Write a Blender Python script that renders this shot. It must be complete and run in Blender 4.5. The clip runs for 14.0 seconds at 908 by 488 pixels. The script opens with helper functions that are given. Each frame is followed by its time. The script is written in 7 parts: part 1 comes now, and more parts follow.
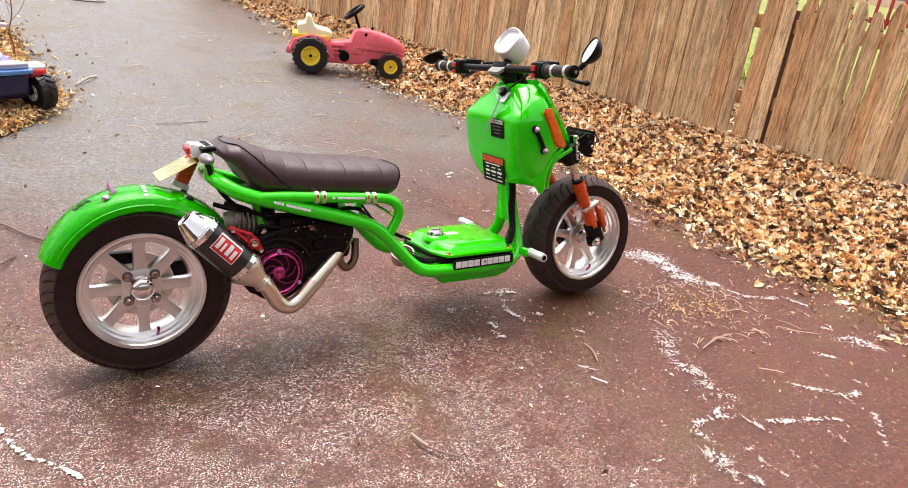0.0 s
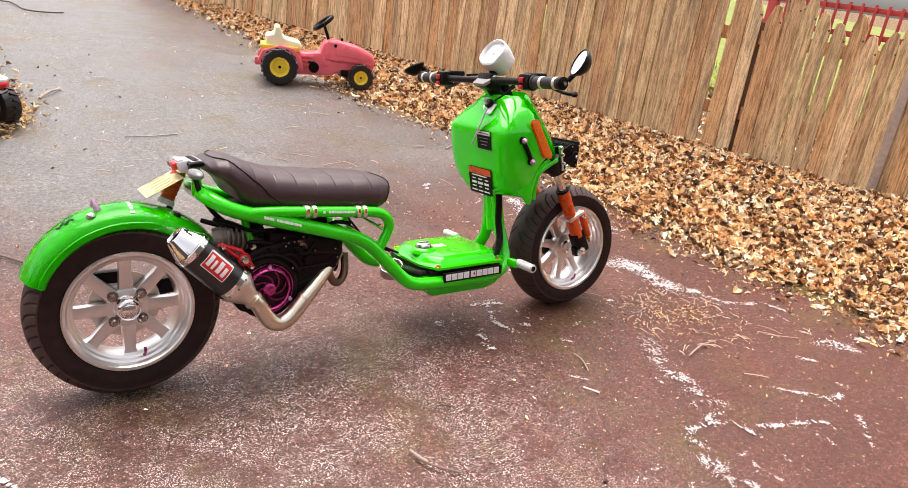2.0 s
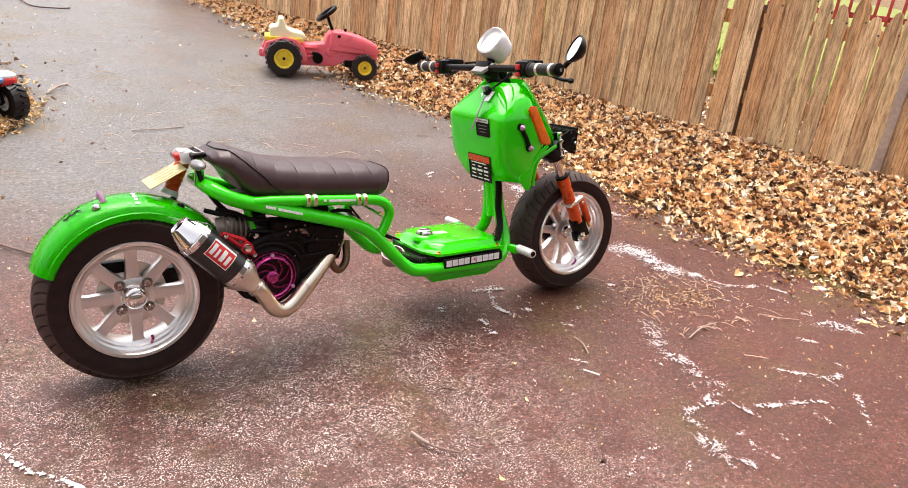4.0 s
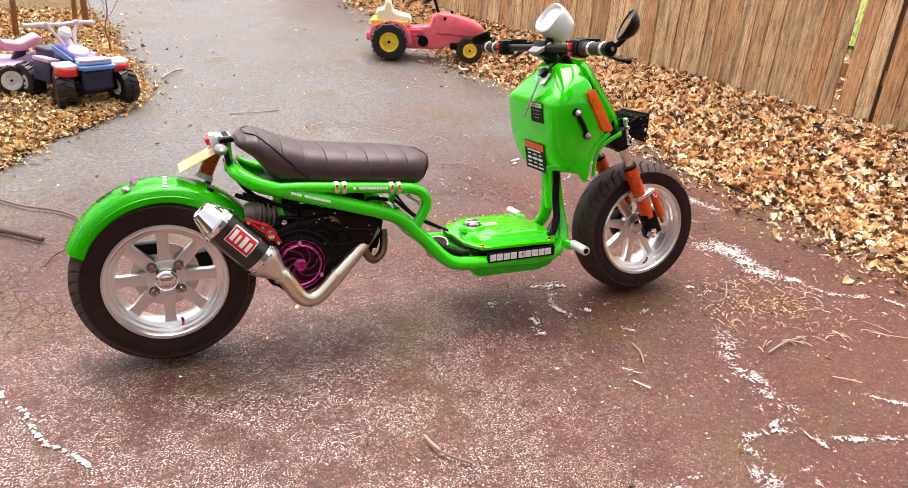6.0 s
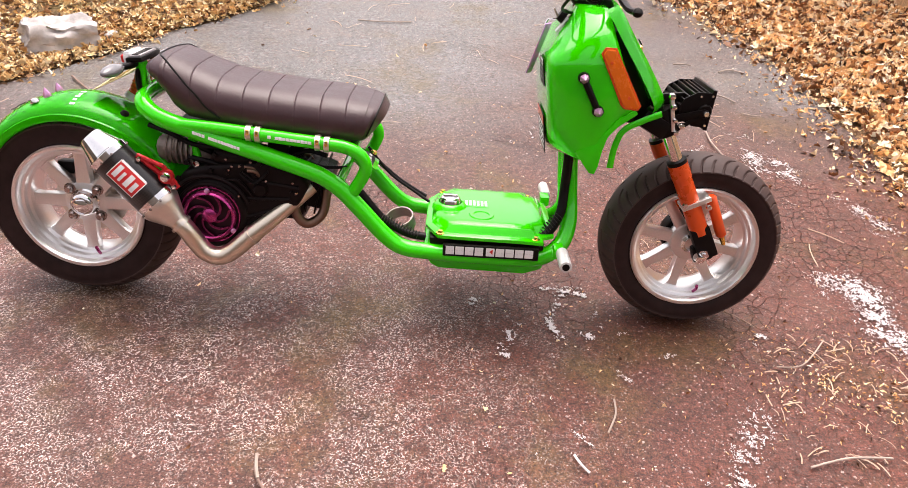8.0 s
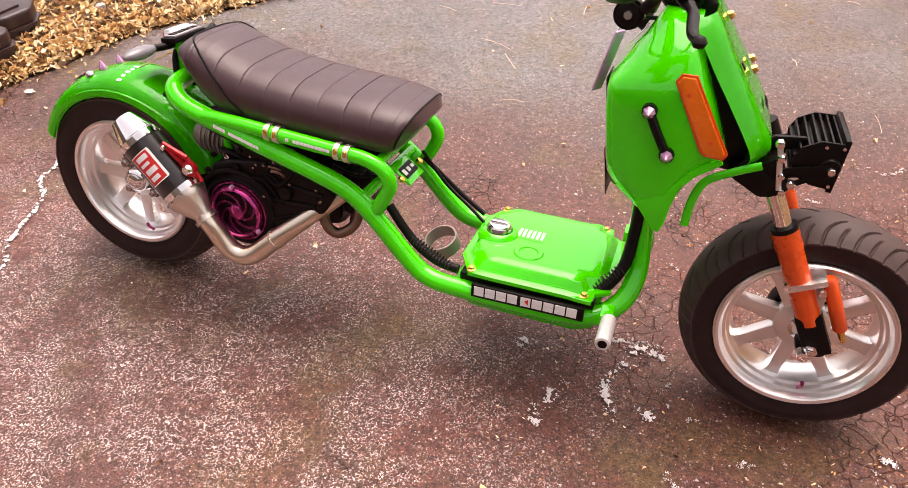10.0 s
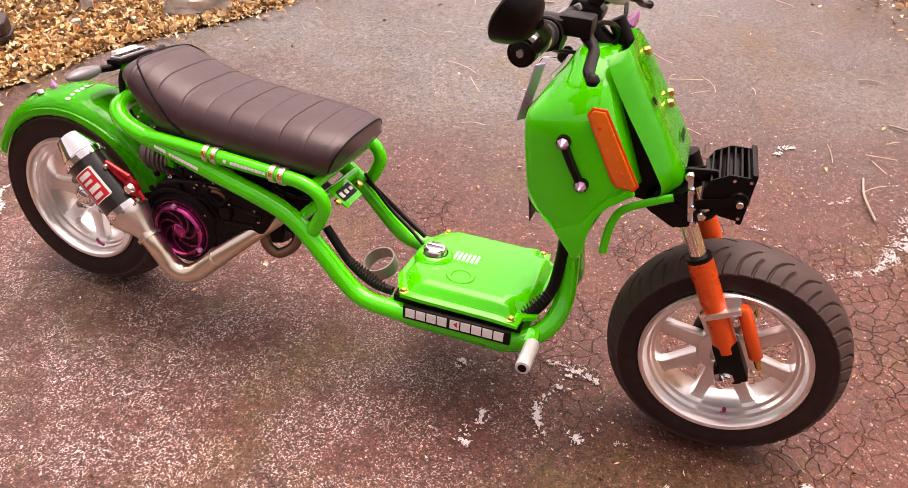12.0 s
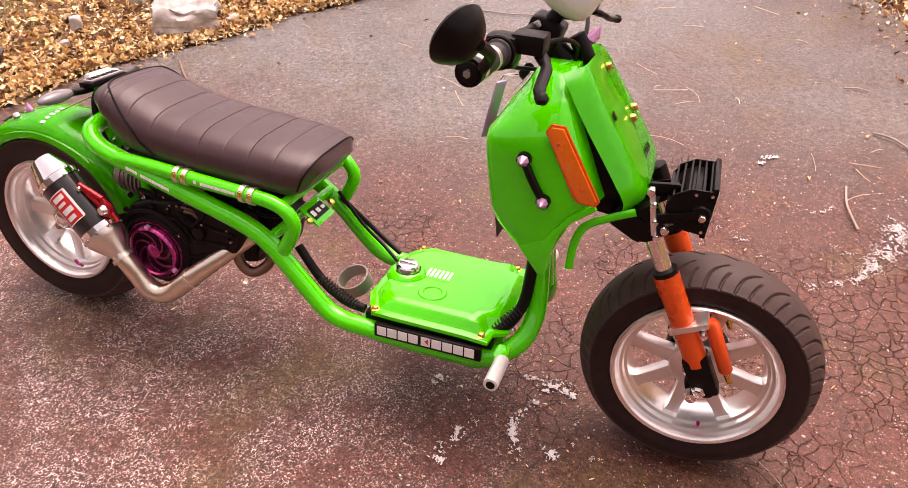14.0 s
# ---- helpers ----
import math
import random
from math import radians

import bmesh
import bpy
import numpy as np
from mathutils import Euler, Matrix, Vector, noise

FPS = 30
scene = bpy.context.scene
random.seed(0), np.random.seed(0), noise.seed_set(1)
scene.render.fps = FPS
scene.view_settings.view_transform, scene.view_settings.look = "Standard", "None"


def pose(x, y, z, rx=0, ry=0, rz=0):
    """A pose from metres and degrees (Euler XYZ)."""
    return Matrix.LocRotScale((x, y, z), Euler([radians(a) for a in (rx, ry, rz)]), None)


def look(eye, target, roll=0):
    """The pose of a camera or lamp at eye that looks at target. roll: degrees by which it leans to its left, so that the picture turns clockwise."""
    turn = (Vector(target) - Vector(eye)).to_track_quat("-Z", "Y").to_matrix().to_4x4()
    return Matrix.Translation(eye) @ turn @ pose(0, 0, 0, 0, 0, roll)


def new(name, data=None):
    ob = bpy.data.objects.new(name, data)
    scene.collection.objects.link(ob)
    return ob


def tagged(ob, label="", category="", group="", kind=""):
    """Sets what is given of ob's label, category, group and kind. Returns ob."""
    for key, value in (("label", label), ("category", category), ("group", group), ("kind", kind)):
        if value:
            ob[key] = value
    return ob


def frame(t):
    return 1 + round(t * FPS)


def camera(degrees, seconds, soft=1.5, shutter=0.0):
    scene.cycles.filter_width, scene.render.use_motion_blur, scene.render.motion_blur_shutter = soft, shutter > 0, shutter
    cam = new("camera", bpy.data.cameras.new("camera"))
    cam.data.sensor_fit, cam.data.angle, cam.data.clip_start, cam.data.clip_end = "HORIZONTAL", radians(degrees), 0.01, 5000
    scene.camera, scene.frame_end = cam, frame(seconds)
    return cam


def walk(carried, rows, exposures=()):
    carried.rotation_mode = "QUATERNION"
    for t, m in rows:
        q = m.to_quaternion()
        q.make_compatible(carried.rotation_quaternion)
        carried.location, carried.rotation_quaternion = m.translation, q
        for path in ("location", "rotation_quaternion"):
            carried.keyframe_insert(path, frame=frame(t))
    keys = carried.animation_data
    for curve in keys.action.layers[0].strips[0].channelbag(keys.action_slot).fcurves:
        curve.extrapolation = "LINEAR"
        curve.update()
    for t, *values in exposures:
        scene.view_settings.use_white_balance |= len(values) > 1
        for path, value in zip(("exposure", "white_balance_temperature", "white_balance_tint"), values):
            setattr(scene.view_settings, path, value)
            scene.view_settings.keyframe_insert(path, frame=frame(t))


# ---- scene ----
cam = camera(64.5, 14.0, soft=0.6)
EXPOSURES = [(0.0, 1.11, 6700, 12), (8.5, 1.16, 6850, 18), (11.0, 1.05, 7600, 27), (13.0, 1.03, 7700, 31), (14.0, 1.03, 7700, 33)]
PATH = [
    (0, (-0.239, -1.937, 1.204), (0.76, -0.383, 0.437), 7.6),
    (0.5, (-0.277, -1.917, 1.199), (0.758, -0.383, 0.441), 8.0),
    (1, (-0.308, -1.884, 1.196), (0.734, -0.354, 0.439), 8.1),
    (1.5, (-0.308, -1.879, 1.196), (0.75, -0.348, 0.463), 7.2),
    (2, (-0.305, -1.878, 1.197), (0.785, -0.368, 0.467), 7.8),
    (2.5, (-0.301, -1.872, 1.197), (0.775, -0.361, 0.449), 7.4),
    (4.8, (-0.293, -1.944, 1.207), (0.752, -0.423, 0.437), 6.1),
    (5, (-0.285, -1.944, 1.207), (0.735, -0.407, 0.434), 5.6),
    (5.5, (-0.204, -1.933, 1.199), (0.762, -0.388, 0.374), 4.5),
    (6, (0.025, -1.942, 1.202), (0.748, -0.274, 0.368), 4.2),
    (6.5, (0.242, -1.913, 1.214), (0.817, -0.218, 0.323), 2.5),
    (7, (0.458, -1.776, 1.194), (1.012, -0.134, 0.196), 5.5),
    (7.5, (0.64, -1.665, 1.201), (0.962, 0.035, 0.198), 2.5),
    (8, (0.908, -1.609, 1.208), (0.945, 0.068, 0.119), 4.6),
    (8.5, (1.047, -1.449, 1.193), (0.822, 0.168, 0.037), 2.6),
    (8.7, (1.044, -1.404, 1.193), (0.845, 0.205, 0.021), 4.7),
    (10.8, (1.354, -1.153, 1.268), (0.704, 0.245, -0.005), -2.2),
    (11, (1.358, -1.153, 1.268), (0.708, 0.245, -0.007), -2.0),
    (11.5, (1.356, -1.157, 1.272), (0.745, 0.27, 0.011), -0.4),
    (12, (1.366, -1.166, 1.277), (0.854, 0.332, 0.055), 1.7),
    (12.5, (1.369, -1.163, 1.282), (0.992, 0.388, 0.077), 3.9),
    (13, (1.365, -1.161, 1.286), (0.95, 0.369, 0.066), 3.2),
    (13.5, (1.379, -1.15, 1.28), (0.97, 0.373, 0.051), 3.1),
    (14, (1.431, -1.135, 1.288), (0.899, 0.376, 0.089), 0.5),
]
walk(cam, [(t, look(eye, target, roll)) for t, eye, target, roll in PATH], EXPOSURES)

# ---- light: bright overcast sky with a broad, soft sun ----
SUN_ELEV, SUN_AZ = 70.0, 8.0
world = bpy.data.worlds.new("overcast_sky")
scene.world = world
world.use_nodes = True
wn = world.node_tree
sky = wn.nodes.new("ShaderNodeTexSky")
sky.sky_type = "NISHITA"
sky.sun_disc = False
sky.sun_elevation = radians(SUN_ELEV)
sky.sun_rotation = radians(SUN_AZ)
sky.air_density, sky.dust_density, sky.ozone_density = 1.0, 4.0, 1.0
wsat = wn.nodes.new("ShaderNodeHueSaturation")
wsat.inputs["Saturation"].default_value = 0.25
wn.links.new(sky.outputs["Color"], wsat.inputs["Color"])
wn.links.new(wsat.outputs["Color"], wn.nodes["Background"].inputs["Color"])
wn.nodes["Background"].inputs["Strength"].default_value = 0.15
sun = new("sun", bpy.data.lights.new("sun", "SUN"))
sun.data.energy = 1.5
sun.data.angle = radians(60)
sun.data.color = (1.0, 0.95, 0.88)
sun.matrix_world = Matrix.Rotation(-radians(SUN_AZ), 4, "Z") @ Matrix.Rotation(-radians(90 - SUN_ELEV), 4, "X")

# ---- materials ----
def ramp(nt, fac, stops, interp="LINEAR"):
    r = nt.nodes.new("ShaderNodeValToRGB")
    r.color_ramp.interpolation = interp
    els = r.color_ramp.elements
    while len(els) < len(stops):
        els.new(0.5)
    for e, (p, c) in zip(els, stops):
        e.position = p
        e.color = (*c, 1) if len(c) == 3 else c
    nt.links.new(fac, r.inputs["Fac"])
    return r.outputs["Color"]


def noise_tex(nt, scale, detail=4.0, rough=0.55, vec=None, kind="ShaderNodeTexNoise"):
    n = nt.nodes.new(kind)
    n.inputs["Scale"].default_value = scale
    if kind == "ShaderNodeTexNoise":
        n.inputs["Detail"].default_value = detail
        n.inputs["Roughness"].default_value = rough
    if vec is not None:
        nt.links.new(vec, n.inputs["Vector"])
    return n


def coords(nt, which="Object", scale=None):
    out = nt.nodes.new("ShaderNodeTexCoord").outputs[which]
    if scale:
        mp = nt.nodes.new("ShaderNodeMapping")
        mp.inputs["Scale"].default_value = scale
        nt.links.new(out, mp.inputs["Vector"])
        out = mp.outputs["Vector"]
    return out


def mixc(nt, fac, a, b, mode="MIX"):
    m = nt.nodes.new("ShaderNodeMix")
    m.data_type = "RGBA"
    m.blend_type = mode
    for sock, v in ((m.inputs[0], fac), (m.inputs[6], a), (m.inputs[7], b)):
        if isinstance(v, bpy.types.NodeSocket):
            nt.links.new(v, sock)
        elif isinstance(v, (int, float)):
            sock.default_value = v
        else:
            sock.default_value = (*v, 1)
    return m.outputs[2]


def bump(nt, height, strength, dist, normal=None):
    b = nt.nodes.new("ShaderNodeBump")
    b.inputs["Strength"].default_value = strength
    b.inputs["Distance"].default_value = dist
    nt.links.new(height, b.inputs["Height"])
    if normal is not None:
        nt.links.new(normal, b.inputs["Normal"])
    return b.outputs["Normal"]


def base_mat(name):
    m = bpy.data.materials.new(name)
    m.use_nodes = True
    return m, m.node_tree, m.node_tree.nodes["Principled BSDF"]


def simple(name, col, rough=0.5, metal=0.0, var=0.12, scale=30.0, bumpy=0.0, coat=0.0, rvar=0.12, spec=0.5):
    """Plain surface with colour and gloss varied at two scales, and fine relief."""
    m, nt, b = base_mat(name)
    co = coords(nt)
    n1 = noise_tex(nt, scale, 5, 0.6, co)
    n2 = noise_tex(nt, scale * 0.13, 3, 0.5, co)
    f = nt.nodes.new("ShaderNodeMath")
    f.operation = "ADD"
    nt.links.new(n1.outputs["Fac"], f.inputs[0])
    nt.links.new(n2.outputs["Fac"], f.inputs[1])
    h = nt.nodes.new("ShaderNodeMath")
    h.operation = "MULTIPLY"
    nt.links.new(f.outputs[0], h.inputs[0])
    h.inputs[1].default_value = 0.5
    lo = [c * (1 - var) for c in col]
    hi = [min(1, c * (1 + var)) for c in col]
    nt.links.new(ramp(nt, h.outputs[0], [(0.3, lo), (0.7, hi)]), b.inputs["Base Color"])
    nt.links.new(ramp(nt, h.outputs[0], [(0.3, [max(0.02, rough - rvar)] * 3), (0.7, [min(1, rough + rvar)] * 3)]), b.inputs["Roughness"])
    b.inputs["Metallic"].default_value = metal
    b.inputs["Specular IOR Level"].default_value = spec
    if coat:
        b.inputs["Coat Weight"].default_value = coat
        b.inputs["Coat Roughness"].default_value = 0.04
    if bumpy:
        nt.links.new(bump(nt, n1.outputs["Fac"], bumpy, 0.002), b.inputs["Normal"])
    return m


def math_node(nt, op, a, b):
    n = nt.nodes.new("ShaderNodeMath")
    n.operation = op
    n.use_clamp = op in ("ADD", "SUBTRACT")
    for sock, v in zip(n.inputs, (a, b)):
        if isinstance(v, bpy.types.NodeSocket):
            nt.links.new(v, sock)
        else:
            sock.default_value = v
    return n.outputs[0]


def asphalt_mat():
    """Old driveway asphalt: red-brown binder, pale worn aggregate, map cracking, mossy patches."""
    m, nt, b = base_mat("old_asphalt")
    co = coords(nt)
    sep = nt.nodes.new("ShaderNodeSeparateXYZ")
    nt.links.new(co, sep.inputs[0])
    big = noise_tex(nt, 0.9, 5, 0.6, co)
    mid = noise_tex(nt, 6.0, 5, 0.65, co)
    # the side nearer the scooter's front keeps its binder, the rest is worn to the stone; the far grey also has sky
    # sheen put into its colour
    gx = nt.nodes.new("ShaderNodeMapRange")
    gx.interpolation_type = "SMOOTHSTEP"
    nt.links.new(sep.outputs[0], gx.inputs[0])
    for i, v in zip((1, 2, 3, 4), (0.5, 1.7, 0.18, -0.05)):
        gx.inputs[i].default_value = v
    gy = nt.nodes.new("ShaderNodeMapRange")
    gy.interpolation_type = "SMOOTHSTEP"
    nt.links.new(sep.outputs[1], gy.inputs[0])
    for i, v in zip((1, 2, 3, 4), (0.10, 1.8, 0.0, 0.70)):
        gy.inputs[i].default_value = v
    worn = math_node(nt, "ADD", math_node(nt, "ADD", gx.outputs[0], gy.outputs[0]), math_node(nt, "MULTIPLY", math_node(nt, "SUBTRACT", big.outputs["Fac"], 0.25), 0.9))
    binder = ramp(nt, worn, [(0.0, (0.143, 0.041, 0.027)), (0.35, (0.138, 0.046, 0.032)), (0.66, (0.116, 0.060, 0.050)), (1.0, (0.172, 0.168, 0.163))])
    binder = mixc(nt, 0.6, binder, ramp(nt, mid.outputs["Fac"], [(0.3, (0.42, 0.40, 0.40)), (0.7, (1.0, 1.0, 1.0))]), "MULTIPLY")
    # loose stone shows most on the near, sunny side of the rear wheel
    near = None
    for axis, lo, hi in ((1, 0.55, -0.30), (0, 1.55, 0.55)):
        mr = nt.nodes.new("ShaderNodeMapRange")
        mr.interpolation_type = "SMOOTHSTEP"
        nt.links.new(sep.outputs[axis], mr.inputs[0])
        for i, v in zip((1, 2, 3, 4), (hi, lo, 1.0, 0.0)):
            mr.inputs[i].default_value = v
        near = mr.outputs[0] if near is None else math_node(nt, "MULTIPLY", near, mr.outputs[0])
    # two sizes of aggregate
    chips = None
    for scale, lim, share in ((230.0, 0.52, 0.48), (130.0, 0.34, 0.14), (80.0, 0.30, 0.34)):
        vor = noise_tex(nt, scale, vec=co, kind="ShaderNodeTexVoronoi")
        rnd = nt.nodes.new("ShaderNodeSeparateColor")
        nt.links.new(vor.outputs["Color"], rnd.inputs[0])
        stone = ramp(nt, rnd.outputs[0], [(0.0, (0.13, 0.058, 0.042)), (0.45, (0.20, 0.108, 0.088)), (0.80, (0.32, 0.225, 0.20)), (1.0, (0.46, 0.38, 0.355))])
        amount = math_node(nt, "MULTIPLY", math_node(nt, "ADD", math_node(nt, "MULTIPLY", near, 0.32), 0.33), math_node(nt, "MULTIPLY", ramp(nt, mid.outputs["Fac"], [(0.34, (0.55, 0.55, 0.55)), (0.62, (1, 1, 1))]), share))
        on = math_node(nt, "MULTIPLY", math_node(nt, "LESS_THAN", rnd.outputs[1], amount), math_node(nt, "LESS_THAN", vor.outputs["Distance"], lim))
        binder = mixc(nt, on, binder, stone)
        chips = vor.outputs["Distance"] if chips is None else chips
    # pale crackle where the binder has gone between the stones
    net = noise_tex(nt, 150.0, vec=co, kind="ShaderNodeTexVoronoi")
    net.feature = "DISTANCE_TO_EDGE"
    thin = math_node(nt, "LESS_THAN", net.outputs["Distance"], 0.10)
    broken = ramp(nt, noise_tex(nt, 190.0, 2, 0.5, co).outputs["Fac"], [(0.515, (0, 0, 0)), (0.53, (1, 1, 1))])
    patch = ramp(nt, noise_tex(nt, 7.0, 5, 0.65, co).outputs["Fac"], [(0.42, (0.0, 0.0, 0.0)), (0.54, (1, 1, 1))])
    mask = math_node(nt, "MULTIPLY", math_node(nt, "MULTIPLY", thin, broken), math_node(nt, "MULTIPLY", patch, near))
    binder = mixc(nt, mask, binder, (0.62, 0.51, 0.475))
    grain = noise_tex(nt, 260.0, 2, 0.6, co)
    binder = mixc(nt, 0.62, binder, ramp(nt, grain.outputs["Fac"], [(0.36, (0.40, 0.38, 0.38)), (0.50, (0.92, 0.92, 0.92)), (0.62, (1.65, 1.65, 1.65))]), "MULTIPLY")
    col = binder
    # map cracks
    warp = noise_tex(nt, 7.0, 4, 0.6, co)
    add = nt.nodes.new("ShaderNodeVectorMath")
    add.operation = "MULTIPLY_ADD"
    nt.links.new(warp.outputs["Color"], add.inputs[0])
    add.inputs[1].default_value = (0.10, 0.10, 0.10)
    nt.links.new(co, add.inputs[2])
    crk = noise_tex(nt, 25.0, vec=add.outputs[0], kind="ShaderNodeTexVoronoi")
    crk.feature = "DISTANCE_TO_EDGE"
    line = ramp(nt, crk.outputs["Distance"], [(0.0, (1, 1, 1)), (0.045, (0, 0, 0))])
    where = ramp(nt, math_node(nt, "SUBTRACT", noise_tex(nt, 1.6, 4, 0.6, co).outputs["Fac"], math_node(nt, "MULTIPLY", worn, 0.26)), [(0.34, (0, 0, 0)), (0.46, (0.68, 0.68, 0.68))])
    edge = nt.nodes.new("ShaderNodeMapRange")
    edge.interpolation_type = "SMOOTHSTEP"
    ahead = nt.nodes.new("ShaderNodeMapRange")
    ahead.interpolation_type = "SMOOTHSTEP"
    nt.links.new(sep.outputs[0], ahead.inputs[0])
    for i, v in zip((1, 2, 3, 4), (0.8, 1.35, -0.32, 0.0)):
        ahead.inputs[i].default_value = v
    shift = nt.nodes.new("ShaderNodeMath")
    nt.links.new(sep.outputs[1], shift.inputs[0])
    nt.links.new(ahead.outputs[0], shift.inputs[1])
    nt.links.new(shift.outputs[0], edge.inputs[0])
    for i, v in zip((1, 2, 3, 4), (-0.40, 0.08, 0.30, 1.0)):
        edge.inputs[i].default_value = v
    lm = mixc(nt, 1.0, mixc(nt, 1.0, line, where, "MULTIPLY"), edge.outputs[0], "MULTIPLY")
    col = mixc(nt, lm, col, (0.014, 0.006, 0.005))
    moss = ramp(nt, noise_tex(nt, 2.1, 6, 0.7, co).outputs["Fac"], [(0.52, (0, 0, 0)), (0.68, (0.60, 0.60, 0.60))])
    col = mixc(nt, moss, col, (0.13, 0.085, 0.022))
    tint = noise_tex(nt, 1.9, 5, 0.65, co)
    tint.inputs["Distortion"].default_value = 0.6
    col = mixc(nt, 0.75, col, ramp(nt, tint.outputs["Fac"], [(0.32, (1.06, 0.90, 0.83)), (0.5, (0.96, 0.96, 0.97)), (0.66, (1.07, 1.06, 1.12))]), "MULTIPLY")
    mott = noise_tex(nt, 60.0, 5, 0.8, co)
    col = mixc(nt, 0.85, col, ramp(nt, mott.outputs["Fac"], [(0.38, (0.44, 0.41, 0.39)), (0.50, (1.0, 1.0, 1.0)), (0.62, (1.55, 1.55, 1.53))]), "MULTIPLY")
    pits = noise_tex(nt, 150.0, 3, 0.7, co)
    col = mixc(nt, ramp(nt, pits.outputs["Fac"], [(0.36, (0.9, 0.9, 0.9)), (0.44, (0, 0, 0))]), col, (0.030, 0.012, 0.010))
    nt.links.new(col, b.inputs["Base Color"])
    nt.links.new(ramp(nt, mid.outputs["Fac"], [(0.3, (0.36, 0.36, 0.36)), (0.7, (0.56, 0.56, 0.56))]), b.inputs["Roughness"])
    b.inputs["Specular IOR Level"].default_value = 0.36
    fine = noise_tex(nt, 420.0, 3, 0.6, co)
    n = bump(nt, fine.outputs["Fac"], 0.45, 0.003)
    n = bump(nt, chips, 0.35, 0.004, n)
    inv = nt.nodes.new("ShaderNodeInvert")
    nt.links.new(lm, inv.inputs["Color"])
    n = bump(nt, inv.outputs[0], 0.9, 0.005, n)
    nt.links.new(n, b.inputs["Normal"])
    return m


def leaf_mat(name, a, c, d):
    m, nt, b = base_mat(name)
    geo = nt.nodes.new("ShaderNodeNewGeometry")
    # the darkest share of leaves stands in for shaded gaps between them
    col = ramp(nt, geo.outputs["Random Per Island"], [(0.0, [x * 0.12 for x in a]), (0.28, a), (0.42, (c[0] * 0.92, c[1] * 0.78, c[2] * 0.64)), (0.70, c), (1.0, d)])
    n = noise_tex(nt, 75.0, 5, 0.7, coords(nt))
    col = mixc(nt, 0.5, col, ramp(nt, n.outputs["Fac"], [(0.34, (0.32, 0.23, 0.16)), (0.47, (1.0, 0.97, 0.95)), (0.64, (1.35, 1.35, 1.40))]), "MULTIPLY")
    nt.links.new(col, b.inputs["Base Color"])
    b.inputs["Roughness"].default_value = 0.6
    b.inputs["Subsurface Weight"].default_value = 0.0
    return m


def wood_mat(name, a, c, grain=(9.0, 9.0, 0.7)):
    """Weathered boards: grain along z, each board with its own tone."""
    m, nt, b = base_mat(name)
    info = nt.nodes.new("ShaderNodeObjectInfo")
    sh = nt.nodes.new("ShaderNodeVectorMath")
    sh.operation = "MULTIPLY_ADD"
    nt.links.new(info.outputs["Random"], sh.inputs[0])
    sh.inputs[1].default_value = (37.0, 19.0, 53.0)
    nt.links.new(coords(nt, scale=grain), sh.inputs[2])
    g = noise_tex(nt, 9.0, 8, 0.7, sh.outputs[0])
    fine = noise_tex(nt, 34.0, 5, 0.7, sh.outputs[0])
    s = noise_tex(nt, 1.3, 5, 0.65, sh.outputs[0])
    col = ramp(nt, g.outputs["Fac"], [(0.24, [x * 0.40 for x in a]), (0.40, a), (0.56, c), (0.82, [x * 0.80 for x in c])])
    col = mixc(nt, 0.75, col, ramp(nt, fine.outputs["Fac"], [(0.34, (0.30, 0.24, 0.20)), (0.46, (0.95, 0.93, 0.90)), (0.66, (1.16, 1.14, 1.10))]), "MULTIPLY")
    tone = ramp(nt, info.outputs["Random"], [(0.0, (0.62, 0.47, 0.38)), (0.12, (1.0, 0.74, 0.52)), (0.25, (0.80, 0.70, 0.60)), (0.5, (1.0, 0.95, 0.83)), (0.75, (0.94, 0.90, 0.76)), (0.88, (1.30, 1.22, 1.10)), (1.0, (1.08, 1.05, 0.98))])
    col = mixc(nt, 0.9, col, tone, "MULTIPLY")
    col = mixc(nt, ramp(nt, s.outputs["Fac"], [(0.52, (0, 0, 0)), (0.70, (0.7, 0.7, 0.7))]), col, [x * 0.38 for x in a])
    # knots and dark specks
    dots = noise_tex(nt, 26.0, vec=coords(nt), kind="ShaderNodeTexVoronoi")
    rare = nt.nodes.new("ShaderNodeSeparateColor")
    nt.links.new(dots.outputs["Color"], rare.inputs[0])
    spot = math_node(nt, "MULTIPLY", math_node(nt, "LESS_THAN", rare.outputs[0], 0.10), math_node(nt, "LESS_THAN", dots.outputs["Distance"], 0.20))
    col = mixc(nt, spot, col, [x * 0.22 for x in a])
    nt.links.new(col, b.inputs["Base Color"])
    b.inputs["Roughness"].default_value = 0.85
    nt.links.new(bump(nt, g.outputs["Fac"], 0.6, 0.004), b.inputs["Normal"])
    return m


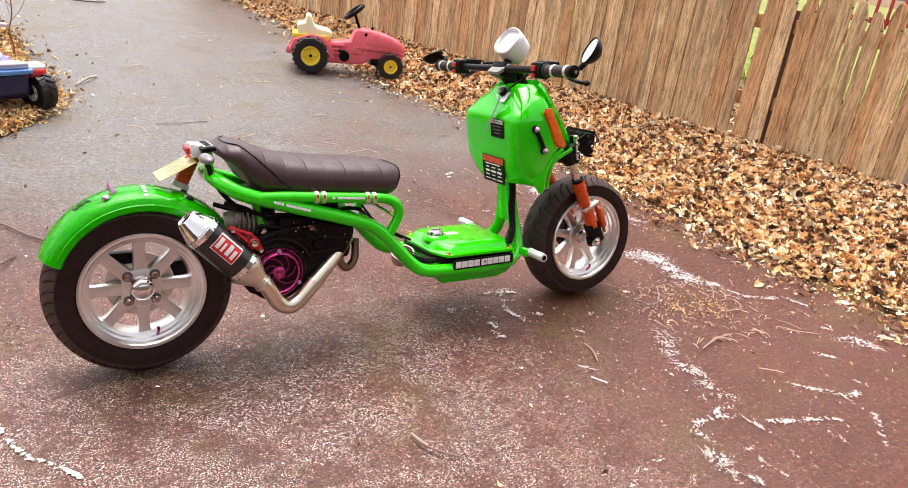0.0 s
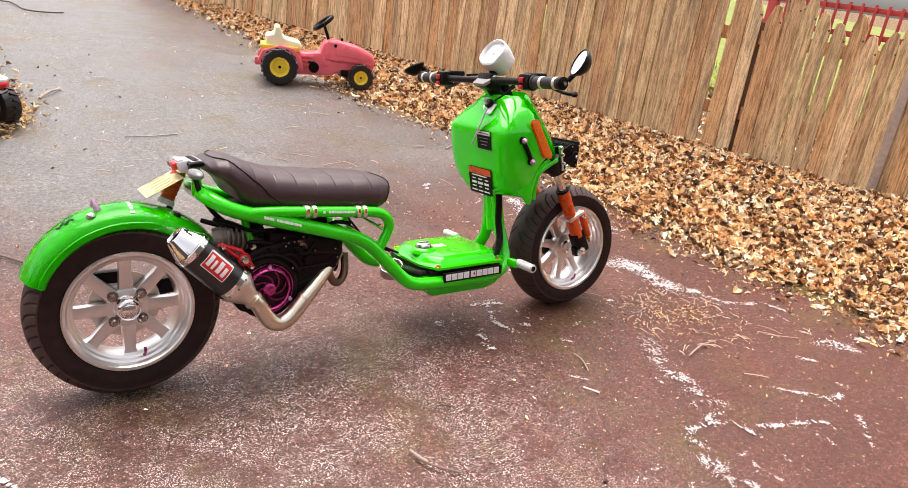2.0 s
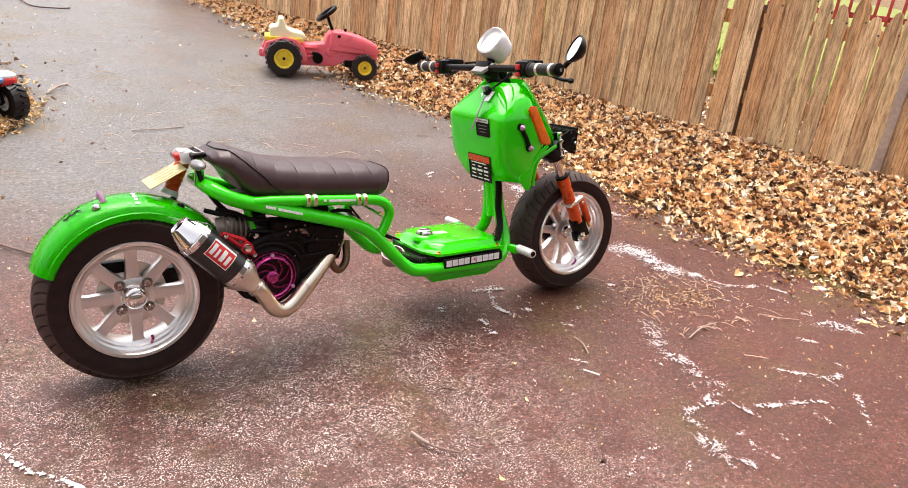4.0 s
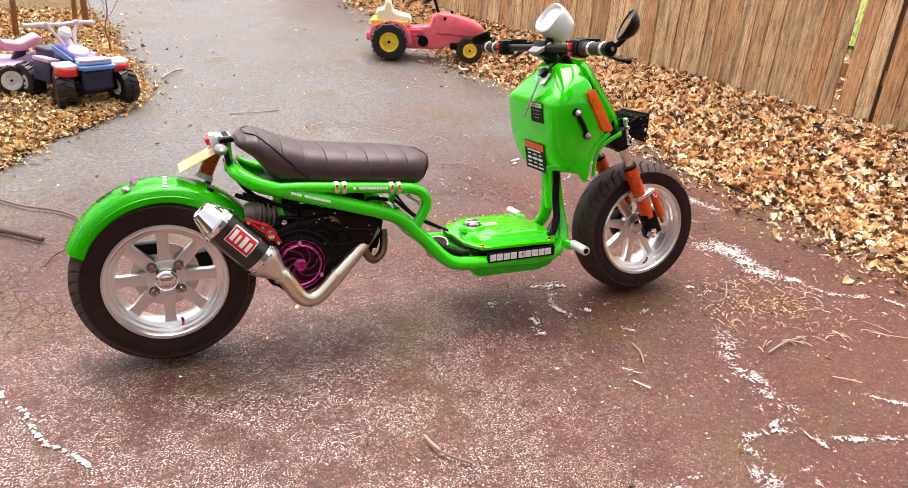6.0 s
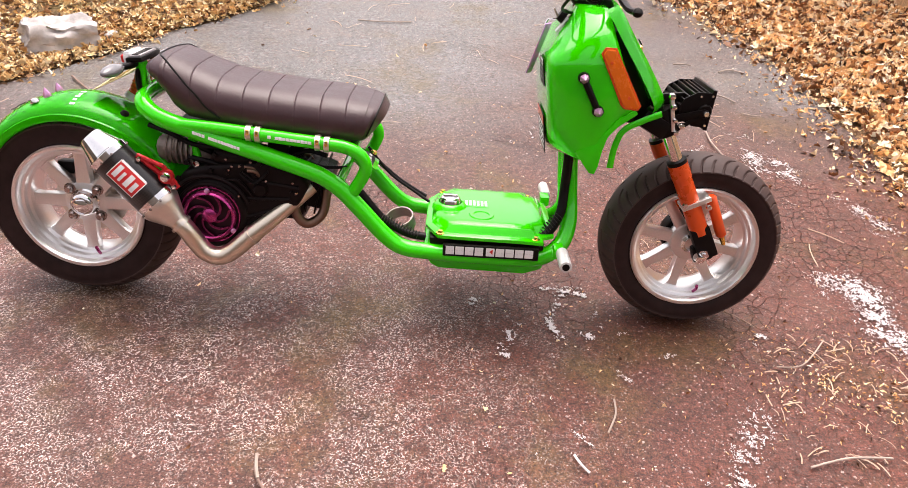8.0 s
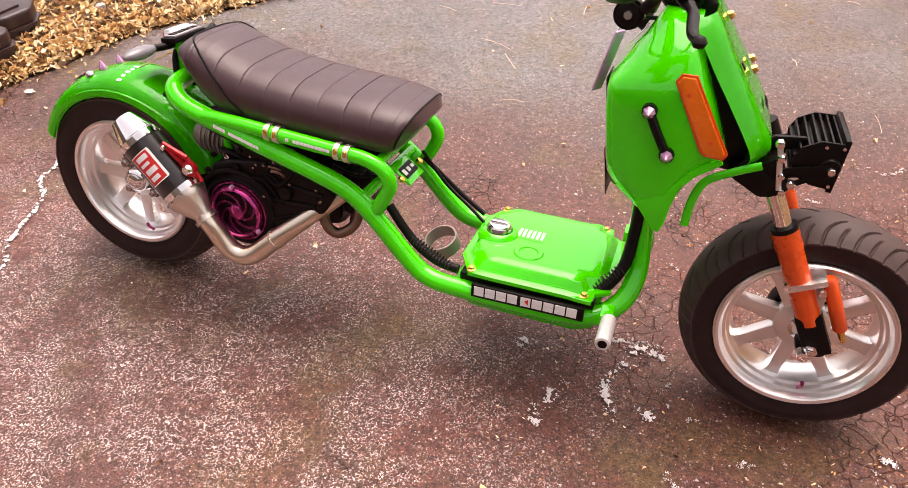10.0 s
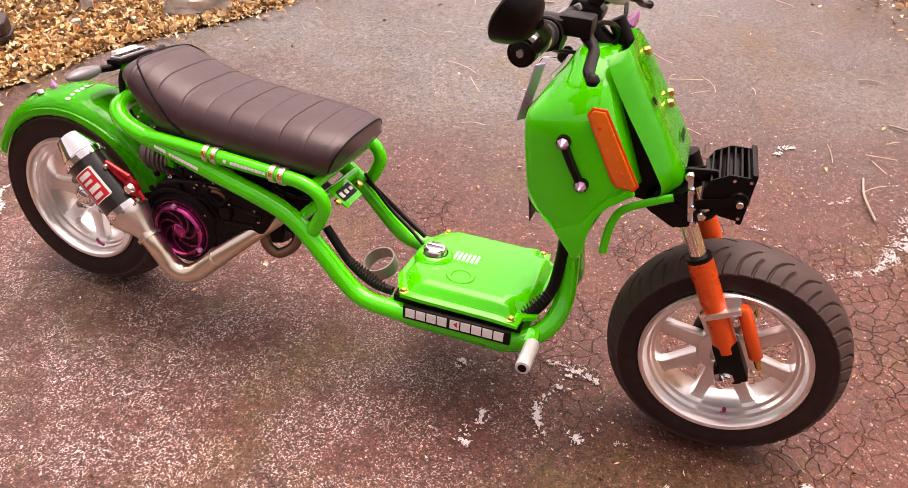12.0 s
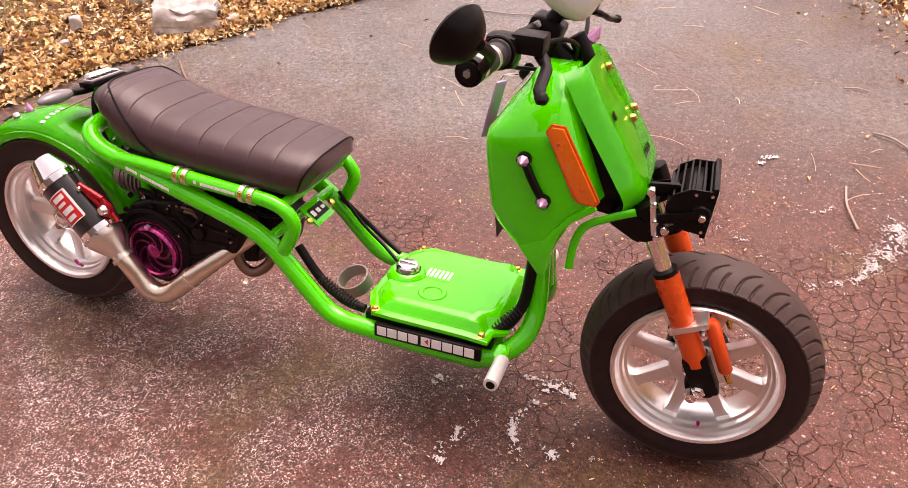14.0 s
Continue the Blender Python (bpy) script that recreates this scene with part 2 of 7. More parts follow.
def soil_mat():
    m, nt, b = base_mat("leaf_mould_soil")
    co = coords(nt)
    n = noise_tex(nt, 35.0, 6, 0.7, co)
    n2 = noise_tex(nt, 1.1, 4, 0.6, co)
    col = ramp(nt, n.outputs["Fac"], [(0.3, (0.06, 0.028, 0.015)), (0.50, (0.20, 0.11, 0.055)), (0.72, (0.42, 0.27, 0.14))])
    col = mixc(nt, ramp(nt, n2.outputs["Fac"], [(0.5, (0, 0, 0)), (0.7, (0.5, 0.5, 0.5))]), col, (0.16, 0.17, 0.03))
    nt.links.new(col, b.inputs["Base Color"])
    b.inputs["Roughness"].default_value = 0.95
    nt.links.new(bump(nt, n.outputs["Fac"], 1.0, 0.03), b.inputs["Normal"])
    return m


def brushed(name, col, rough=0.28, stretch=(4, 4, 4)):
    m, nt, b = base_mat(name)
    n = noise_tex(nt, 60.0, 3, 0.5, coords(nt, scale=stretch))
    nt.links.new(ramp(nt, n.outputs["Fac"], [(0.3, [c * 0.94 for c in col]), (0.7, col)]), b.inputs["Base Color"])
    nt.links.new(ramp(nt, n.outputs["Fac"], [(0.3, [rough * 0.92] * 3), (0.7, [rough * 1.08] * 3)]), b.inputs["Roughness"])
    b.inputs["Metallic"].default_value = 1.0
    return m


def carbon_mat():
    m, nt, b = base_mat("carbon_weave")
    ch = nt.nodes.new("ShaderNodeTexChecker")
    ch.inputs["Scale"].default_value = 260.0
    nt.links.new(coords(nt), ch.inputs["Vector"])
    ch.inputs["Color1"].default_value = (0.005, 0.004, 0.004, 1)
    ch.inputs["Color2"].default_value = (0.026, 0.018, 0.017, 1)
    nt.links.new(ch.outputs["Color"], b.inputs["Base Color"])
    b.inputs["Roughness"].default_value = 0.3
    b.inputs["Coat Weight"].default_value = 0.4
    return m


GREEN = simple("green_gloss_paint", (0.016, 0.66, 0.0008), 0.08, 0.0, 0.08, 14, 0.0, 0.75, 0.04, 0.18)
BLACK = simple("black_satin_plastic", (0.006, 0.004, 0.004), 0.36, 0, 0.25, 60, 0.15, spec=0.13)
RUBBER = simple("tyre_rubber", (0.027, 0.014, 0.013), 0.52, 0, 0.4, 45, 0.3, spec=0.16)
TREAD = simple("dusty_tread_rubber", (0.058, 0.033, 0.029), 0.62, 0, 0.3, 35, 0.3, spec=0.35)
GRIP = simple("black_grip_rubber", (0.020, 0.016, 0.016), 0.6, 0, 0.2, 90, 0.4)
VINYL = simple("brown_black_vinyl", (0.046, 0.018, 0.021), 0.40, 0, 0.15, 160, 0.20, spec=0.36)
_vb = VINYL.node_tree.nodes["Principled BSDF"]
_vb.inputs["Coat Weight"].default_value = 0.28
_vb.inputs["Coat Roughness"].default_value = 0.44
_vb.inputs["Sheen Weight"].default_value = 0.14
_vb.inputs["Sheen Roughness"].default_value = 0.28
_vb.inputs["Sheen Tint"].default_value = (0.80, 0.78, 1.0, 1)
PIPE = brushed("heat_tinted_steel", (0.80, 0.69, 0.56), 0.30)
ALU = brushed("machined_aluminium", (0.86, 0.84, 0.83), 0.36)
ALU_LIP = brushed("polished_aluminium", (0.95, 0.93, 0.92), 0.30)
STEEL = brushed("brushed_stainless", (0.80, 0.72, 0.64), 0.40, (1, 1, 4))
PEGALU = simple("bare_cast_aluminium", (0.74, 0.72, 0.71), 0.42, 0.35, 0.12, 60, 0.2)
DULLSTEEL = brushed("dull_steel", (0.52, 0.46, 0.43), 0.6)
CHROME = brushed("bright_chrome", (0.9, 0.88, 0.88), 0.10)
GOLD = brushed("gold_bolt", (0.80, 0.52, 0.12), 0.25)
ORANGE = simple("orange_anodised", (0.74, 0.078, 0.008), 0.30, 0.12, 0.12, 40, 0, 0.3)
REFLECT = simple("orange_reflector", (0.85, 0.16, 0.005), 0.25, 0, 0.08, 200, 0.2, 0.5)
PURPLE = simple("purple_anodised", (0.44, 0.045, 0.20), 0.24, 0.80, 0.15, 40)
LILAC = simple("lilac_anodised", (0.72, 0.34, 0.62), 0.25, 0.45, 0.1, 40)
RED = simple("red_anodised", (0.50, 0.015, 0.02), 0.3, 0.4, 0.12, 40)
REDST = simple("red_sticker", (0.62, 0.02, 0.02), 0.4, 0, 0.06, 60)
WHITE = simple("white_sticker", (0.80, 0.79, 0.78), 0.45, 0, 0.05, 60)
CLOTH = simple("white_cloth", (0.82, 0.81, 0.82), 0.85, 0, 0.06, 60, 0.5)
ENGINE = simple("black_engine_metal", (0.009, 0.005, 0.005), 0.40, 0.10, 0.5, 70, 0.4, spec=0.14)
CASTGREY = simple("dusty_cast_metal", (0.24, 0.19, 0.165), 0.5, 0.4, 0.3, 50, 0.4)
BRONZE = brushed("brown_cast_metal", (0.26, 0.16, 0.12), 0.5)
CARBON = carbon_mat()
GLASSY = simple("clear_lens", (0.75, 0.74, 0.76), 0.12, 0, 0.06, 60, 0, 0.6)
FADEDINK = simple("faded_brown_ink", (0.40, 0.30, 0.13), 0.5)
PLATE = simple("cream_plate", (0.64, 0.54, 0.27), 0.45, 0, 0.1, 30)
MIRROR, _nt, _b = base_mat("mirror_glass")
_b.inputs["Metallic"].default_value = 1.0
_b.inputs["Roughness"].default_value = 0.03
_b.inputs["Base Color"].default_value = (0.8, 0.84, 0.86, 1)
ASPHALT = asphalt_mat()
SOIL = soil_mat()
FENCE = wood_mat("weathered_board", (0.42, 0.28, 0.165), (0.82, 0.63, 0.42))
LEAF = leaf_mat("dry_leaf", (0.30, 0.12, 0.045), (0.92, 0.65, 0.36), (1.0, 0.95, 0.78))
LEAF_L = leaf_mat("dry_leaf_and_grass", (0.38, 0.19, 0.075), (0.74, 0.54, 0.265), (1.0, 0.88, 0.62))
CHALK = simple("white_residue", (0.84, 0.78, 0.78), 0.9, 0, 0.1, 80, 0.6)
STONE = simple("pale_stone", (0.46, 0.42, 0.40), 0.85, 0, 0.65, 22, 1.0)
BARK = simple("dark_bark", (0.10, 0.055, 0.040), 0.9, 0, 0.35, 30, 0.8)
TWIG = simple("dry_twig", (0.42, 0.33, 0.28), 0.85, 0, 0.3, 40, 0.6)
TWIGBROWN = simple("brown_twig", (0.25, 0.16, 0.13), 0.85, 0, 0.35, 40, 0.7)
PINK = simple("faded_red_plastic", (0.98, 0.165, 0.215), 0.30, 0, 0.08, 12, 0.05)
YELLOW = simple("yellow_plastic", (0.85, 0.62, 0.04), 0.4, 0, 0.08, 12, 0.05)
CREAM = simple("sun_bleached_yellow_plastic", (0.92, 0.86, 0.58), 0.45, 0, 0.08, 12, 0.05)
NAVY = simple("navy_plastic", (0.014, 0.011, 0.060), 0.35, 0, 0.15, 20, 0.05)
SKYBLUE = simple("blue_plastic", (0.10, 0.24, 0.55), 0.35, 0, 0.1, 20, 0.05)
LAVENDER = simple("lavender_plastic", (0.56, 0.38, 0.60), 0.4, 0, 0.08, 20, 0.05)
PALELILAC = simple("pale_lilac_plastic", (0.66, 0.54, 0.60), 0.45, 0, 0.12, 20, 0.05)
VIOLET = simple("violet_blue_plastic", (0.17, 0.13, 0.46), 0.35, 0, 0.12, 20, 0.05)
PALEBLUE = simple("pale_blue_plastic", (0.42, 0.50, 0.76), 0.35, 0, 0.10, 20, 0.05)
TOYTYRE = simple("brown_black_toy_tyre", (0.014, 0.008, 0.008), 0.42, 0, 0.25, 50, 0.2, spec=0.45)
SAPBARK = simple("orange_brown_bark", (0.27, 0.105, 0.040), 0.85, 0, 0.4, 25, 0.8)
ROSE = simple("pink_plastic", (0.80, 0.36, 0.46), 0.4, 0, 0.08, 20, 0.05)
CASEBK = simple("brown_black_case_plastic", (0.028, 0.012, 0.012), 0.38, 0, 0.2, 60, 0.2)
CONE = simple("traffic_orange_plastic", (0.85, 0.20, 0.02), 0.45, 0, 0.1, 20)
GRASS = simple("yellow_green_grass", (0.20, 0.23, 0.03), 0.8, 0, 0.4, 9, 0.8)
DARKPOST = simple("dark_brown_post", (0.10, 0.055, 0.035), 0.9, 0, 0.4, 20, 0.6)
REDWOOD = simple("red_painted_wood", (0.42, 0.045, 0.04), 0.6, 0, 0.25, 12, 0.3)
SMOKED = simple("smoked_grey_lens", (0.17, 0.16, 0.17), 0.12, 0, 0.2, 60, 0, 0.3)
STRIPGREY = simple("grey_frame_plastic", (0.36, 0.33, 0.34), 0.35, 0, 0.1, 60)
WALLGREY = simple("unseen_blocker_dark", (0.075, 0.062, 0.052), 0.8, 0, 0.25, 3, 0.4)
DKSTEEL = brushed("dark_steel_nut", (0.34, 0.28, 0.26), 0.22)

# ---- mesh helpers ----
def part(name, bm, material, parent=None, label="", smooth=True, angle=38):
    """Links a bmesh as one mesh object under a thing or a part."""
    me = bpy.data.meshes.new(name)
    bmesh.ops.recalc_face_normals(bm, faces=bm.faces[:])
    if smooth:
        lim = radians(angle)
        for f in bm.faces:
            f.smooth = True
        for e in bm.edges:
            if len(e.link_faces) == 2 and e.calc_face_angle(0) > lim:
                e.smooth = False
    bm.to_mesh(me)
    bm.free()
    me.materials.append(material)
    ob = new(name, me)
    if parent is not None:
        ob.parent = parent
    if label:
        ob["label"] = label
    return ob


def empty_thing(name, m, label, category, group=""):
    ob = new(name)
    ob.empty_display_size = 0.05
    ob.matrix_world = m
    return tagged(ob, label, category, group)


def curve_pts(pts, n=8):
    """Catmull-Rom through the points."""
    P = [Vector(p) for p in pts]
    out = []
    for i in range(len(P) - 1):
        a, b, c, d = P[max(i - 1, 0)], P[i], P[i + 1], P[min(i + 2, len(P) - 1)]
        for k in range(n):
            t = k / n
            out.append(0.5 * ((2 * b) + (c - a) * t + (2 * a - 5 * b + 4 * c - d) * t * t + (3 * b - a - 3 * c + d) * t ** 3))
    out.append(P[-1])
    return out


def sweep(bm, pts, rad, seg=12, caps=True, flat=1.0, up=None):
    """A round (or flattened) bar along points; rad may be a list."""
    n = len(pts)
    pts = [Vector(p) for p in pts]
    rads = rad if isinstance(rad, (list, tuple)) else [rad] * n
    tang = [(pts[min(i + 1, n - 1)] - pts[max(i - 1, 0)]).normalized() for i in range(n)]
    ref = Vector(up) if up else (Vector((0, 0, 1)) if abs(tang[0].z) < 0.9 else Vector((1, 0, 0)))
    side = tang[0].cross(ref).normalized()
    rings = []
    for i in range(n):
        side = (side - tang[i] * side.dot(tang[i])).normalized()
        nor = side.cross(tang[i])
        rings.append([bm.verts.new(pts[i] + rads[i] * (math.cos(2 * math.pi * k / seg) * side + flat * math.sin(2 * math.pi * k / seg) * nor)) for k in range(seg)])
    for a, b in zip(rings, rings[1:]):
        for k in range(seg):
            bm.faces.new((a[k], a[(k + 1) % seg], b[(k + 1) % seg], b[k]))
    if caps:
        bm.faces.new(rings[0][::-1])
        bm.faces.new(rings[-1])
    return bm


def tube(pts, rad, seg=12, n=6, **kw):
    return sweep(bmesh.new(), curve_pts(pts, n) if n > 1 else pts, rad, seg, **kw)


def rod(bm, a, b, r, seg=14, r2=None):
    return sweep(bm, [a, b], [r, r if r2 is None else r2], seg)


def lathe(profile, seg=48, m=None, bm=None, closed=False):
    """Turns (radius, height) round the z axis, then places it by m."""
    bm = bm or bmesh.new()
    m = m or Matrix()
    rings = []
    for r, h in profile:
        if r < 1e-6:
            rings.append([bm.verts.new(m @ Vector((0, 0, h)))])
        else:
            rings.append([bm.verts.new(m @ Vector((r * math.cos(2 * math.pi * k / seg), r * math.sin(2 * math.pi * k / seg), h))) for k in range(seg)])
    pairs = list(zip(rings, rings[1:])) + ([(rings[-1], rings[0])] if closed else [])
    for a, b in pairs:
        for k in range(seg):
            q = (k + 1) % seg
            if len(a) == 1 and len(b) > 1:
                bm.faces.new((a[0], b[q], b[k]))
            elif len(b) == 1 and len(a) > 1:
                bm.faces.new((a[k], a[q], b[0]))
            elif len(a) > 1:
                bm.faces.new((a[k], a[q], b[q], b[k]))
    return bm


def block(c, s, bev=0.0, m=None, bm=None, segs=2):
    """A box with rounded edges, centre c and size s."""
    b2 = bmesh.new()
    bmesh.ops.create_cube(b2, size=1.0, matrix=Matrix.Translation(c) @ Matrix.Diagonal((*s, 1)))
    if bev:
        bmesh.ops.bevel(b2, geom=b2.edges[:], offset=bev, segments=segs, profile=0.6, affect="EDGES")
    if m is not None:
        bmesh.ops.transform(b2, matrix=m, verts=b2.verts[:])
    if bm is None:
        return b2
    return join(bm, b2)


def join(bm, b2):
    me = bpy.data.meshes.new("tmp")
    b2.to_mesh(me)
    b2.free()
    bm.from_mesh(me)
    bpy.data.meshes.remove(me)
    return bm


def prism(outline, h, bev=0.0, m=None, segs=2):
    """A flat shape in xy extruded by h along z, rounded, placed by m."""
    bm = bmesh.new()
    vs = [bm.verts.new((x, y, 0)) for x, y in outline]
    f = bm.faces.new(vs)
    r = bmesh.ops.extrude_face_region(bm, geom=[f])
    bmesh.ops.translate(bm, vec=(0, 0, h), verts=[v for v in r["geom"] if isinstance(v, bmesh.types.BMVert)])
    bmesh.ops.recalc_face_normals(bm, faces=bm.faces[:])
    if bev:
        bmesh.ops.bevel(bm, geom=bm.edges[:], offset=bev, segments=segs, profile=0.6, affect="EDGES")
    if m is not None:
        bmesh.ops.transform(bm, matrix=m, verts=bm.verts[:])
    return bm


def skin(rings, caps=True, bm=None, closed=True):
    """Joins rings of equal count."""
    bm = bm or bmesh.new()
    vs = [[bm.verts.new(p) for p in r] for r in rings]
    n = len(vs[0])
    for a, b in zip(vs, vs[1:]):
        for k in range(n if closed else n - 1):
            q = (k + 1) % n
            bm.faces.new((a[k], a[q], b[q], b[k]))
    if caps:
        bm.faces.new(vs[0][::-1])
        bm.faces.new(vs[-1])
    return bm


def thicken(bm, t):
    r = bmesh.ops.solidify(bm, geom=bm.faces[:], thickness=t)
    return bm


# xz drawing plane: local x stays, local y becomes z, extrusion goes to -y (the right side)
SIDE = Matrix(((1, 0, 0, 0), (0, 0, -1, 0), (0, 1, 0, 0), (0, 0, 0, 1)))


def side_at(y):
    return Matrix.Translation((0, y, 0)) @ SIDE

# ---- ground and driveway ----
def rise(y):
    """The drive climbs gently away from the scooter."""
    k = max(0.0, y - 0.3)
    return 0.045 * k if k < 25 else 1.125


def bank(x, y):
    """Leaves banked up toward the fence."""
    e = drive_right(y)
    t = min(1.0, max(0.0, (x - e) / max(0.15, fence_x(y) - e)))
    return max(0.06, 0.22 - 0.027 * max(0.0, y)) * t * t * (3 - 2 * t)


def fence_x(y):
    return 4.11 - 0.27 * y


def lerp_table(tab, v):
    if v <= tab[0][0]:
        return tab[0][1]
    for (a, p), (b, q) in zip(tab, tab[1:]):
        if v <= b:
            return p + (q - p) * (v - a) / (b - a)
    return tab[-1][1]


RIGHT = [(-30, 3.1), (-3, 2.95), (-0.6, 2.83), (0.1, 2.78), (0.6, 2.72), (1.6, 2.66), (2.2, 2.6), (3.1, 2.3), (5, 2.2), (7, 2.12), (12, 1.8), (40, 0.5)]
LEFT = [(-30, -3.0), (-3, -2.0), (0.0, -1.35), (0.6, -1.18), (1.15, -0.98), (1.5, -0.72), (1.9, -0.5), (2.1, -0.30), (2.5, -0.10), (3.0, -0.14), (3.9, -0.26), (6, -0.6), (12, -2.0), (40, -7)]


def drive_right(y):
    return lerp_table(RIGHT, y) + 0.05 * noise.noise((y * 1.7, 3.1, 0)) + 0.03 * noise.noise((y * 7, 1.1, 0))


def drive_left(y):
    return lerp_table(LEFT, y) + 0.05 * noise.noise((y * 1.9, 9.4, 0)) + 0.03 * noise.noise((y * 6, 5.2, 0))


def ground_z(x, y):
    return rise(y) + bank(x, y) * (1 if y < 30 else 0)


def grid_lines(fine_a, fine_b, step, far):
    a = [fine_a + step * i for i in range(int((fine_b - fine_a) / step) + 1)]
    lo = [fine_a - d for d in far][::-1]
    hi = [a[-1] + d for d in far]
    return lo + a + hi


def build_ground():
    xs = grid_lines(-4, 6.5, 0.12, (0.5, 2, 6, 20, 60, 300, 1500))
    ys = grid_lines(-3, 9, 0.12, (0.5, 2, 6, 20, 60, 300, 1500))
    V, Fc = [], []
    for y in ys:
        for x in xs:
            z = ground_z(x, y) if -5 < x < 7.5 and y < 12 else rise(y) + (0.16 if x > 4 else 0)
            inside = drive_left(y) - 0.02 < x < drive_right(y) + 0.02
            z += -0.03 if inside else 0.012 * noise.noise((x * 4, y * 4, 0.5))
            V.append((x, y, z))
    n = len(xs)
    for j in range(len(ys) - 1):
        for i in range(n - 1):
            a = j * n + i
            Fc.append((a, a + 1, a + 1 + n, a + n))
    me = bpy.data.meshes.new("ground")
    me.from_pydata(V, [], Fc)
    for p in me.polygons:
        p.use_smooth = True
    me.materials.append(SOIL)
    tagged(new("ground", me), "brown leaf-covered soil beside the asphalt drive", "ground", kind="structure")
    # drive
    V, Fc = [], []
    ys = [-6 + 0.08 * i for i in range(int(26 / 0.08))]
    m = 60
    for y in ys:
        a, b = drive_left(y), drive_right(y)
        for i in range(m + 1):
            t = i / m
            x = a + (b - a) * t
            edge = min(t, 1 - t) * (b - a)
            z = rise(y) + 0.004 * noise.noise((x * 1.2, y * 1.2, 2)) - 0.03 * max(0.0, 1 - edge / 0.06)
            if abs(x - 0.8) < 1.3 and abs(y) < 0.6:
                z = max(-0.003, min(0.003, z))
            z -= 0.014 * math.exp(-(x / 0.40) ** 2 - (y / 0.32) ** 2)
            V.append((x, y, z))
    n = m + 1
    for j in range(len(ys) - 1):
        for i in range(m):
            a = j * n + i
            Fc.append((a, a + 1, a + 1 + n, a + n))
    me = bpy.data.meshes.new("road")
    me.from_pydata(V, [], Fc)
    for p in me.polygons:
        p.use_smooth = True
    me.materials.append(ASPHALT)
    tagged(new("road", me), "cracked old asphalt driveway with pale worn aggregate", "driveway", kind="structure")


build_ground()

# added plain walls, out of view behind the camera and to its left, that cut sky light and reflections
for nm, c, size in (("unseen_blocker_south", (1.0, -7.0, 1.9), (21.0, 0.25, 4.2)), ("unseen_blocker_west", (-9.4, -2.0, 1.3), (0.25, 9.7, 3.0))):
    w = part(nm, block(c, size, 0.02), WALLGREY, None)
    tagged(w, "added unseen plain dark wall that cuts sky light and reflections", "wall", kind="structure")

# ---- the scooter, built upright in its own axes (x ahead, y to its left) and leaned on its stand ----
scooter = empty_thing("motor_scooter", pose(0, -0.032, 0, -8, 0, 0), "stretched lime-green motor scooter with brown-black seat parked on asphalt", "scooter")
WHEELBASE, AXLE_Z = 1.553, 0.235
YAX = Matrix.Rotation(radians(90), 4, "X")  # turns z to -y


def tyre_mesh(R, half, rim, sipes, handed):
    """A fat street tyre: smooth sidewalls and a dusty tread with hooked sipes cut in."""
    per, n = 24, 76
    na, prof = per * sipes, []
    bead = rim + 0.002
    for i in range(n + 1):
        s = -1 + 2 * i / n
        a = abs(s)
        if a < 0.62:
            u = a / 0.62
            y, r = half * 0.95 * u, R - 0.026 * u ** 2.4
        else:
            u = (a - 0.62) / 0.38
            y = half * (0.95 + 0.07 * math.sin(u * 2.2) - 0.16 * u * u)
            r = R - 0.026 - (R - 0.026 - bead) * u
            if u < 0.12:
                y += half * 0.03
        prof.append((r, math.copysign(y, s), s))
    bm = bmesh.new()
    vs = []
    for k in range(na):
        th = 2 * math.pi * k / na
        ring = []
        for r, y, s in prof:
            a = abs(s)
            if 0.08 < a < 0.640:
                u = (0.655 - a) / 0.56
                ph = k / per + (0.5 if s > 0 else 0.0) + handed * (0.45 * u + 1.15 * u ** 3)
                d = abs(ph - round(ph))
                end = 0.10 if round(ph) % 2 else 0.30
                if d < 0.105 and a > end:
                    r -= 0.0055 * min(1.0, (0.105 - d) / 0.04) * min(1.0, (a - end) / 0.03) * min(1.0, (0.640 - a) / 0.03)
            ring.append(bm.verts.new((r * math.cos(th), y, r * math.sin(th))))
        vs.append(ring)
    for k in range(na):
        a, b = vs[k], vs[(k + 1) % na]
        for i in range(n):
            f = bm.faces.new((a[i], a[i + 1], b[i + 1], b[i]))
            f.material_index = 1 if abs(prof[i][2] + prof[i + 1][2]) / 2 < 0.65 else 0
    return bm


def spoke_mesh(r0, r1, w0, w1, y0, y1):
    """One blade spoke pointing up, flared at both ends."""
    out = [(-w0, r0), (-w0 * 0.80, r0 + 0.018), (-w1 * 0.86, r1 - 0.020), (-w1, r1 - 0.006), (-w1 * 1.25, r1), (w1 * 1.25, r1), (w1, r1 - 0.006), (w1 * 0.86, r1 - 0.020), (w0 * 0.80, r0 + 0.018), (w0, r0)]
    return prism(out, y0 - y1, 0.003, side_at(y0))


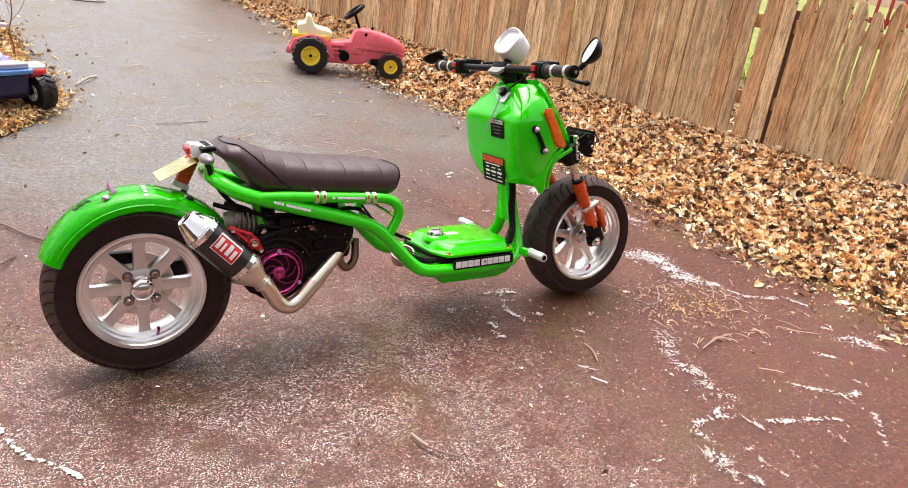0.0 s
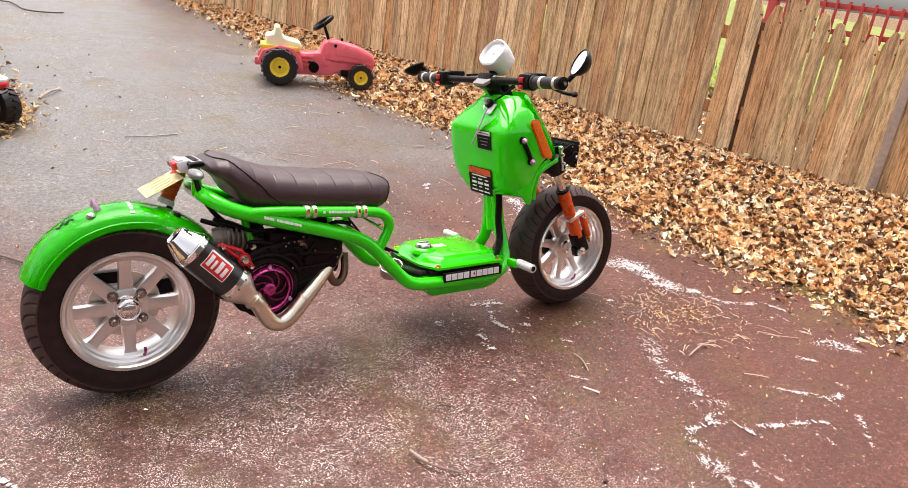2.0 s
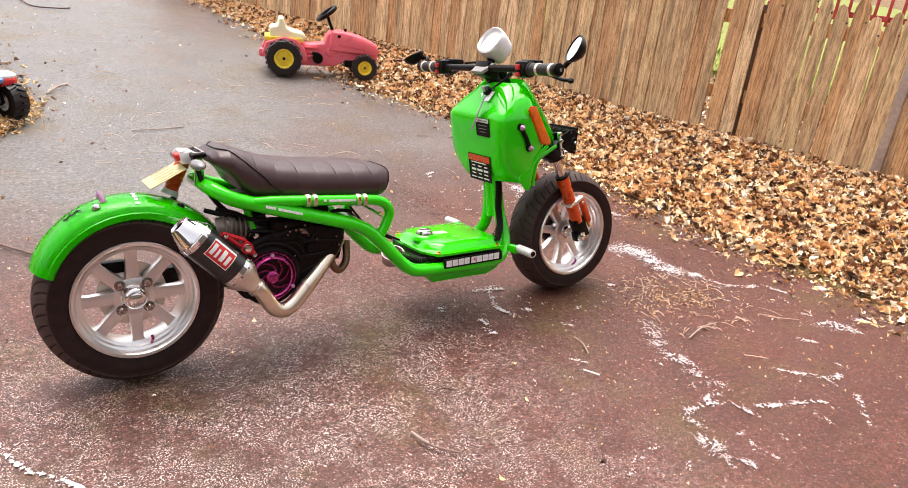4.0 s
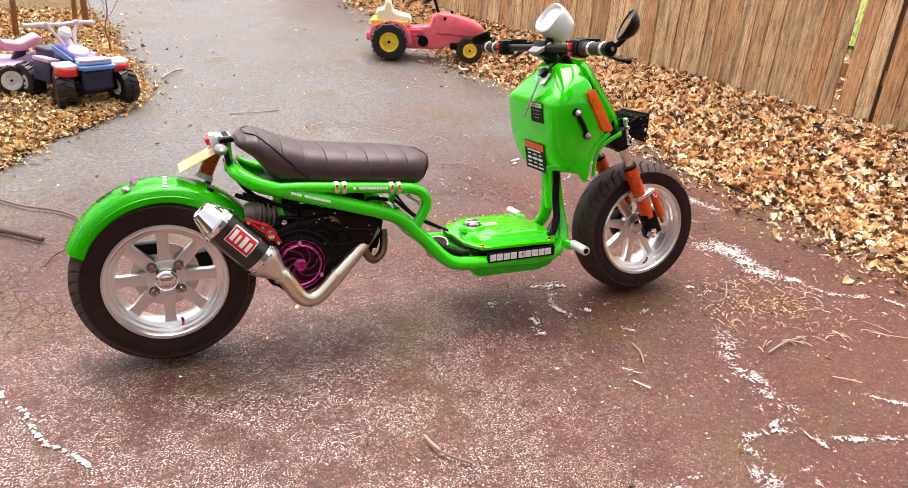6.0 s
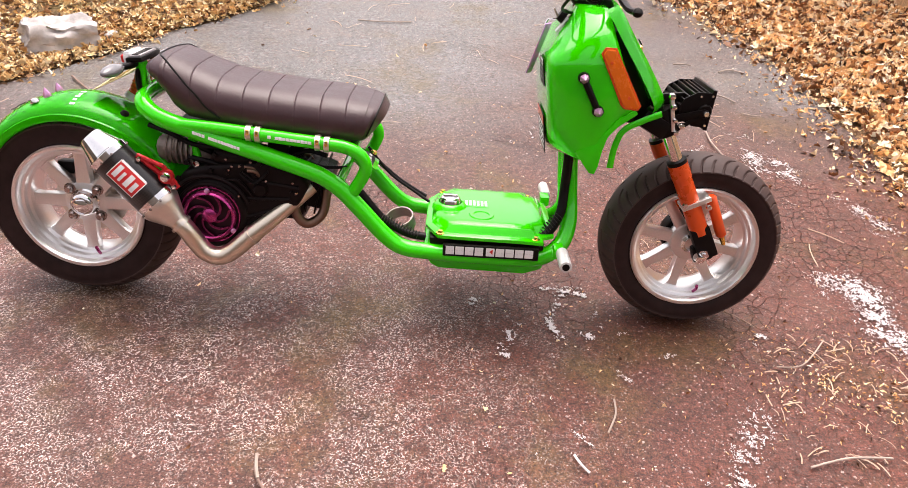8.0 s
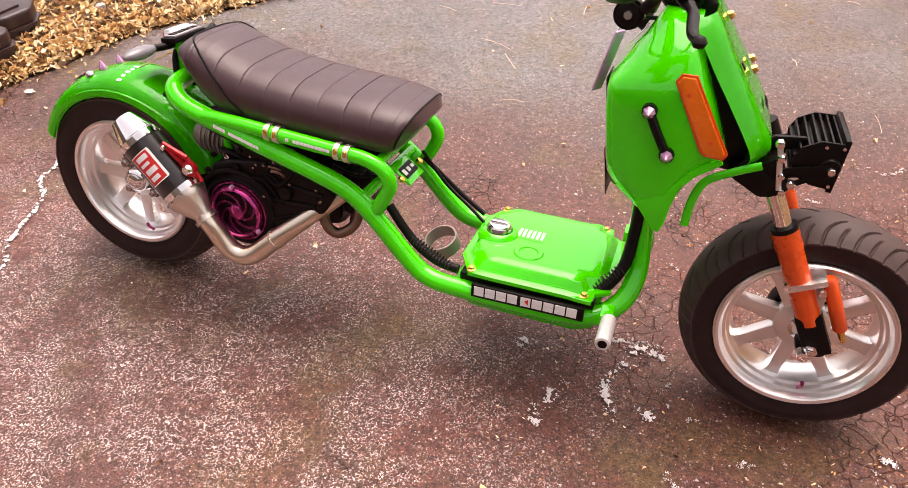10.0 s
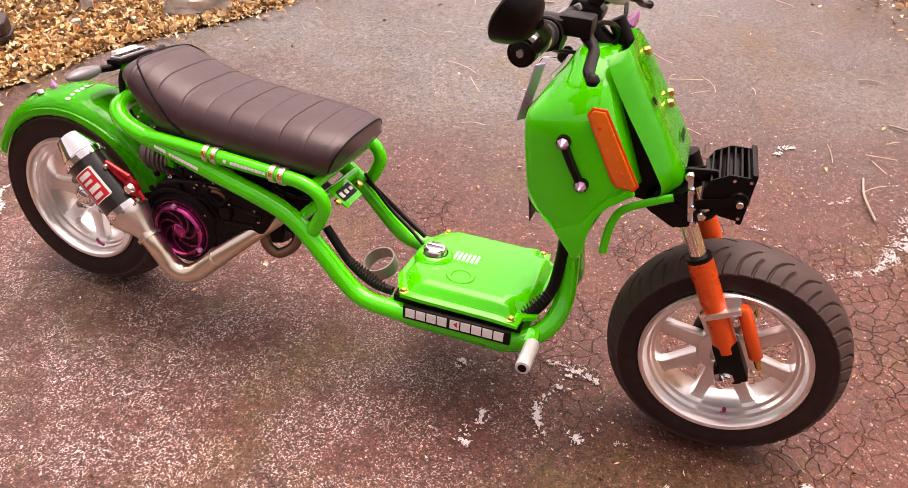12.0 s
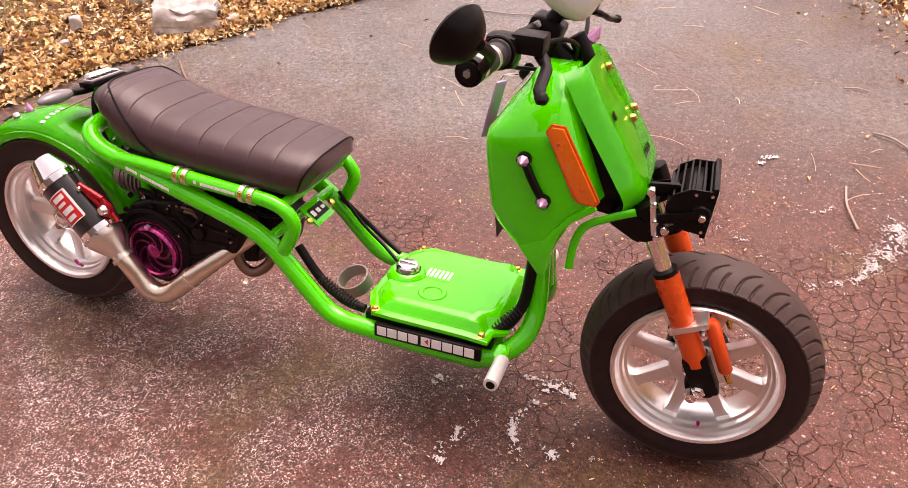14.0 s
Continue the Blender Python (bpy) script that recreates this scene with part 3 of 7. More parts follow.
def wheel(name, at, front):
    rimp = [(0.166, -0.064), (0.1665, -0.060), (0.162, -0.067), (0.156, -0.066), (0.151, -0.060), (0.149, -0.050), (0.143, -0.047), (0.141, -0.036), (0.135, -0.033), (0.131, -0.012), (0.130, 0.020), (0.136, 0.040), (0.150, 0.052), (0.156, 0.064), (0.1665, 0.060), (0.160, 0.056), (0.140, 0.030), (0.137, -0.010), (0.150, -0.044), (0.160, -0.056)]
    w = part(name, lathe([(r, -y) for r, y in rimp], 72, YAX, closed=True), ALU_LIP, scooter, "stepped polished aluminium rim")
    w.location = at
    w.scale = (0.98, 1.0, 0.98)
    ty = part("tyre", tyre_mesh(0.2375 if front else 0.2485, 0.068, 0.163, 48, 1 if front else -1), RUBBER, w, "black street tyre with dusty hooked-groove tread")
    ty.data.materials.append(TREAD)
    sp = [spoke_mesh(0.030, 0.136, 0.020 if front else 0.026, 0.0145 if front else 0.020, 0.006, -0.022) if front else spoke_mesh(0.030, 0.138, 0.023, 0.0175, 0.004, -0.021)]
    first = part("spoke", sp[0], ALU, w)
    first.rotation_euler = (0, radians(10 if front else 0), 0)
    for k in range(1, 8):
        o = first.copy()
        scene.collection.objects.link(o)
        o.rotation_euler = (0, radians(45 * k + (10 if front else 0)), 0)
    part("hub", lathe([(0, 0.030), (0.040, 0.030), (0.050, 0.027), (0.053, 0.022), (0.053, 0.0), (0.044, -0.05), (0.0, -0.05)] if front else [(0, 0.0215), (0.052, 0.0215), (0.055, 0.0195), (0.056, 0.0), (0.050, -0.05), (0.0, -0.05)], 40, YAX), ALU, w, "machined aluminium hub")
    if front:
        part("hub_ring", lathe([(0.024, 0.028), (0.026, 0.034), (0.018, 0.038), (0.016, 0.028)], 32, YAX), CHROME, w)
        part("brake_drum", lathe([(0, -0.010), (0.060, -0.010), (0.064, -0.016), (0.064, -0.05), (0, -0.05)], 40, YAX), BLACK, w, "black brake drum behind the spokes")
    else:
        part("hub_cap", lathe([(0.036, 0.020), (0.037, 0.025), (0.034, 0.028), (0.033, 0.040), (0.029, 0.047), (0.023, 0.050), (0.021, 0.046), (0.019, 0.046), (0.018, 0.052), (0.012, 0.055), (0, 0.056)], 24, YAX), CHROME, w, "chrome centre cap")
        part("brake_disc", lathe([(0.030, -0.014), (0.092, -0.014), (0.092, -0.020), (0.030, -0.020)], 48, YAX, closed=True), STEEL, w, "steel brake disc behind the spokes")
        part("brake_caliper", block((-0.045, 0.026, 0.078), (0.07, 0.03, 0.035), 0.008), BLACK, w)
        for k in range(4):
            a = radians(45 + 90 * k)
            m = Matrix.Translation((0.050 * math.cos(a), -0.022, 0.050 * math.sin(a))) @ YAX
            bm = lathe([(0, 0.016), (0.007, 0.016), (0.0105, 0.012), (0.0105, 0.003), (0.015, 0.002), (0.015, -0.002)], 10, m)
            part("lug_nut", bm, DKSTEEL, w)
    v = part("valve", tube([(0.03, -0.045, -0.135), (0.032, -0.058, -0.120), (0.030, -0.062, -0.108)], [0.004] * 13, 8), PURPLE, w, "purple valve cap")
    return w


rear_wheel = wheel("rear_wheel", (-0.002, -0.010, 0.233), False)
front_wheel = wheel("front_wheel", (WHEELBASE, -0.003, AXLE_Z), True)


# -- rear fender: an arched channel with rolled lips --
FCX, FCZ = 0.008, 0.242


def fender_mesh():
    rings = []
    n = 56
    for i in range(n + 1):
        t = i / n
        a = radians(158 - 140 * t)
        cx, cz = FCX, FCZ
        grow = 0.010 * max(0, (t - 0.6) / 0.4)
        lip = 0.216 - 0.012 * max(0, (t - 0.55) / 0.45)
        sec = [(lip, 0.086), (lip + 0.004, 0.089), (0.2325, 0.088), (0.2345, 0.0835), (0.243, 0.081), (0.251, 0.074), (0.258, 0.060), (0.264, 0.040), (0.268, 0.0)]
        full = [(r, -y) for r, y in sec] + [(r, y) for r, y in sec[-2::-1]]
        rings.append([(cx + (r + grow) * math.cos(a), y, cz + (r + grow) * math.sin(a)) for r, y in full])
    bm = skin(rings, caps=False, closed=False)
    return thicken(bm, 0.004)


fender = part("rear_fender", fender_mesh(), GREEN, scooter, "glossy green arched rear fender")
for y in (-0.028, 0.028):
    a = radians(104)
    base = Vector((FCX + 0.267 * math.cos(a), y, FCZ + 0.267 * math.sin(a)))
    out = Vector((math.cos(a), 0, math.sin(a)))
    part("spike", lathe([(0, 0.021), (0.0095, 0.004), (0.0095, 0.002), (0.009, -0.004), (0, -0.004)], 6, Matrix.Translation(base) @ out.to_track_quat("Z", "Y").to_matrix().to_4x4()), LILAC, fender, "lilac metal spike")
for k in range(5):
    y = -0.066 + 0.0155 * k
    rr = FCZ + lerp_table([(0, 0.2692), (0.040, 0.2652), (0.060, 0.2592), (0.074, 0.2522)], abs(y))
    part("decal_bar", block((0, 0, 0), (0.008 if k % 2 else 0.011, 0.0085, 0.0008), 0, pose(FCX + 0.012, y, rr, -math.degrees(math.atan2(0.0045 * (abs(y) > 0.01) + 0.006 * (abs(y) > 0.04), 0.03)) * (-1 if y < 0 else 1), 2.5, 0)), WHITE, fender)
for k, a0 in enumerate((117.5, 119.5, 121.5, 123.5, 125.5)):
    a = radians(a0)
    p = Vector((FCX + 0.2685 * math.cos(a), -0.02, FCZ + 0.2685 * math.sin(a)))
    part("decal_bar", block((0, 0.004 * math.sin(2.4 * k), 0), (0.0048, (0.026, 0.034, 0.020, 0.038, 0.024)[k], 0.001), 0, Matrix.Translation(p) @ Matrix.Rotation(radians(90) - a, 4, "Y") @ Matrix.Rotation(radians(24 * (-1) ** k), 4, "Z")), BLACK, fender)
for k, (a0, y) in enumerate(((62, -0.045), (62, 0.045), (108.5, -0.052))):
    a = radians(a0)
    p = Vector((FCX + 0.264 * math.cos(a), y, FCZ + 0.264 * math.sin(a)))
    out = Vector((math.cos(a), 0, math.sin(a)))
    part("bolt", lathe([(0, 0.009), (0.008, 0.006), (0.011, 0.0), (0.011, -0.003)], 14, Matrix.Translation(p) @ out.to_track_quat("Z", "Y").to_matrix().to_4x4()), BLACK if k < 2 else CHROME, fender)


# -- frame --
def mirrored(pts):
    return [(x, -y, z) for x, y, z in pts]


MAIN = [(0.195, 0.0, 0.532), (0.196, -0.06, 0.530), (0.210, -0.112, 0.522), (0.250, -0.134, 0.500), (0.330, -0.136, 0.474), (0.420, -0.136, 0.447), (0.520, -0.136, 0.418), (0.605, -0.136, 0.391), (0.655, -0.136, 0.363), (0.700, -0.136, 0.320), (0.770, -0.137, 0.247), (0.815, -0.140, 0.219), (0.880, -0.142, 0.212), (1.00, -0.140, 0.208), (1.10, -0.135, 0.206), (1.165, -0.122, 0.210), (1.210, -0.092, 0.238), (1.226, -0.058, 0.285), (1.222, -0.034, 0.345), (1.214, -0.024, 0.42), (1.205, -0.022, 0.50)]
RAIL = [(0.300, -0.141, 0.488), (0.38, -0.141, 0.485), (0.50, -0.141, 0.476), (0.62, -0.141, 0.467), (0.675, -0.141, 0.461), (0.708, -0.140, 0.445), (0.722, -0.138, 0.418), (0.714, -0.137, 0.390), (0.692, -0.136, 0.350)]
part("frame_tube", tube(MAIN, 0.0205, 16), GREEN, scooter, "thick green steel frame tube")
part("frame_tube", tube(mirrored(MAIN), 0.0205, 16), GREEN, scooter)
part("seat_rail", tube(RAIL, 0.0155, 14), GREEN, scooter, "green seat rail tube bent down at its end")
part("seat_rail", tube(mirrored(RAIL), 0.0155, 14), GREEN, scooter)
part("cross_tube", tube([(0.690, -0.13, 0.452), (0.690, 0.13, 0.452)], 0.012, 12, 1), GREEN, scooter)
part("cross_tube", tube([(0.66, -0.13, 0.372), (0.66, 0.13, 0.372)], 0.012, 12, 1), GREEN, scooter)
part("neck_tube", tube([(1.222, 0, 0.33), (1.212, 0, 0.41), (1.204, 0, 0.52), (1.205, 0, 0.66)], 0.024, 18), GREEN, scooter, "green neck tube rising behind the front wheel")
part("gusset_plate", prism([(0.30, 0.478), (0.40, 0.452), (0.46, 0.440), (0.50, 0.470), (0.40, 0.480)], 0.004, 0.001, side_at(-0.118)), GREEN, scooter)
part("seat_pan", block((0.45, 0, 0.462), (0.42, 0.20, 0.014), 0.004, Matrix.Rotation(radians(4), 4, "Y") @ Matrix.Translation((0, 0, 0.033))), BLACK, scooter)
tab = part("tail_bracket", prism([(0.172, 0.525), (0.205, 0.525), (0.196, 0.56), (0.194, 0.606), (0.176, 0.606), (0.176, 0.56)], 0.03, 0.003, side_at(-0.028)), GREEN, scooter, "upright green tail bracket")
idp = part("cross_plate", block((0, 0, 0), (0.055, 0.075, 0.004), 0.001, pose(0.716, -0.03, 0.400, 0, 35, 0)), GREEN, scooter)
part("maker_plate", block((0, 0, 0), (0.028, 0.056, 0.002), 0.0, pose(0.7185, -0.03, 0.4035, 0, 35, 0)), BLACK, idp, "black maker's plate with pale marks")
for k in range(3):
    part("plate_bar", block((0, 0, 0), (0.014 - 0.003 * k, 0.012, 0.001), 0.0, pose(0.7192, -0.052 + 0.02 * k, 0.4047, 0, 35, 0)), WHITE, idp)
for s in (-1, 1):
    part("gold_bolt", lathe([(0, 0.008), (0.007, 0.006), (0.009, 0)], 12, pose(0.723, -0.03 + s * 0.05, 0.400, 0, 35, 0)), GOLD, idp)

# clamps round the seat rail
for x, z in ((0.455, 0.4795), (0.476, 0.478), (0.612, 0.4675), (0.633, 0.466)):
    bm = lathe([(0.0160, -0.006), (0.0185, -0.006), (0.0185, 0.006), (0.0160, 0.006)], 24, Matrix.Translation((x, -0.141, z)) @ Matrix.Rotation(radians(90), 4, "Y"), closed=True)
    c = part("clamp", bm, STEEL, scooter, "brushed steel tube clamp")
    part("clamp_screw", block((x, -0.158, z + 0.006), (0.007, 0.008, 0.012), 0.002), GOLD, c)


# decal bars on the tubes
def tube_decal(x0, x1, pts, r, n, mat, h=0.012, skip=()):
    for k in range(n):
        if k in skip:
            continue
        xa = x0 + (x1 - x0) * (k + 0.03) / n
        xb = x0 + (x1 - x0) * (k + 0.93) / n
        z = lambda x: lerp_table([(p[0], p[2]) for p in pts[2:9]], x)
        rows = []
        for i in range(3):
            x = xa + (xb - xa) * i / 2
            row = []
            for j in range(5):
                a = (-0.5 + j / 4) * h * (1.0, 0.84, 0.92)[k % 3] / r + 0.12
                row.append((x, pts[5][1] - (r + 0.0008) * math.cos(a), z(x) + (r + 0.0008) * math.sin(a)))
            rows.append(row)
        part("decal_bar", skin(rows, caps=False, closed=False), mat, scooter)


tube_decal(0.330, 0.436, MAIN, 0.0205, 15, WHITE, 0.0075, (4,))
tube_decal(0.500, 0.600, [(p[0], p[1], p[2]) for p in ([RAIL[0]] * 2 + RAIL)], 0.0155, 12, WHITE, 0.0070, (1,))


# -- seat --
SEAT_TOP = [(0.206, 0.600), (0.212, 0.612), (0.230, 0.625), (0.256, 0.631), (0.290, 0.622), (0.330, 0.605), (0.387, 0.587), (0.450, 0.578), (0.524, 0.571), (0.660, 0.562), (0.720, 0.553), (0.746, 0.545), (0.760, 0.524)]
SEAT_BOT = [(0.206, 0.594), (0.220, 0.584), (0.245, 0.566), (0.262, 0.548), (0.280, 0.516), (0.310, 0.494), (0.40, 0.482), (0.55, 0.470), (0.70, 0.462), (0.760, 0.466)]
SEAT_HW = [(0.206, 0.06), (0.212, 0.085), (0.226, 0.105), (0.252, 0.121), (0.33, 0.131), (0.50, 0.133), (0.66, 0.130), (0.70, 0.128), (0.735, 0.121), (0.748, 0.112), (0.760, 0.090)]


def undercut(x, z):
    """The seat's front face leans back under its top edge."""
    top, bot = lerp_table(SEAT_TOP, x), lerp_table(SEAT_BOT, x)
    k = min(1.0, max(0.0, (x - 0.64) / 0.12))
    return x - 0.045 * k * k * min(1.0, max(0.0, (top - z) / (top - bot)))


def seat_mesh():
    rings = []
    n = 440
    for i in range(n + 1):
        x = 0.206 + (0.760 - 0.206) * i / n
        t = i / n
        top = lerp_table(SEAT_TOP, x)
        bot = lerp_table(SEAT_BOT, x)
        hw = lerp_table(SEAT_HW, x)
        pleat = 0.0
        if 0.262 < x < 0.72:
            ph = ((x - 0.262) / 0.0585) % 1.0
            d = min(ph, 1 - ph)
            pleat = 0.0019 * math.exp(-(d / 0.017) ** 2) - 0.0009 * (1 - (2 * d - 1) ** 2)
        ring = []
        m = 28
        for k in range(m):
            a = 2 * math.pi * k / m
            ca, sa = math.cos(a), math.sin(a)
            e = 0.52 if sa > 0 else 0.30
            y = hw * math.copysign(abs(ca) ** e, ca) * (1.0 if sa < 0 else 1 - 0.10 * abs(sa))
            mid = bot + (top - bot) * 0.45
            z = mid + (top - mid) * abs(sa) ** 0.75 if sa >= 0 else mid - (mid - bot) * abs(sa) ** 0.6
            w = max(0.0, sa + 0.25)
            if w > 0:
                z -= pleat * min(1, w * 1.5)
                y *= 1 - pleat * 2.0
            ring.append((undercut(x, z), y, z))
        rings.append(ring)
    return skin(rings)


seat = part("seat", seat_mesh(), VINYL, scooter, "long brown-black pleated vinyl seat with piping")


def seat_piping(xs, off):
    pts = []
    for k in range(25):
        a = -0.35 + (math.pi + 0.7) * k / 24
        ca, sa = math.cos(a), math.sin(a)
        x = xs(sa)
        top = lerp_table(SEAT_TOP, x)
        bot = lerp_table(SEAT_BOT, x)
        hw = lerp_table(SEAT_HW, x)
        e = 0.52 if sa > 0 else 0.30
        mid = bot + (top - bot) * 0.45
        y = hw * math.copysign(abs(ca) ** e, ca) * (1.0 if sa < 0 else 1 - 0.10 * abs(sa))
        z = mid + (top - mid) * abs(sa) ** 0.75 if sa >= 0 else mid - (mid - bot) * abs(sa) ** 0.6
        pts.append((undercut(x, z), y * 1.006, z + 0.0008 * max(0, sa)))
    return tube(pts, 0.0022, 6, 3)


part("piping", seat_piping(lambda s: 0.746, 0), BLACK, seat)
part("piping", seat_piping(lambda s: 0.352 - 0.122 * max(-0.3, s), 0), BLACK, seat)

# -- engine --
engine = part("engine", prism([(0.245, 0.245), (0.270, 0.205), (0.330, 0.182), (0.400, 0.190), (0.470, 0.225), (0.560, 0.300), (0.585, 0.350), (0.560, 0.392), (0.470, 0.405), (0.400, 0.395), (0.340, 0.385), (0.285, 0.365), (0.250, 0.310)], 0.075, 0.014, side_at(-0.045), 3), ENGINE, scooter, "black scooter engine with belt case")
part("belt_case", lathe([(0.0, 0.0), (0.080, 0.0), (0.088, -0.006), (0.090, -0.03), (0.090, -0.06)], 40, Matrix.Translation((0.348, -0.128, 0.265)) @ YAX), ENGINE, engine)
part("crank_case", block((0.42, 0.03, 0.30), (0.28, 0.14, 0.16), 0.03), ENGINE, engine)
part("cylinder_head", block((0, 0, 0), (0.13, 0.12, 0.11), 0.02, pose(0.555, 0.03, 0.315, 0, 12, 0)), ENGINE, engine)
for k in range(5):
    part("cooling_fin", block((0, 0, 0), (0.004, 0.135, 0.125), 0.001, pose(0.505 + 0.022 * k, 0.03, 0.322 - 0.004 * k, 0, 12, 0)), ENGINE, engine)
boot = part("carburettor", tube([(0.225, -0.05, 0.40), (0.26, -0.06, 0.405), (0.31, -0.06, 0.395), (0.36, -0.04, 0.40)], [0.033] * 7 + [0.026] * 12, 16), CASTGREY, engine, "brown cast intake pipe")
for k in range(6):
    part("boot_rib", lathe([(0.031, -0.003), (0.037, -0.002), (0.037, 0.002), (0.031, 0.003)], 18, pose(0.238 + 0.013 * k, -0.056 - 0.002 * k, 0.4025, 0, 92, 0)), CASTGREY, boot)
part("air_hose", tube([(0.20, -0.02, 0.45), (0.25, -0.06, 0.438), (0.30, -0.08, 0.425), (0.35, -0.09, 0.41)], 0.007, 10), BLACK, engine)
part("swing_arm", block((0, 0, 0), (0.30, 0.05, 0.05), 0.012, pose(0.15, 0.09, 0.25, 0, -6, 0)), BLACK, engine)
part("axle", rod(bmesh.new(), (0, -0.05, AXLE_Z), (0, 0.11, AXLE_Z), 0.012), STEEL, engine)
for x, z in ((0.275, 0.350), (0.455, 0.375), (0.500, 0.260), (0.430, 0.215), (0.545, 0.330), (0.390, 0.372)):
    part("case_bolt", lathe([(0, 0.006), (0.006, 0.005), (0.007, 0)], 10, Matrix.Translation((x, -0.120, z)) @ YAX), ENGINE, engine)
for r, a0, a1 in ((0.078, 35, 150), (0.098, 20, 165)):
    pts = [(0.348 + r * math.cos(radians(a0 + (a1 - a0) * k / 10)), -0.128, 0.265 + r * math.sin(radians(a0 + (a1 - a0) * k / 10))) for k in range(11)]
    part("case_rib", sweep(bmesh.new(), curve_pts(pts, 2), 0.005, 8), ENGINE, engine)
for (xa, za), (xb, zb) in (((0.43, 0.36), (0.56, 0.345)), ((0.43, 0.31), (0.54, 0.315)), ((0.43, 0.26), (0.50, 0.285))):
    part("case_rib", rod(bmesh.new(), (xa, -0.120, za), (xb, -0.120, zb), 0.005, 8), ENGINE, engine)
part("oil_boss", lathe([(0, 0.014), (0.014, 0.012), (0.018, 0.004), (0.020, -0.01)], 20, Matrix.Translation((0.470, -0.118, 0.335)) @ YAX), ENGINE, engine)
part("starter", rod(bmesh.new(), (0.36, -0.09, 0.405), (0.47, -0.09, 0.398), 0.024, 18), ENGINE, engine)
random.seed(5)
for k in range(16):
    p0 = Vector((random.uniform(0.28, 0.60), random.uniform(-0.12, 0.02), random.uniform(0.375, 0.435)))
    p1 = p0 + Vector((random.uniform(0.04, 0.14), random.uniform(-0.02, 0.05), random.uniform(-0.05, 0.03)))
    pm = (p0 + p1) / 2 + Vector((0, random.uniform(-0.03, 0.03), random.uniform(-0.03, 0.03)))
    part("hose", tube([p0, pm, p1], random.choice((0.004, 0.006, 0.009)), 8), random.choice((BLACK, BLACK, BRONZE)), engine)
for k in range(12):
    part("bracket", block((random.uniform(0.29, 0.60), random.uniform(-0.10, 0.0), random.uniform(0.37, 0.43)), (random.uniform(0.02, 0.06), 0.03, random.uniform(0.015, 0.04)), 0.004), ENGINE, engine)
for k in range(5):
    part("hose_clip", lathe([(0, 0.006), (0.006, 0.005), (0.007, 0)], 10, Matrix.Translation((random.uniform(0.30, 0.58), -0.125, random.uniform(0.375, 0.42))) @ YAX), BLACK, engine)
part("kick_hose", tube([(0.545, -0.085, 0.325), (0.548, -0.095, 0.268), (0.575, -0.088, 0.240), (0.608, -0.068, 0.262), (0.616, -0.05, 0.32)], 0.012, 12), BRONZE, engine, "brown curved breather hose")
part("green_stay", tube([(0.30, -0.075, 0.47), (0.305, -0.085, 0.43), (0.315, -0.09, 0.385)], 0.011, 10), GREEN, engine)
part("stay_bolt", lathe([(0, 0.012), (0.008, 0.010), (0.010, 0)], 12, Matrix.Translation((0.315, -0.098, 0.383)) @ YAX), CHROME, engine)

fan = part("fan_cover", lathe([(0.054, -0.002), (0.054, 0.012), (0.057, 0.015), (0.061, 0.012), (0.064, 0.002), (0.062, -0.004)], 48, Matrix.Translation((0.348, -0.130, 0.265)) @ YAX, closed=True), PURPLE, engine, "purple anodised fan cover with curved vanes")
part("fan_plate", lathe([(0, 0.001), (0.056, 0.001), (0.056, -0.003)], 40, Matrix.Translation((0.348, -0.130, 0.265)) @ YAX), simple("dark_purple_plate", (0.022, 0.004, 0.011), 0.4, 0.6), fan)
PLUM = simple("plum_anodised", (0.20, 0.022, 0.090), 0.24, 0.85, 0.15, 40)
part("fan_boss", lathe([(0, 0.014), (0.012, 0.013), (0.018, 0.009), (0.020, 0)], 24, Matrix.Translation((0.348, -0.130, 0.265)) @ YAX), PURPLE, fan)
for k in range(7):
    a0 = 2 * math.pi * k / 7
    pts = []
    for j in range(6):
        u = j / 5
        r, a = 0.016 + 0.036 * u, a0 + 1.25 * u
        pts.append((0.348 + r * math.cos(a), -0.137, 0.265 + r * math.sin(a)))
    part("vane", sweep(bmesh.new(), curve_pts(pts, 3), 0.0018, 6, True, 1.8), PLUM, fan)
part("fan_ring", lathe([(0.0655, -0.004), (0.0695, 0.002), (0.0715, 0.002), (0.073, -0.004)], 48, Matrix.Translation((0.348, -0.130, 0.265)) @ YAX), PURPLE, fan)
for k in range(3):
    a = radians(90 + 120 * k)
    part("fan_screw", lathe([(0, 0.016), (0.005, 0.015), (0.006, 0.008)], 10, Matrix.Translation((0.348 + 0.066 * math.cos(a), -0.133, 0.265 + 0.066 * math.sin(a))) @ YAX), LILAC, fan)

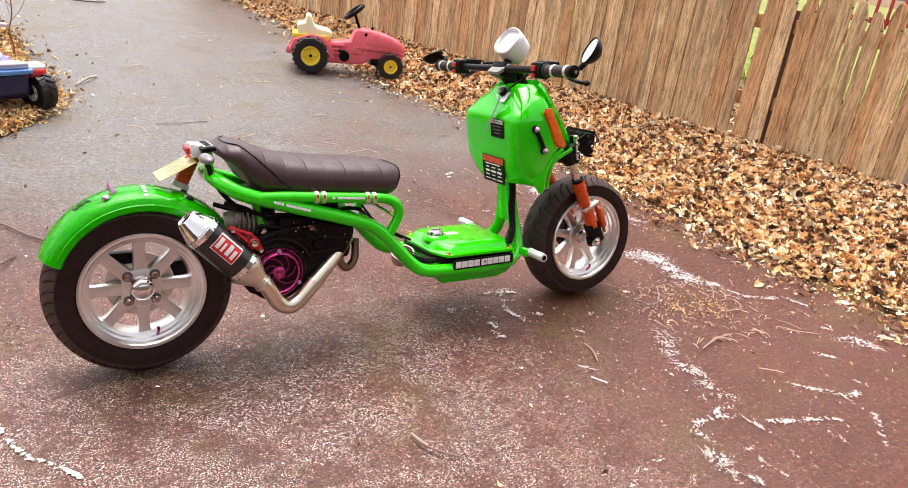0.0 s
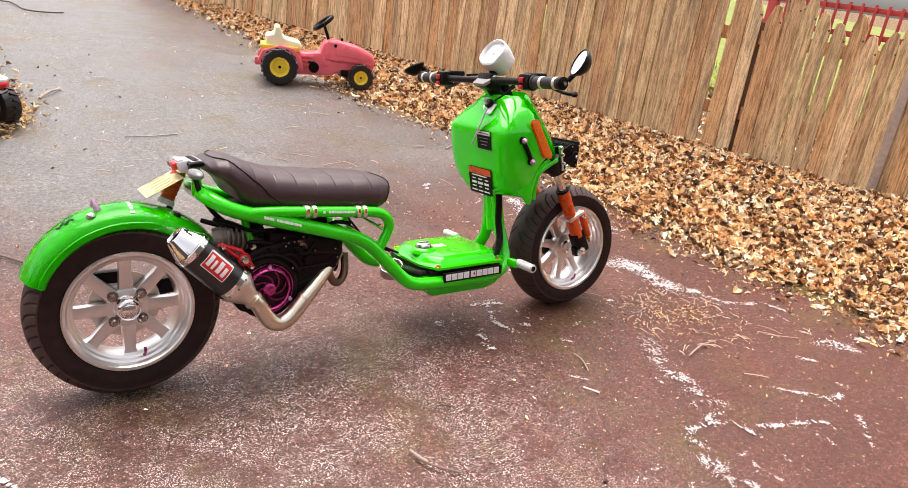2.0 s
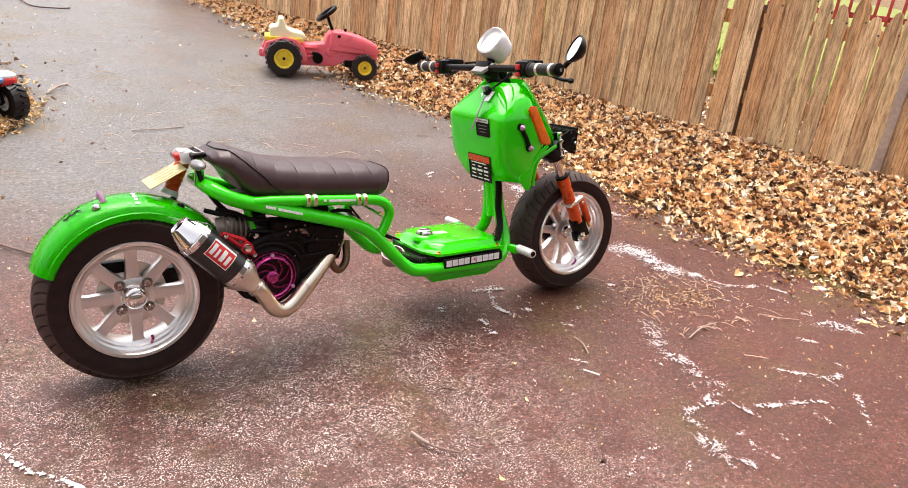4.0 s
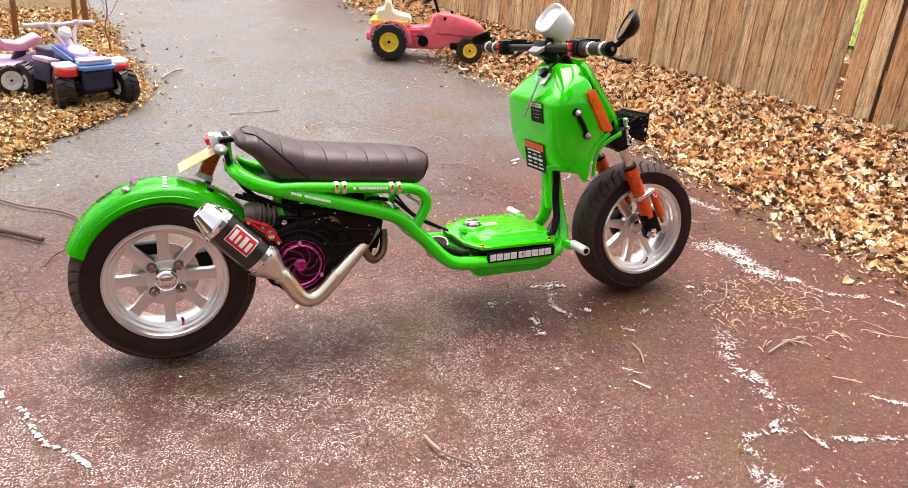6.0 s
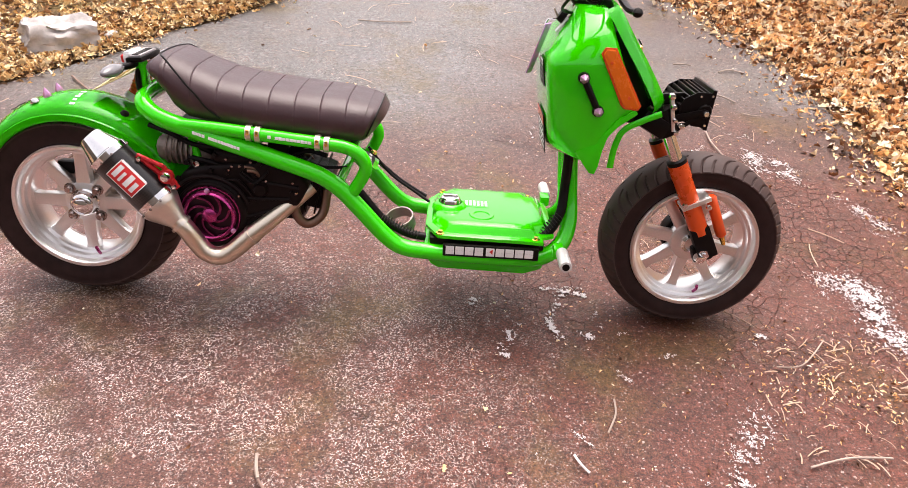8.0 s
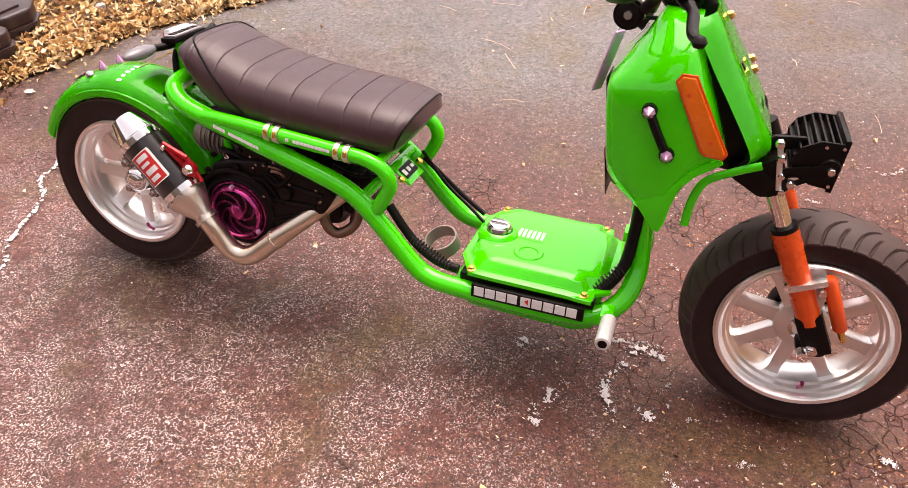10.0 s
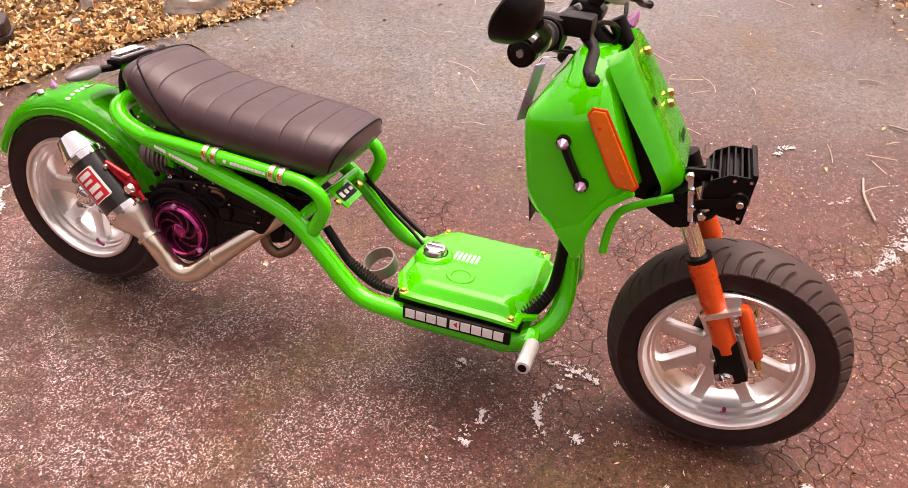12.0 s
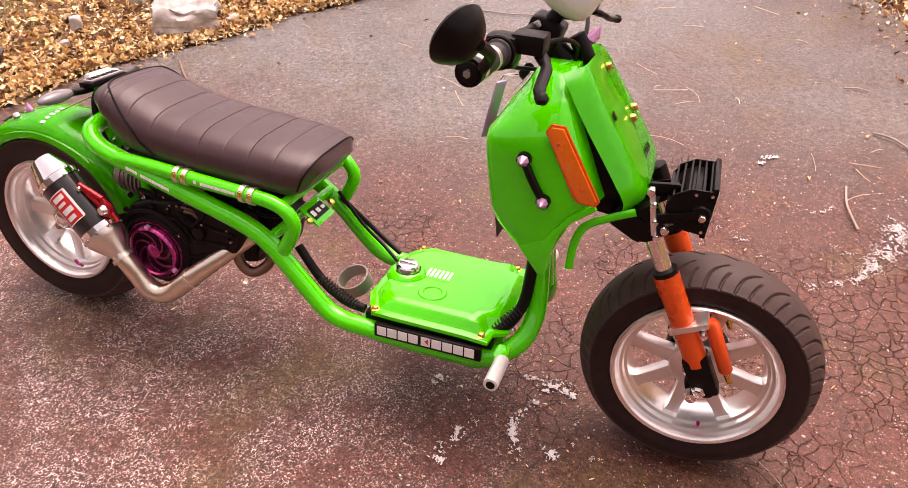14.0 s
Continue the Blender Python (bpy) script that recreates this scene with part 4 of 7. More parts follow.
random.seed(8)
for k in range(5):
    p0 = Vector((random.uniform(0.36, 0.46), random.uniform(-0.132, -0.122), random.uniform(0.34, 0.42)))
    p1 = p0 + Vector((random.uniform(0.04, 0.09), random.uniform(0.0, 0.04), random.uniform(-0.07, 0.02)))
    pm = (p0 + p1) / 2 + Vector((0, -0.008, random.uniform(-0.03, 0.03)))
    part("hose", tube([p0, pm, p1], random.choice((0.0035, 0.005, 0.008)), 8), random.choice((BLACK, BLACK, BLACK, ENGINE, BRONZE)), engine)
for k in range(9):
    part("small_bolt", lathe([(0, 0.004), (0.003, 0.0035), (0.004, 0)], 8, Matrix.Translation((random.uniform(0.38, 0.58), -0.128, random.uniform(0.30, 0.42))) @ YAX), DKSTEEL, engine)

# -- exhaust --
TIP, END = Vector((0.096, -0.160, 0.452)), Vector((0.288, -0.170, 0.256))
AX = (END - TIP).normalized()
CAN = Matrix.Translation(TIP) @ AX.to_track_quat("Z", "Y").to_matrix().to_4x4() @ Matrix.Diagonal((0.86, 1.0, 1, 1))
L = (END - TIP).length
muffler = part("muffler", lathe([(0.0, 0.050), (0.0485, 0.050), (0.0485, L - 0.062), (0, L - 0.062)], 36, CAN), CARBON, scooter, "carbon-black muffler can with red and white sticker")
part("end_cap", lathe([(0.023, 0.034), (0.0235, 0.004), (0.0255, 0.001), (0.0285, 0.003), (0.0475, 0.050), (0.0505, 0.053), (0.0505, 0.060), (0.049, 0.061)], 36, CAN), CHROME, muffler, "silver conical end cap")
part("outlet", lathe([(0, 0.026), (0.0228, 0.026), (0.0228, 0.008)], 24, CAN), BLACK, muffler)
for h in (0.066, L - 0.066):
    for k in range(10):
        a = 2 * math.pi * k / 10
        q = CAN @ Vector((0.0505 * math.cos(a), 0.0505 * math.sin(a), h))
        d = (CAN.to_3x3() @ Vector((math.cos(a), math.sin(a), 0))).normalized()
        part("rivet", lathe([(0, 0.003), (0.003, 0.002), (0.0036, 0)], 8, Matrix.Translation(q) @ d.to_track_quat("Z", "Y").to_matrix().to_4x4()), DKSTEEL, muffler)
part("front_cone", lathe([(0.0495, L - 0.070), (0.0505, L - 0.058), (0.047, L - 0.050), (0.024, L - 0.008), (0.0235, L + 0.004)], 36, CAN), STEEL, muffler, "brushed steel front cone")
for h in (0.060, L - 0.075):
    b = part("band", lathe([(0.0492, h - 0.007), (0.0510, h - 0.007), (0.0510, h + 0.007), (0.0492, h + 0.007)], 36, CAN, closed=True), CHROME, muffler)
part("exhaust_pipe", tube([END - AX * 0.006, END + AX * 0.020, (0.322, -0.166, 0.207), (0.342, -0.164, 0.181), (0.370, -0.160, 0.170), (0.402, -0.154, 0.182), (0.450, -0.142, 0.225), (0.510, -0.118, 0.274), (0.585, -0.075, 0.334)], [0.0225] * 36 + [0.0225, 0.022, 0.0215, 0.021, 0.0205, 0.020, 0.0195, 0.019, 0.0185, 0.018, 0.0175, 0.017, 0.0165], 18), PIPE, scooter, "heat-tinted steel exhaust pipe bent under the engine")
part("pipe_flange", lathe([(0.022, -0.004), (0.027, -0.004), (0.027, 0.004), (0.022, 0.004)], 24, Matrix.Translation(END + AX * 0.004) @ AX.to_track_quat("Z", "Y").to_matrix().to_4x4(), closed=True), STEEL, muffler)
part("pipe_joint", lathe([(0.0228, -0.003), (0.0245, -0.003), (0.0245, 0.003), (0.0228, 0.003)], 24, Matrix.Translation((0.450, -0.142, 0.225)) @ Vector((0.045, -0.0, 0.04)).to_track_quat("Z", "Y").to_matrix().to_4x4(), closed=True), STEEL, muffler)


def on_can(s, a, w, h, name, mat, lift=0.0012, label="", parent=muffler):
    """A curved decal on the can: s along, a round it (degrees), w along by h round."""
    rows = []
    for i in range(2):
        row = []
        for j in range(7):
            ang = radians(a) + (j / 6 - 0.5) * h / 0.0485
            row.append(CAN @ Vector(((0.0485 + lift) * math.cos(ang), (0.0485 + lift) * math.sin(ang), s + (i - 0.5) * w)))
        rows.append(row)
    return part(name, skin(rows, caps=False, closed=False), mat, parent, label)


best = max(range(0, 360, 5), key=lambda d: -(CAN.to_3x3() @ Vector((math.cos(radians(d)), math.sin(radians(d)), 0))).y + 0.25 * (CAN.to_3x3() @ Vector((math.cos(radians(d)), math.sin(radians(d)), 0))).z)
on_can(0.125, best, 0.075, 0.052, "sticker", REDST, 0.0010, "red sticker with plain white marks")
for k, (s, w) in enumerate(((0.100, 0.011), (0.115, 0.007), (0.132, 0.012), (0.149, 0.010))):
    on_can(s, best + (4 if k % 2 else 0), w, 0.032 - 0.006 * (k % 2), "sticker_mark", WHITE, 0.0016)
on_can(0.125, best - 29, 0.070, 0.006, "sticker_mark", WHITE, 0.0016)
for off, w, h in ((-0.0365, 0.002, 0.052), (0.0365, 0.002, 0.052)):
    on_can(0.125 + off, best, w, h, "sticker_edge", WHITE, 0.0014)
on_can(0.125, best + 30, 0.073, 0.002, "sticker_edge", WHITE, 0.0014)
HPTS = [Vector((0.205, -0.170, 0.418)), Vector((0.292, -0.170, 0.345)), Vector((0.262, -0.170, 0.395))]
hb = part("hanger", tube([HPTS[0], HPTS[1]], 0.0065, 8, 1), RED, muffler, "red anodised open triangular muffler hanger")
part("hanger_arm", tube([HPTS[1], HPTS[2]], 0.006, 8, 1), RED, hb)
part("hanger_arm", tube([HPTS[2], HPTS[0]], 0.006, 8, 1), RED, hb)
part("hanger_eye", lathe([(0.008, -0.006), (0.017, -0.006), (0.017, 0.006), (0.008, 0.006)], 20, Matrix.Translation((0.268, -0.172, 0.372)) @ YAX, closed=True), RED, hb)
part("hanger_bolt", lathe([(0, 0.016), (0.009, 0.014), (0.011, 0.006), (0.014, 0.002), (0.014, -0.004)], 12, Matrix.Translation((0.268, -0.174, 0.372)) @ YAX), CHROME, hb)
for x, z in ((0.212, 0.412), (0.286, 0.350)):
    part("hanger_screw", lathe([(0, 0.006), (0.005, 0.005), (0.006, 0)], 10, Matrix.Translation((x, -0.178, z)) @ YAX), CHROME, hb)

# -- rear shock, tail light, plate --
sa, sb = Vector((0.128, 0.045, 0.505)), Vector((0.170, 0.045, 0.590))
shock = part("rear_shock", rod(bmesh.new(), sa, sb, 0.0190, 18), ORANGE, scooter, "orange rear shock absorber")
coil = []
for k in range(90):
    a = k * 0.50
    p = sa + (sb - sa) * (k / 89)
    ax = (sb - sa).normalized()
    u = ax.cross(Vector((0, 1, 0))).normalized()
    v = ax.cross(u)
    coil.append(p + 0.0185 * (math.cos(a) * u + math.sin(a) * v))
part("spring", sweep(bmesh.new(), coil, 0.0030, 6), ORANGE, shock)
part("shock_collar", rod(bmesh.new(), sa - (sb - sa) * 0.16, sa, 0.027, 20, 0.022), GLASSY, shock)
tail = part("tail_light", block((0, 0, 0), (0.034, 0.085, 0.034), 0.010, pose(0.158, 0.0, 0.603, 0, -12, 0)), GLASSY, scooter, "small tail light with red and clear lens")
part("red_lens", block((0, 0, 0), (0.020, 0.050, 0.020), 0.007, pose(0.141, -0.008, 0.604, 0, -12, 0)), REDST, tail)
part("clear_lens", block((0, 0, 0), (0.018, 0.070, 0.014), 0.006, pose(0.150, -0.004, 0.616, 0, -12, 0)), GLASSY, tail)
for s in (-1, 1):
    part("indicator_arm", tube([(0.172, s * 0.03, 0.600), (0.176, s * 0.07, 0.600), (0.162, s * 0.105, 0.600)], 0.008, 10), BLACK, tail)
    part("indicator", lathe([(0, 0.046), (0.006, 0.042), (0.013, 0.024), (0.0165, 0.0), (0.015, -0.022), (0.010, -0.040), (0, -0.044)], 18, pose(0.160 + 0.006 * (s + 1), s * 0.143, 0.600 - 0.007 * (s + 1), -90 * s, 0, 0) @ Matrix.Diagonal((1.15, 0.85, 1, 1))), SMOKED, tail, "grey leaf-shaped turn light")
rack = part("tail_strip", block((0, 0, 0), (0.038, 0.108, 0.012), 0.004, pose(0.182, -0.024, 0.612, 0, -6, 0)), BLACK, tail, "black lamp strip with pale frame")
part("strip_frame", block((0, 0, 0), (0.028, 0.094, 0.004), 0.001, pose(0.182, -0.024, 0.620, 0, -6, 0)), STRIPGREY, tail)
for k in range(6):
    part("strip_cell", block((0, 0, 0), (0.015, 0.010, 0.003), 0, pose(0.182, -0.060 + 0.0145 * k, 0.622, 0, -6, 0)), BLACK, tail)
plate = part("plate", block((0, 0, 0), (0.108, 0.106, 0.0025), 0.001, pose(0.106, 0.012, 0.552, 3, -27, 0)), PLATE, scooter, "cream and yellow plate with plain bars")
for k in range(5):
    part("plate_bar", block((0, -0.044 + 0.022 * k, 0.0018), (0.058 - 0.012 * (k % 2), 0.004, 0.001), 0, pose(0.106, 0.012, 0.552, 3, -27, 0)), FADEDINK, plate)
part("tail_cable", tube([(0.185, -0.045, 0.60), (0.180, -0.060, 0.57), (0.195, -0.075, 0.52), (0.23, -0.08, 0.47), (0.28, -0.07, 0.43)], 0.007, 8), BLACK, scooter)
part("tail_cable", tube([(0.21, -0.10, 0.47), (0.26, -0.105, 0.455), (0.31, -0.10, 0.43), (0.38, -0.10, 0.425)], 0.006, 8), BLACK, scooter)

# -- fuel tank in the floor --
tank_bm = prism([(0.865, 0.205), (0.885, 0.165), (0.905, 0.152), (1.12, 0.150), (1.165, 0.170), (1.172, 0.225), (0.865, 0.225)], 0.272, 0.012, side_at(0.136))
for v in tank_bm.verts:
    v.co.y *= 1 - 0.18 * min(1.0, max(0.0, (0.205 - v.co.z) / 0.055))
tank = part("tank_body", tank_bm, GREEN, scooter, "green floor tank hung between the tubes")


def tank_outline(g):
    return [(0.868 + g, -0.085 + g * 0.5), (0.900 + g, -0.148 + g), (0.945, -0.150 + g), (1.100, -0.150 + g), (1.155 - g, -0.154 + g), (1.158 - g, -0.122 + g * 0.9), (1.186 - g, -0.105 + g * 0.6), (1.186 - g, 0.105 - g * 0.6), (1.158 - g, 0.122 - g * 0.9), (1.155 - g, 0.154 - g), (1.100, 0.150 - g), (0.945, 0.150 - g), (0.900 + g, 0.148 - g), (0.868 + g, 0.085 - g * 0.5)]


rings = [[(x, y, z) for x, y in tank_outline(g)] for g, z in ((0.004, 0.250), (0.0, 0.252), (0.0, 0.260), (0.004, 0.262), (0.014, 0.263), (0.019, 0.268), (0.025, 0.279), (0.033, 0.284), (0.05, 0.286))]
cover = part("tank_cover", skin(rings), GREEN, scooter, "green pressed tank cover with filler cap", angle=30)
part("tank_gap", block((1.02, 0, 0.238), (0.28, 0.27, 0.018), 0.004), BLACK, scooter)
part("filler_boss", lathe([(0.046, -0.006), (0.042, 0.004), (0.034, 0.010), (0.030, 0.011)], 32, pose(0.925, -0.012, 0.285)), GREEN, cover)
capo = part("filler_cap", lathe([(0, 0.016), (0.020, 0.016), (0.023, 0.014), (0.026, 0.010), (0.027, -0.004)], 32, pose(0.925, -0.012, 0.294)), CHROME, cover, "chrome filler cap")
part("cap_grip", block((0.925, -0.012, 0.312), (0.038, 0.008, 0.006), 0.002), CHROME, capo)
part("ring_dimple", lathe([(0.018, 0.0), (0.021, 0.0030), (0.029, 0.0030), (0.032, 0.0)], 32, pose(1.005, -0.067, 0.2855)), GREEN, cover)
lab = part("warning_label", block((0.994, 0.008, 0.2866), (0.060, 0.050, 0.0006), 0), GREEN, cover, "printed warning label of small grey bars")
PALEINK = simple("pale_ink", (0.62, 0.64, 0.60), 0.6)
RIBDARK = simple("dark_ribbed_sleeve", (0.030, 0.022, 0.020), 0.55)
GREYINK = simple("grey_ink", (0.30, 0.28, 0.28), 0.6)
for k in range(6):
    part("label_bar", block((0.968 + 0.0100 * k, 0.008, 0.2873), (0.0062, 0.034, 0.0005), 0), PALEINK, lab)
for x, y in ((0.905, -0.138), (1.138, -0.140), (1.138, 0.140), (0.905, 0.138)):
    part("gold_bolt", lathe([(0, 0.008), (0.0055, 0.007), (0.0065, 0.002), (0.010, 0.001), (0.010, -0.002)], 14, pose(x, y, 0.262)), GOLD, cover)
band = part("side_band", block((1.030, -0.158, 0.2335), (0.232, 0.010, 0.031), 0.002), BLACK, scooter, "black side strip with white block marks")
for k in range(9):
    x = 0.931 + 0.0234 * k + (0.004 if k > 3 else 0)
    for dz, h in ((0.0054, 0.0102), (-0.0054, 0.0102)):
        part("strip_mark", block((x, -0.1635, 0.2345 + dz), (0.0204, 0.001, h), 0), WHITE, band)
part("red_mark", prism([(1.0265, 0.236), (1.0345, 0.229), (1.0345, 0.243)], 0.001, 0, side_at(-0.1638)), REDST, band, "red arrow mark")
band.matrix_basis = Matrix.Translation((1.030, 0, 0.2300)) @ Matrix.Rotation(radians(-0.6), 4, "Y") @ Matrix.Translation((-1.030, 0, -0.2340))
for s in (-1, 1):
    pg = part("foot_peg", lathe([(0.009, -0.002), (0.0135, 0.0), (0.0145, 0.003), (0.0145, 0.075), (0.0135, 0.079), (0.009, 0.080), (0.008, 0.070), (0, 0.069)], 20, Matrix.Translation((1.196, s * 0.187, 0.254)) @ Matrix.Rotation(radians(90 if s < 0 else -90), 4, "X")), PEGALU, scooter, "bare aluminium tube foot peg")
    part("peg_bracket", block((1.190, s * 0.170, 0.250), (0.026, 0.045, 0.026), 0.005), GREEN, pg)
    # black disc paints the shade inside the peg's open end
    part("peg_hole", lathe([(0, 0.001), (0.0085, 0.001), (0.0085, -0.002)], 18, Matrix.Translation((1.196, s * 0.266, 0.254)) @ (YAX if s < 0 else YAX.inverted())), BLACK, pg)
# ring lying inside the frame behind the tank, and cables along the tubes
part("air_ring", lathe([(0.034, -0.016), (0.0375, -0.016), (0.0375, 0.016), (0.034, 0.016)], 36, pose(0.800, -0.02, 0.235, 20, -15, 0), closed=True), DULLSTEEL, scooter, "open steel ring")
part("loom", tube([(0.70, -0.09, 0.34), (0.76, -0.10, 0.275), (0.82, -0.112, 0.245), (0.87, -0.115, 0.238)], 0.010, 10), BLACK, scooter, "black ribbed cable sleeve")
part("loom", tube([(1.14, -0.105, 0.248), (1.175, -0.090, 0.265), (1.200, -0.070, 0.310), (1.205, -0.050, 0.37), (1.205, -0.045, 0.45), (1.20, -0.03, 0.53)], 0.012, 10), BLACK, scooter)
part("cable", tube([(0.70, 0.10, 0.39), (0.76, 0.10, 0.32), (0.83, 0.08, 0.28), (0.87, 0.06, 0.262)], 0.004, 8), BLACK, scooter)
part("cable", tube([(0.70, 0.11, 0.37), (0.78, 0.12, 0.30), (0.86, 0.10, 0.26)], 0.006, 8), BLACK, scooter)

for q0, q1, n, r in (((0.76, -0.10, 0.275), (0.85, -0.114, 0.240), 14, 0.0108), ((1.150, -0.100, 0.252), (1.196, -0.074, 0.300), 10, 0.0128)):
    q0, q1 = Vector(q0), Vector(q1)
    for k in range(n):
        part("loom_rib", lathe([(r - 0.001, -0.0014), (r + 0.0012, 0), (r - 0.001, 0.0014)], 10, Matrix.Translation(q0 + (q1 - q0) * k / (n - 1)) @ (q1 - q0).to_track_quat("Z", "Y").to_matrix().to_4x4()), RIBDARK, scooter)

# -- leg shield --
def chaikin(pts, n=2):
    """Rounds a closed outline by cutting its corners."""
    for _ in range(n):
        out = []
        for a, b in zip(pts, pts[1:] + pts[:1]):
            out += [(a[0] * 0.82 + b[0] * 0.18, a[1] * 0.82 + b[1] * 0.18), (a[0] * 0.18 + b[0] * 0.82, a[1] * 0.18 + b[1] * 0.82)]
        pts = out
    return pts


# height, then inner face x and half width, side x and half width, outer face x and half width
LEVELS = [(0.470, 1.152, 0.050, 1.222, 0.150, 1.252, 0.152), (0.476, 1.145, 0.070, 1.214, 0.157, 1.256, 0.158), (0.500, 1.139, 0.100, 1.192, 0.162, 1.262, 0.163),
          (0.530, 1.133, 0.124, 1.166, 0.164, 1.275, 0.164), (0.560, 1.129, 0.136, 1.148, 0.165, 1.290, 0.165), (0.600, 1.124, 0.142, 1.142, 0.166, 1.328, 0.166),
          (0.650, 1.116, 0.142, 1.134, 0.166, 1.305, 0.166), (0.680, 1.113, 0.140, 1.131, 0.165, 1.292, 0.165), (0.696, 1.115, 0.134, 1.133, 0.162, 1.284, 0.163),
          (0.712, 1.126, 0.119, 1.146, 0.152, 1.277, 0.160), (0.742, 1.143, 0.092, 1.165, 0.130, 1.263, 0.154), (0.762, 1.158, 0.070, 1.180, 0.104, 1.255, 0.140),
          (0.785, 1.170, 0.055, 1.190, 0.080, 1.248, 0.110), (0.800, 1.180, 0.045, 1.198, 0.062, 1.243, 0.080)]
rings = []
for z, xr, hr, xs, hs, xf, hf in LEVELS:
    o = [(xf, hf), (xs, hs), (xr, hr), (xr - 0.002, 0.0), (xr, -hr), (xs, -hs), (xf, -hf), (xf, 0.0)]
    rings.append([(x, y, z) for x, y in chaikin(o)])
shield = part("leg_shield", skin(rings), GREEN, scooter, "bulky glossy green leg shield", angle=50)
for s in (-1, 1):
    o = [(1.196, 0.496), (1.236, 0.447), (1.248, 0.446), (1.254, 0.465), (1.258, 0.500), (1.266, 0.535), (1.285, 0.560), (1.325, 0.592), (1.318, 0.600), (1.28, 0.575), (1.24, 0.520)]
    part("side_flap", prism(o, 0.010, 0.003, side_at(-0.1535 if s < 0 else 0.1635)), GREEN, shield)
    rf = part("reflector", prism([(1.226, 0.716), (1.232, 0.727), (1.252, 0.727), (1.258, 0.716), (1.322, 0.612), (1.318, 0.604), (1.292, 0.606), (1.285, 0.612)], 0.008, 0.002, side_at(-0.1630 if s < 0 else 0.1710)), REFLECT, shield, "long amber side reflector")
    part("reflector_rim", prism([(1.222, 0.717), (1.230, 0.731), (1.254, 0.731), (1.262, 0.717), (1.327, 0.611), (1.321, 0.600), (1.290, 0.602), (1.281, 0.610)], 0.005, 0.001, side_at(-0.1620 if s < 0 else 0.1670)), ORANGE, rf)
    for x, z in ((1.247, 0.700), (1.296, 0.628)):
        part("reflector_screw", lathe([(0, 0.010), (0.003, 0.010), (0.004, 0.007)], 10, Matrix.Translation((x, s * 0.1625, z)) @ (YAX if s < 0 else YAX.inverted())), ORANGE, rf)
    hd = part("side_handle", tube([(1.192, s * 0.170, 0.664), (1.212, s * 0.174, 0.629), (1.233, s * 0.170, 0.594)], 0.0075, 10, 4), BLACK, shield, "black strut between two lilac spikes")
    for x, z in ((1.192, 0.664), (1.233, 0.594)):
        mm = Matrix.Translation((x, s * 0.166, z)) @ (YAX if s < 0 else YAX.inverted())
        part("spike_base", lathe([(0, 0.010), (0.012, 0.010), (0.013, 0.0), (0.013, -0.006)], 16, mm), BLACK, hd)
        part("spike", lathe([(0, 0.026), (0.0105, 0.013), (0.0105, 0.009), (0, 0.009)], 7, mm), LILAC, hd)
# labels on the inner face
s1 = part("label_plate", block((0, 0, 0), (0.0015, 0.076, 0.062), 0, pose(1.1128, -0.062, 0.655, 0, -8.5, 0)), BLACK, shield, "black warning label with pale bars")
L1 = pose(1.1128, -0.062, 0.655, 0, -8.5, 0)
part("label_head", block((-0.0012, 0, 0.0225), (0.001, 0.070, 0.013), 0, L1), WHITE, s1, "white heading band")
for k in range(5):
    part("label_bar", block((-0.0020, 0.024 - 0.012 * k, 0.0225), (0.001, 0.010, 0.004), 0, L1), REDST if k == 0 else GREYINK, s1)
for k in range(3):
    part("label_bar", block((-0.0012, 0, 0.006 - 0.011 * k), (0.001, 0.050 - 0.008 * k, 0.0022), 0, L1), GREYINK, s1)
s2 = part("label_plate", block((0, 0, 0), (0.0015, 0.130, 0.092), 0, pose(1.1322, -0.030, 0.512, 0, -9.5, 0)), BLACK, shield, "black warning label with orange top")
part("label_head", block((0, 0, 0), (0.001, 0.124, 0.022), 0, pose(1.1322 - 0.0066, -0.030, 0.5445, 0, -9.5, 0)), ORANGE, s2)
L2 = pose(1.1322, -0.030, 0.512, 0, -9.5, 0)
part("label_bar", block((-0.0012, 0.004, 0.017), (0.001, 0.086, 0.004), 0, L2), WHITE, s2)
for row in range(4):
    for k in range(3):
        wd = (0.018, 0.026, 0.022, 0.030)[(row + 2 * k) % 4]
        part("label_bar", block((-0.0012, 0.036 - 0.036 * k, 0.005 - 0.0135 * row), (0.001, wd, 0.0075 if row == 1 else 0.004), 0, L2), WHITE, s2)
lock = part("key_lock", lathe([(0, 0.010), (0.012, 0.010), (0.016, 0.004), (0.016, -0.004)], 18, pose(1.150, -0.03, 0.772, 0, -60, 0)), BLACK, shield, "key lock with hanging tag")
part("lock_plate", block((-0.003, 0, 0), (0.002, 0.026, 0.040), 0.0008, pose(1.148, -0.048, 0.754, 0, 38, 0)), GLASSY, lock, "pale plate beside the lock")
part("key", block((0, 0, 0), (0.004, 0.010, 0.030), 0.001, pose(1.135, -0.03, 0.775, 0, -30, 0)), STEEL, lock)
tag_m = pose(1.100, -0.050, 0.700, 4, 20, -36)
part("key_tag", block((0, 0, 0), (0.004, 0.022, 0.125), 0.001, tag_m), simple("purple_strap", (0.52, 0.30, 0.58), 0.32, 0.0, 0.1, 40, 0, 0.6), lock, "glossy purple strap hanging from the key")
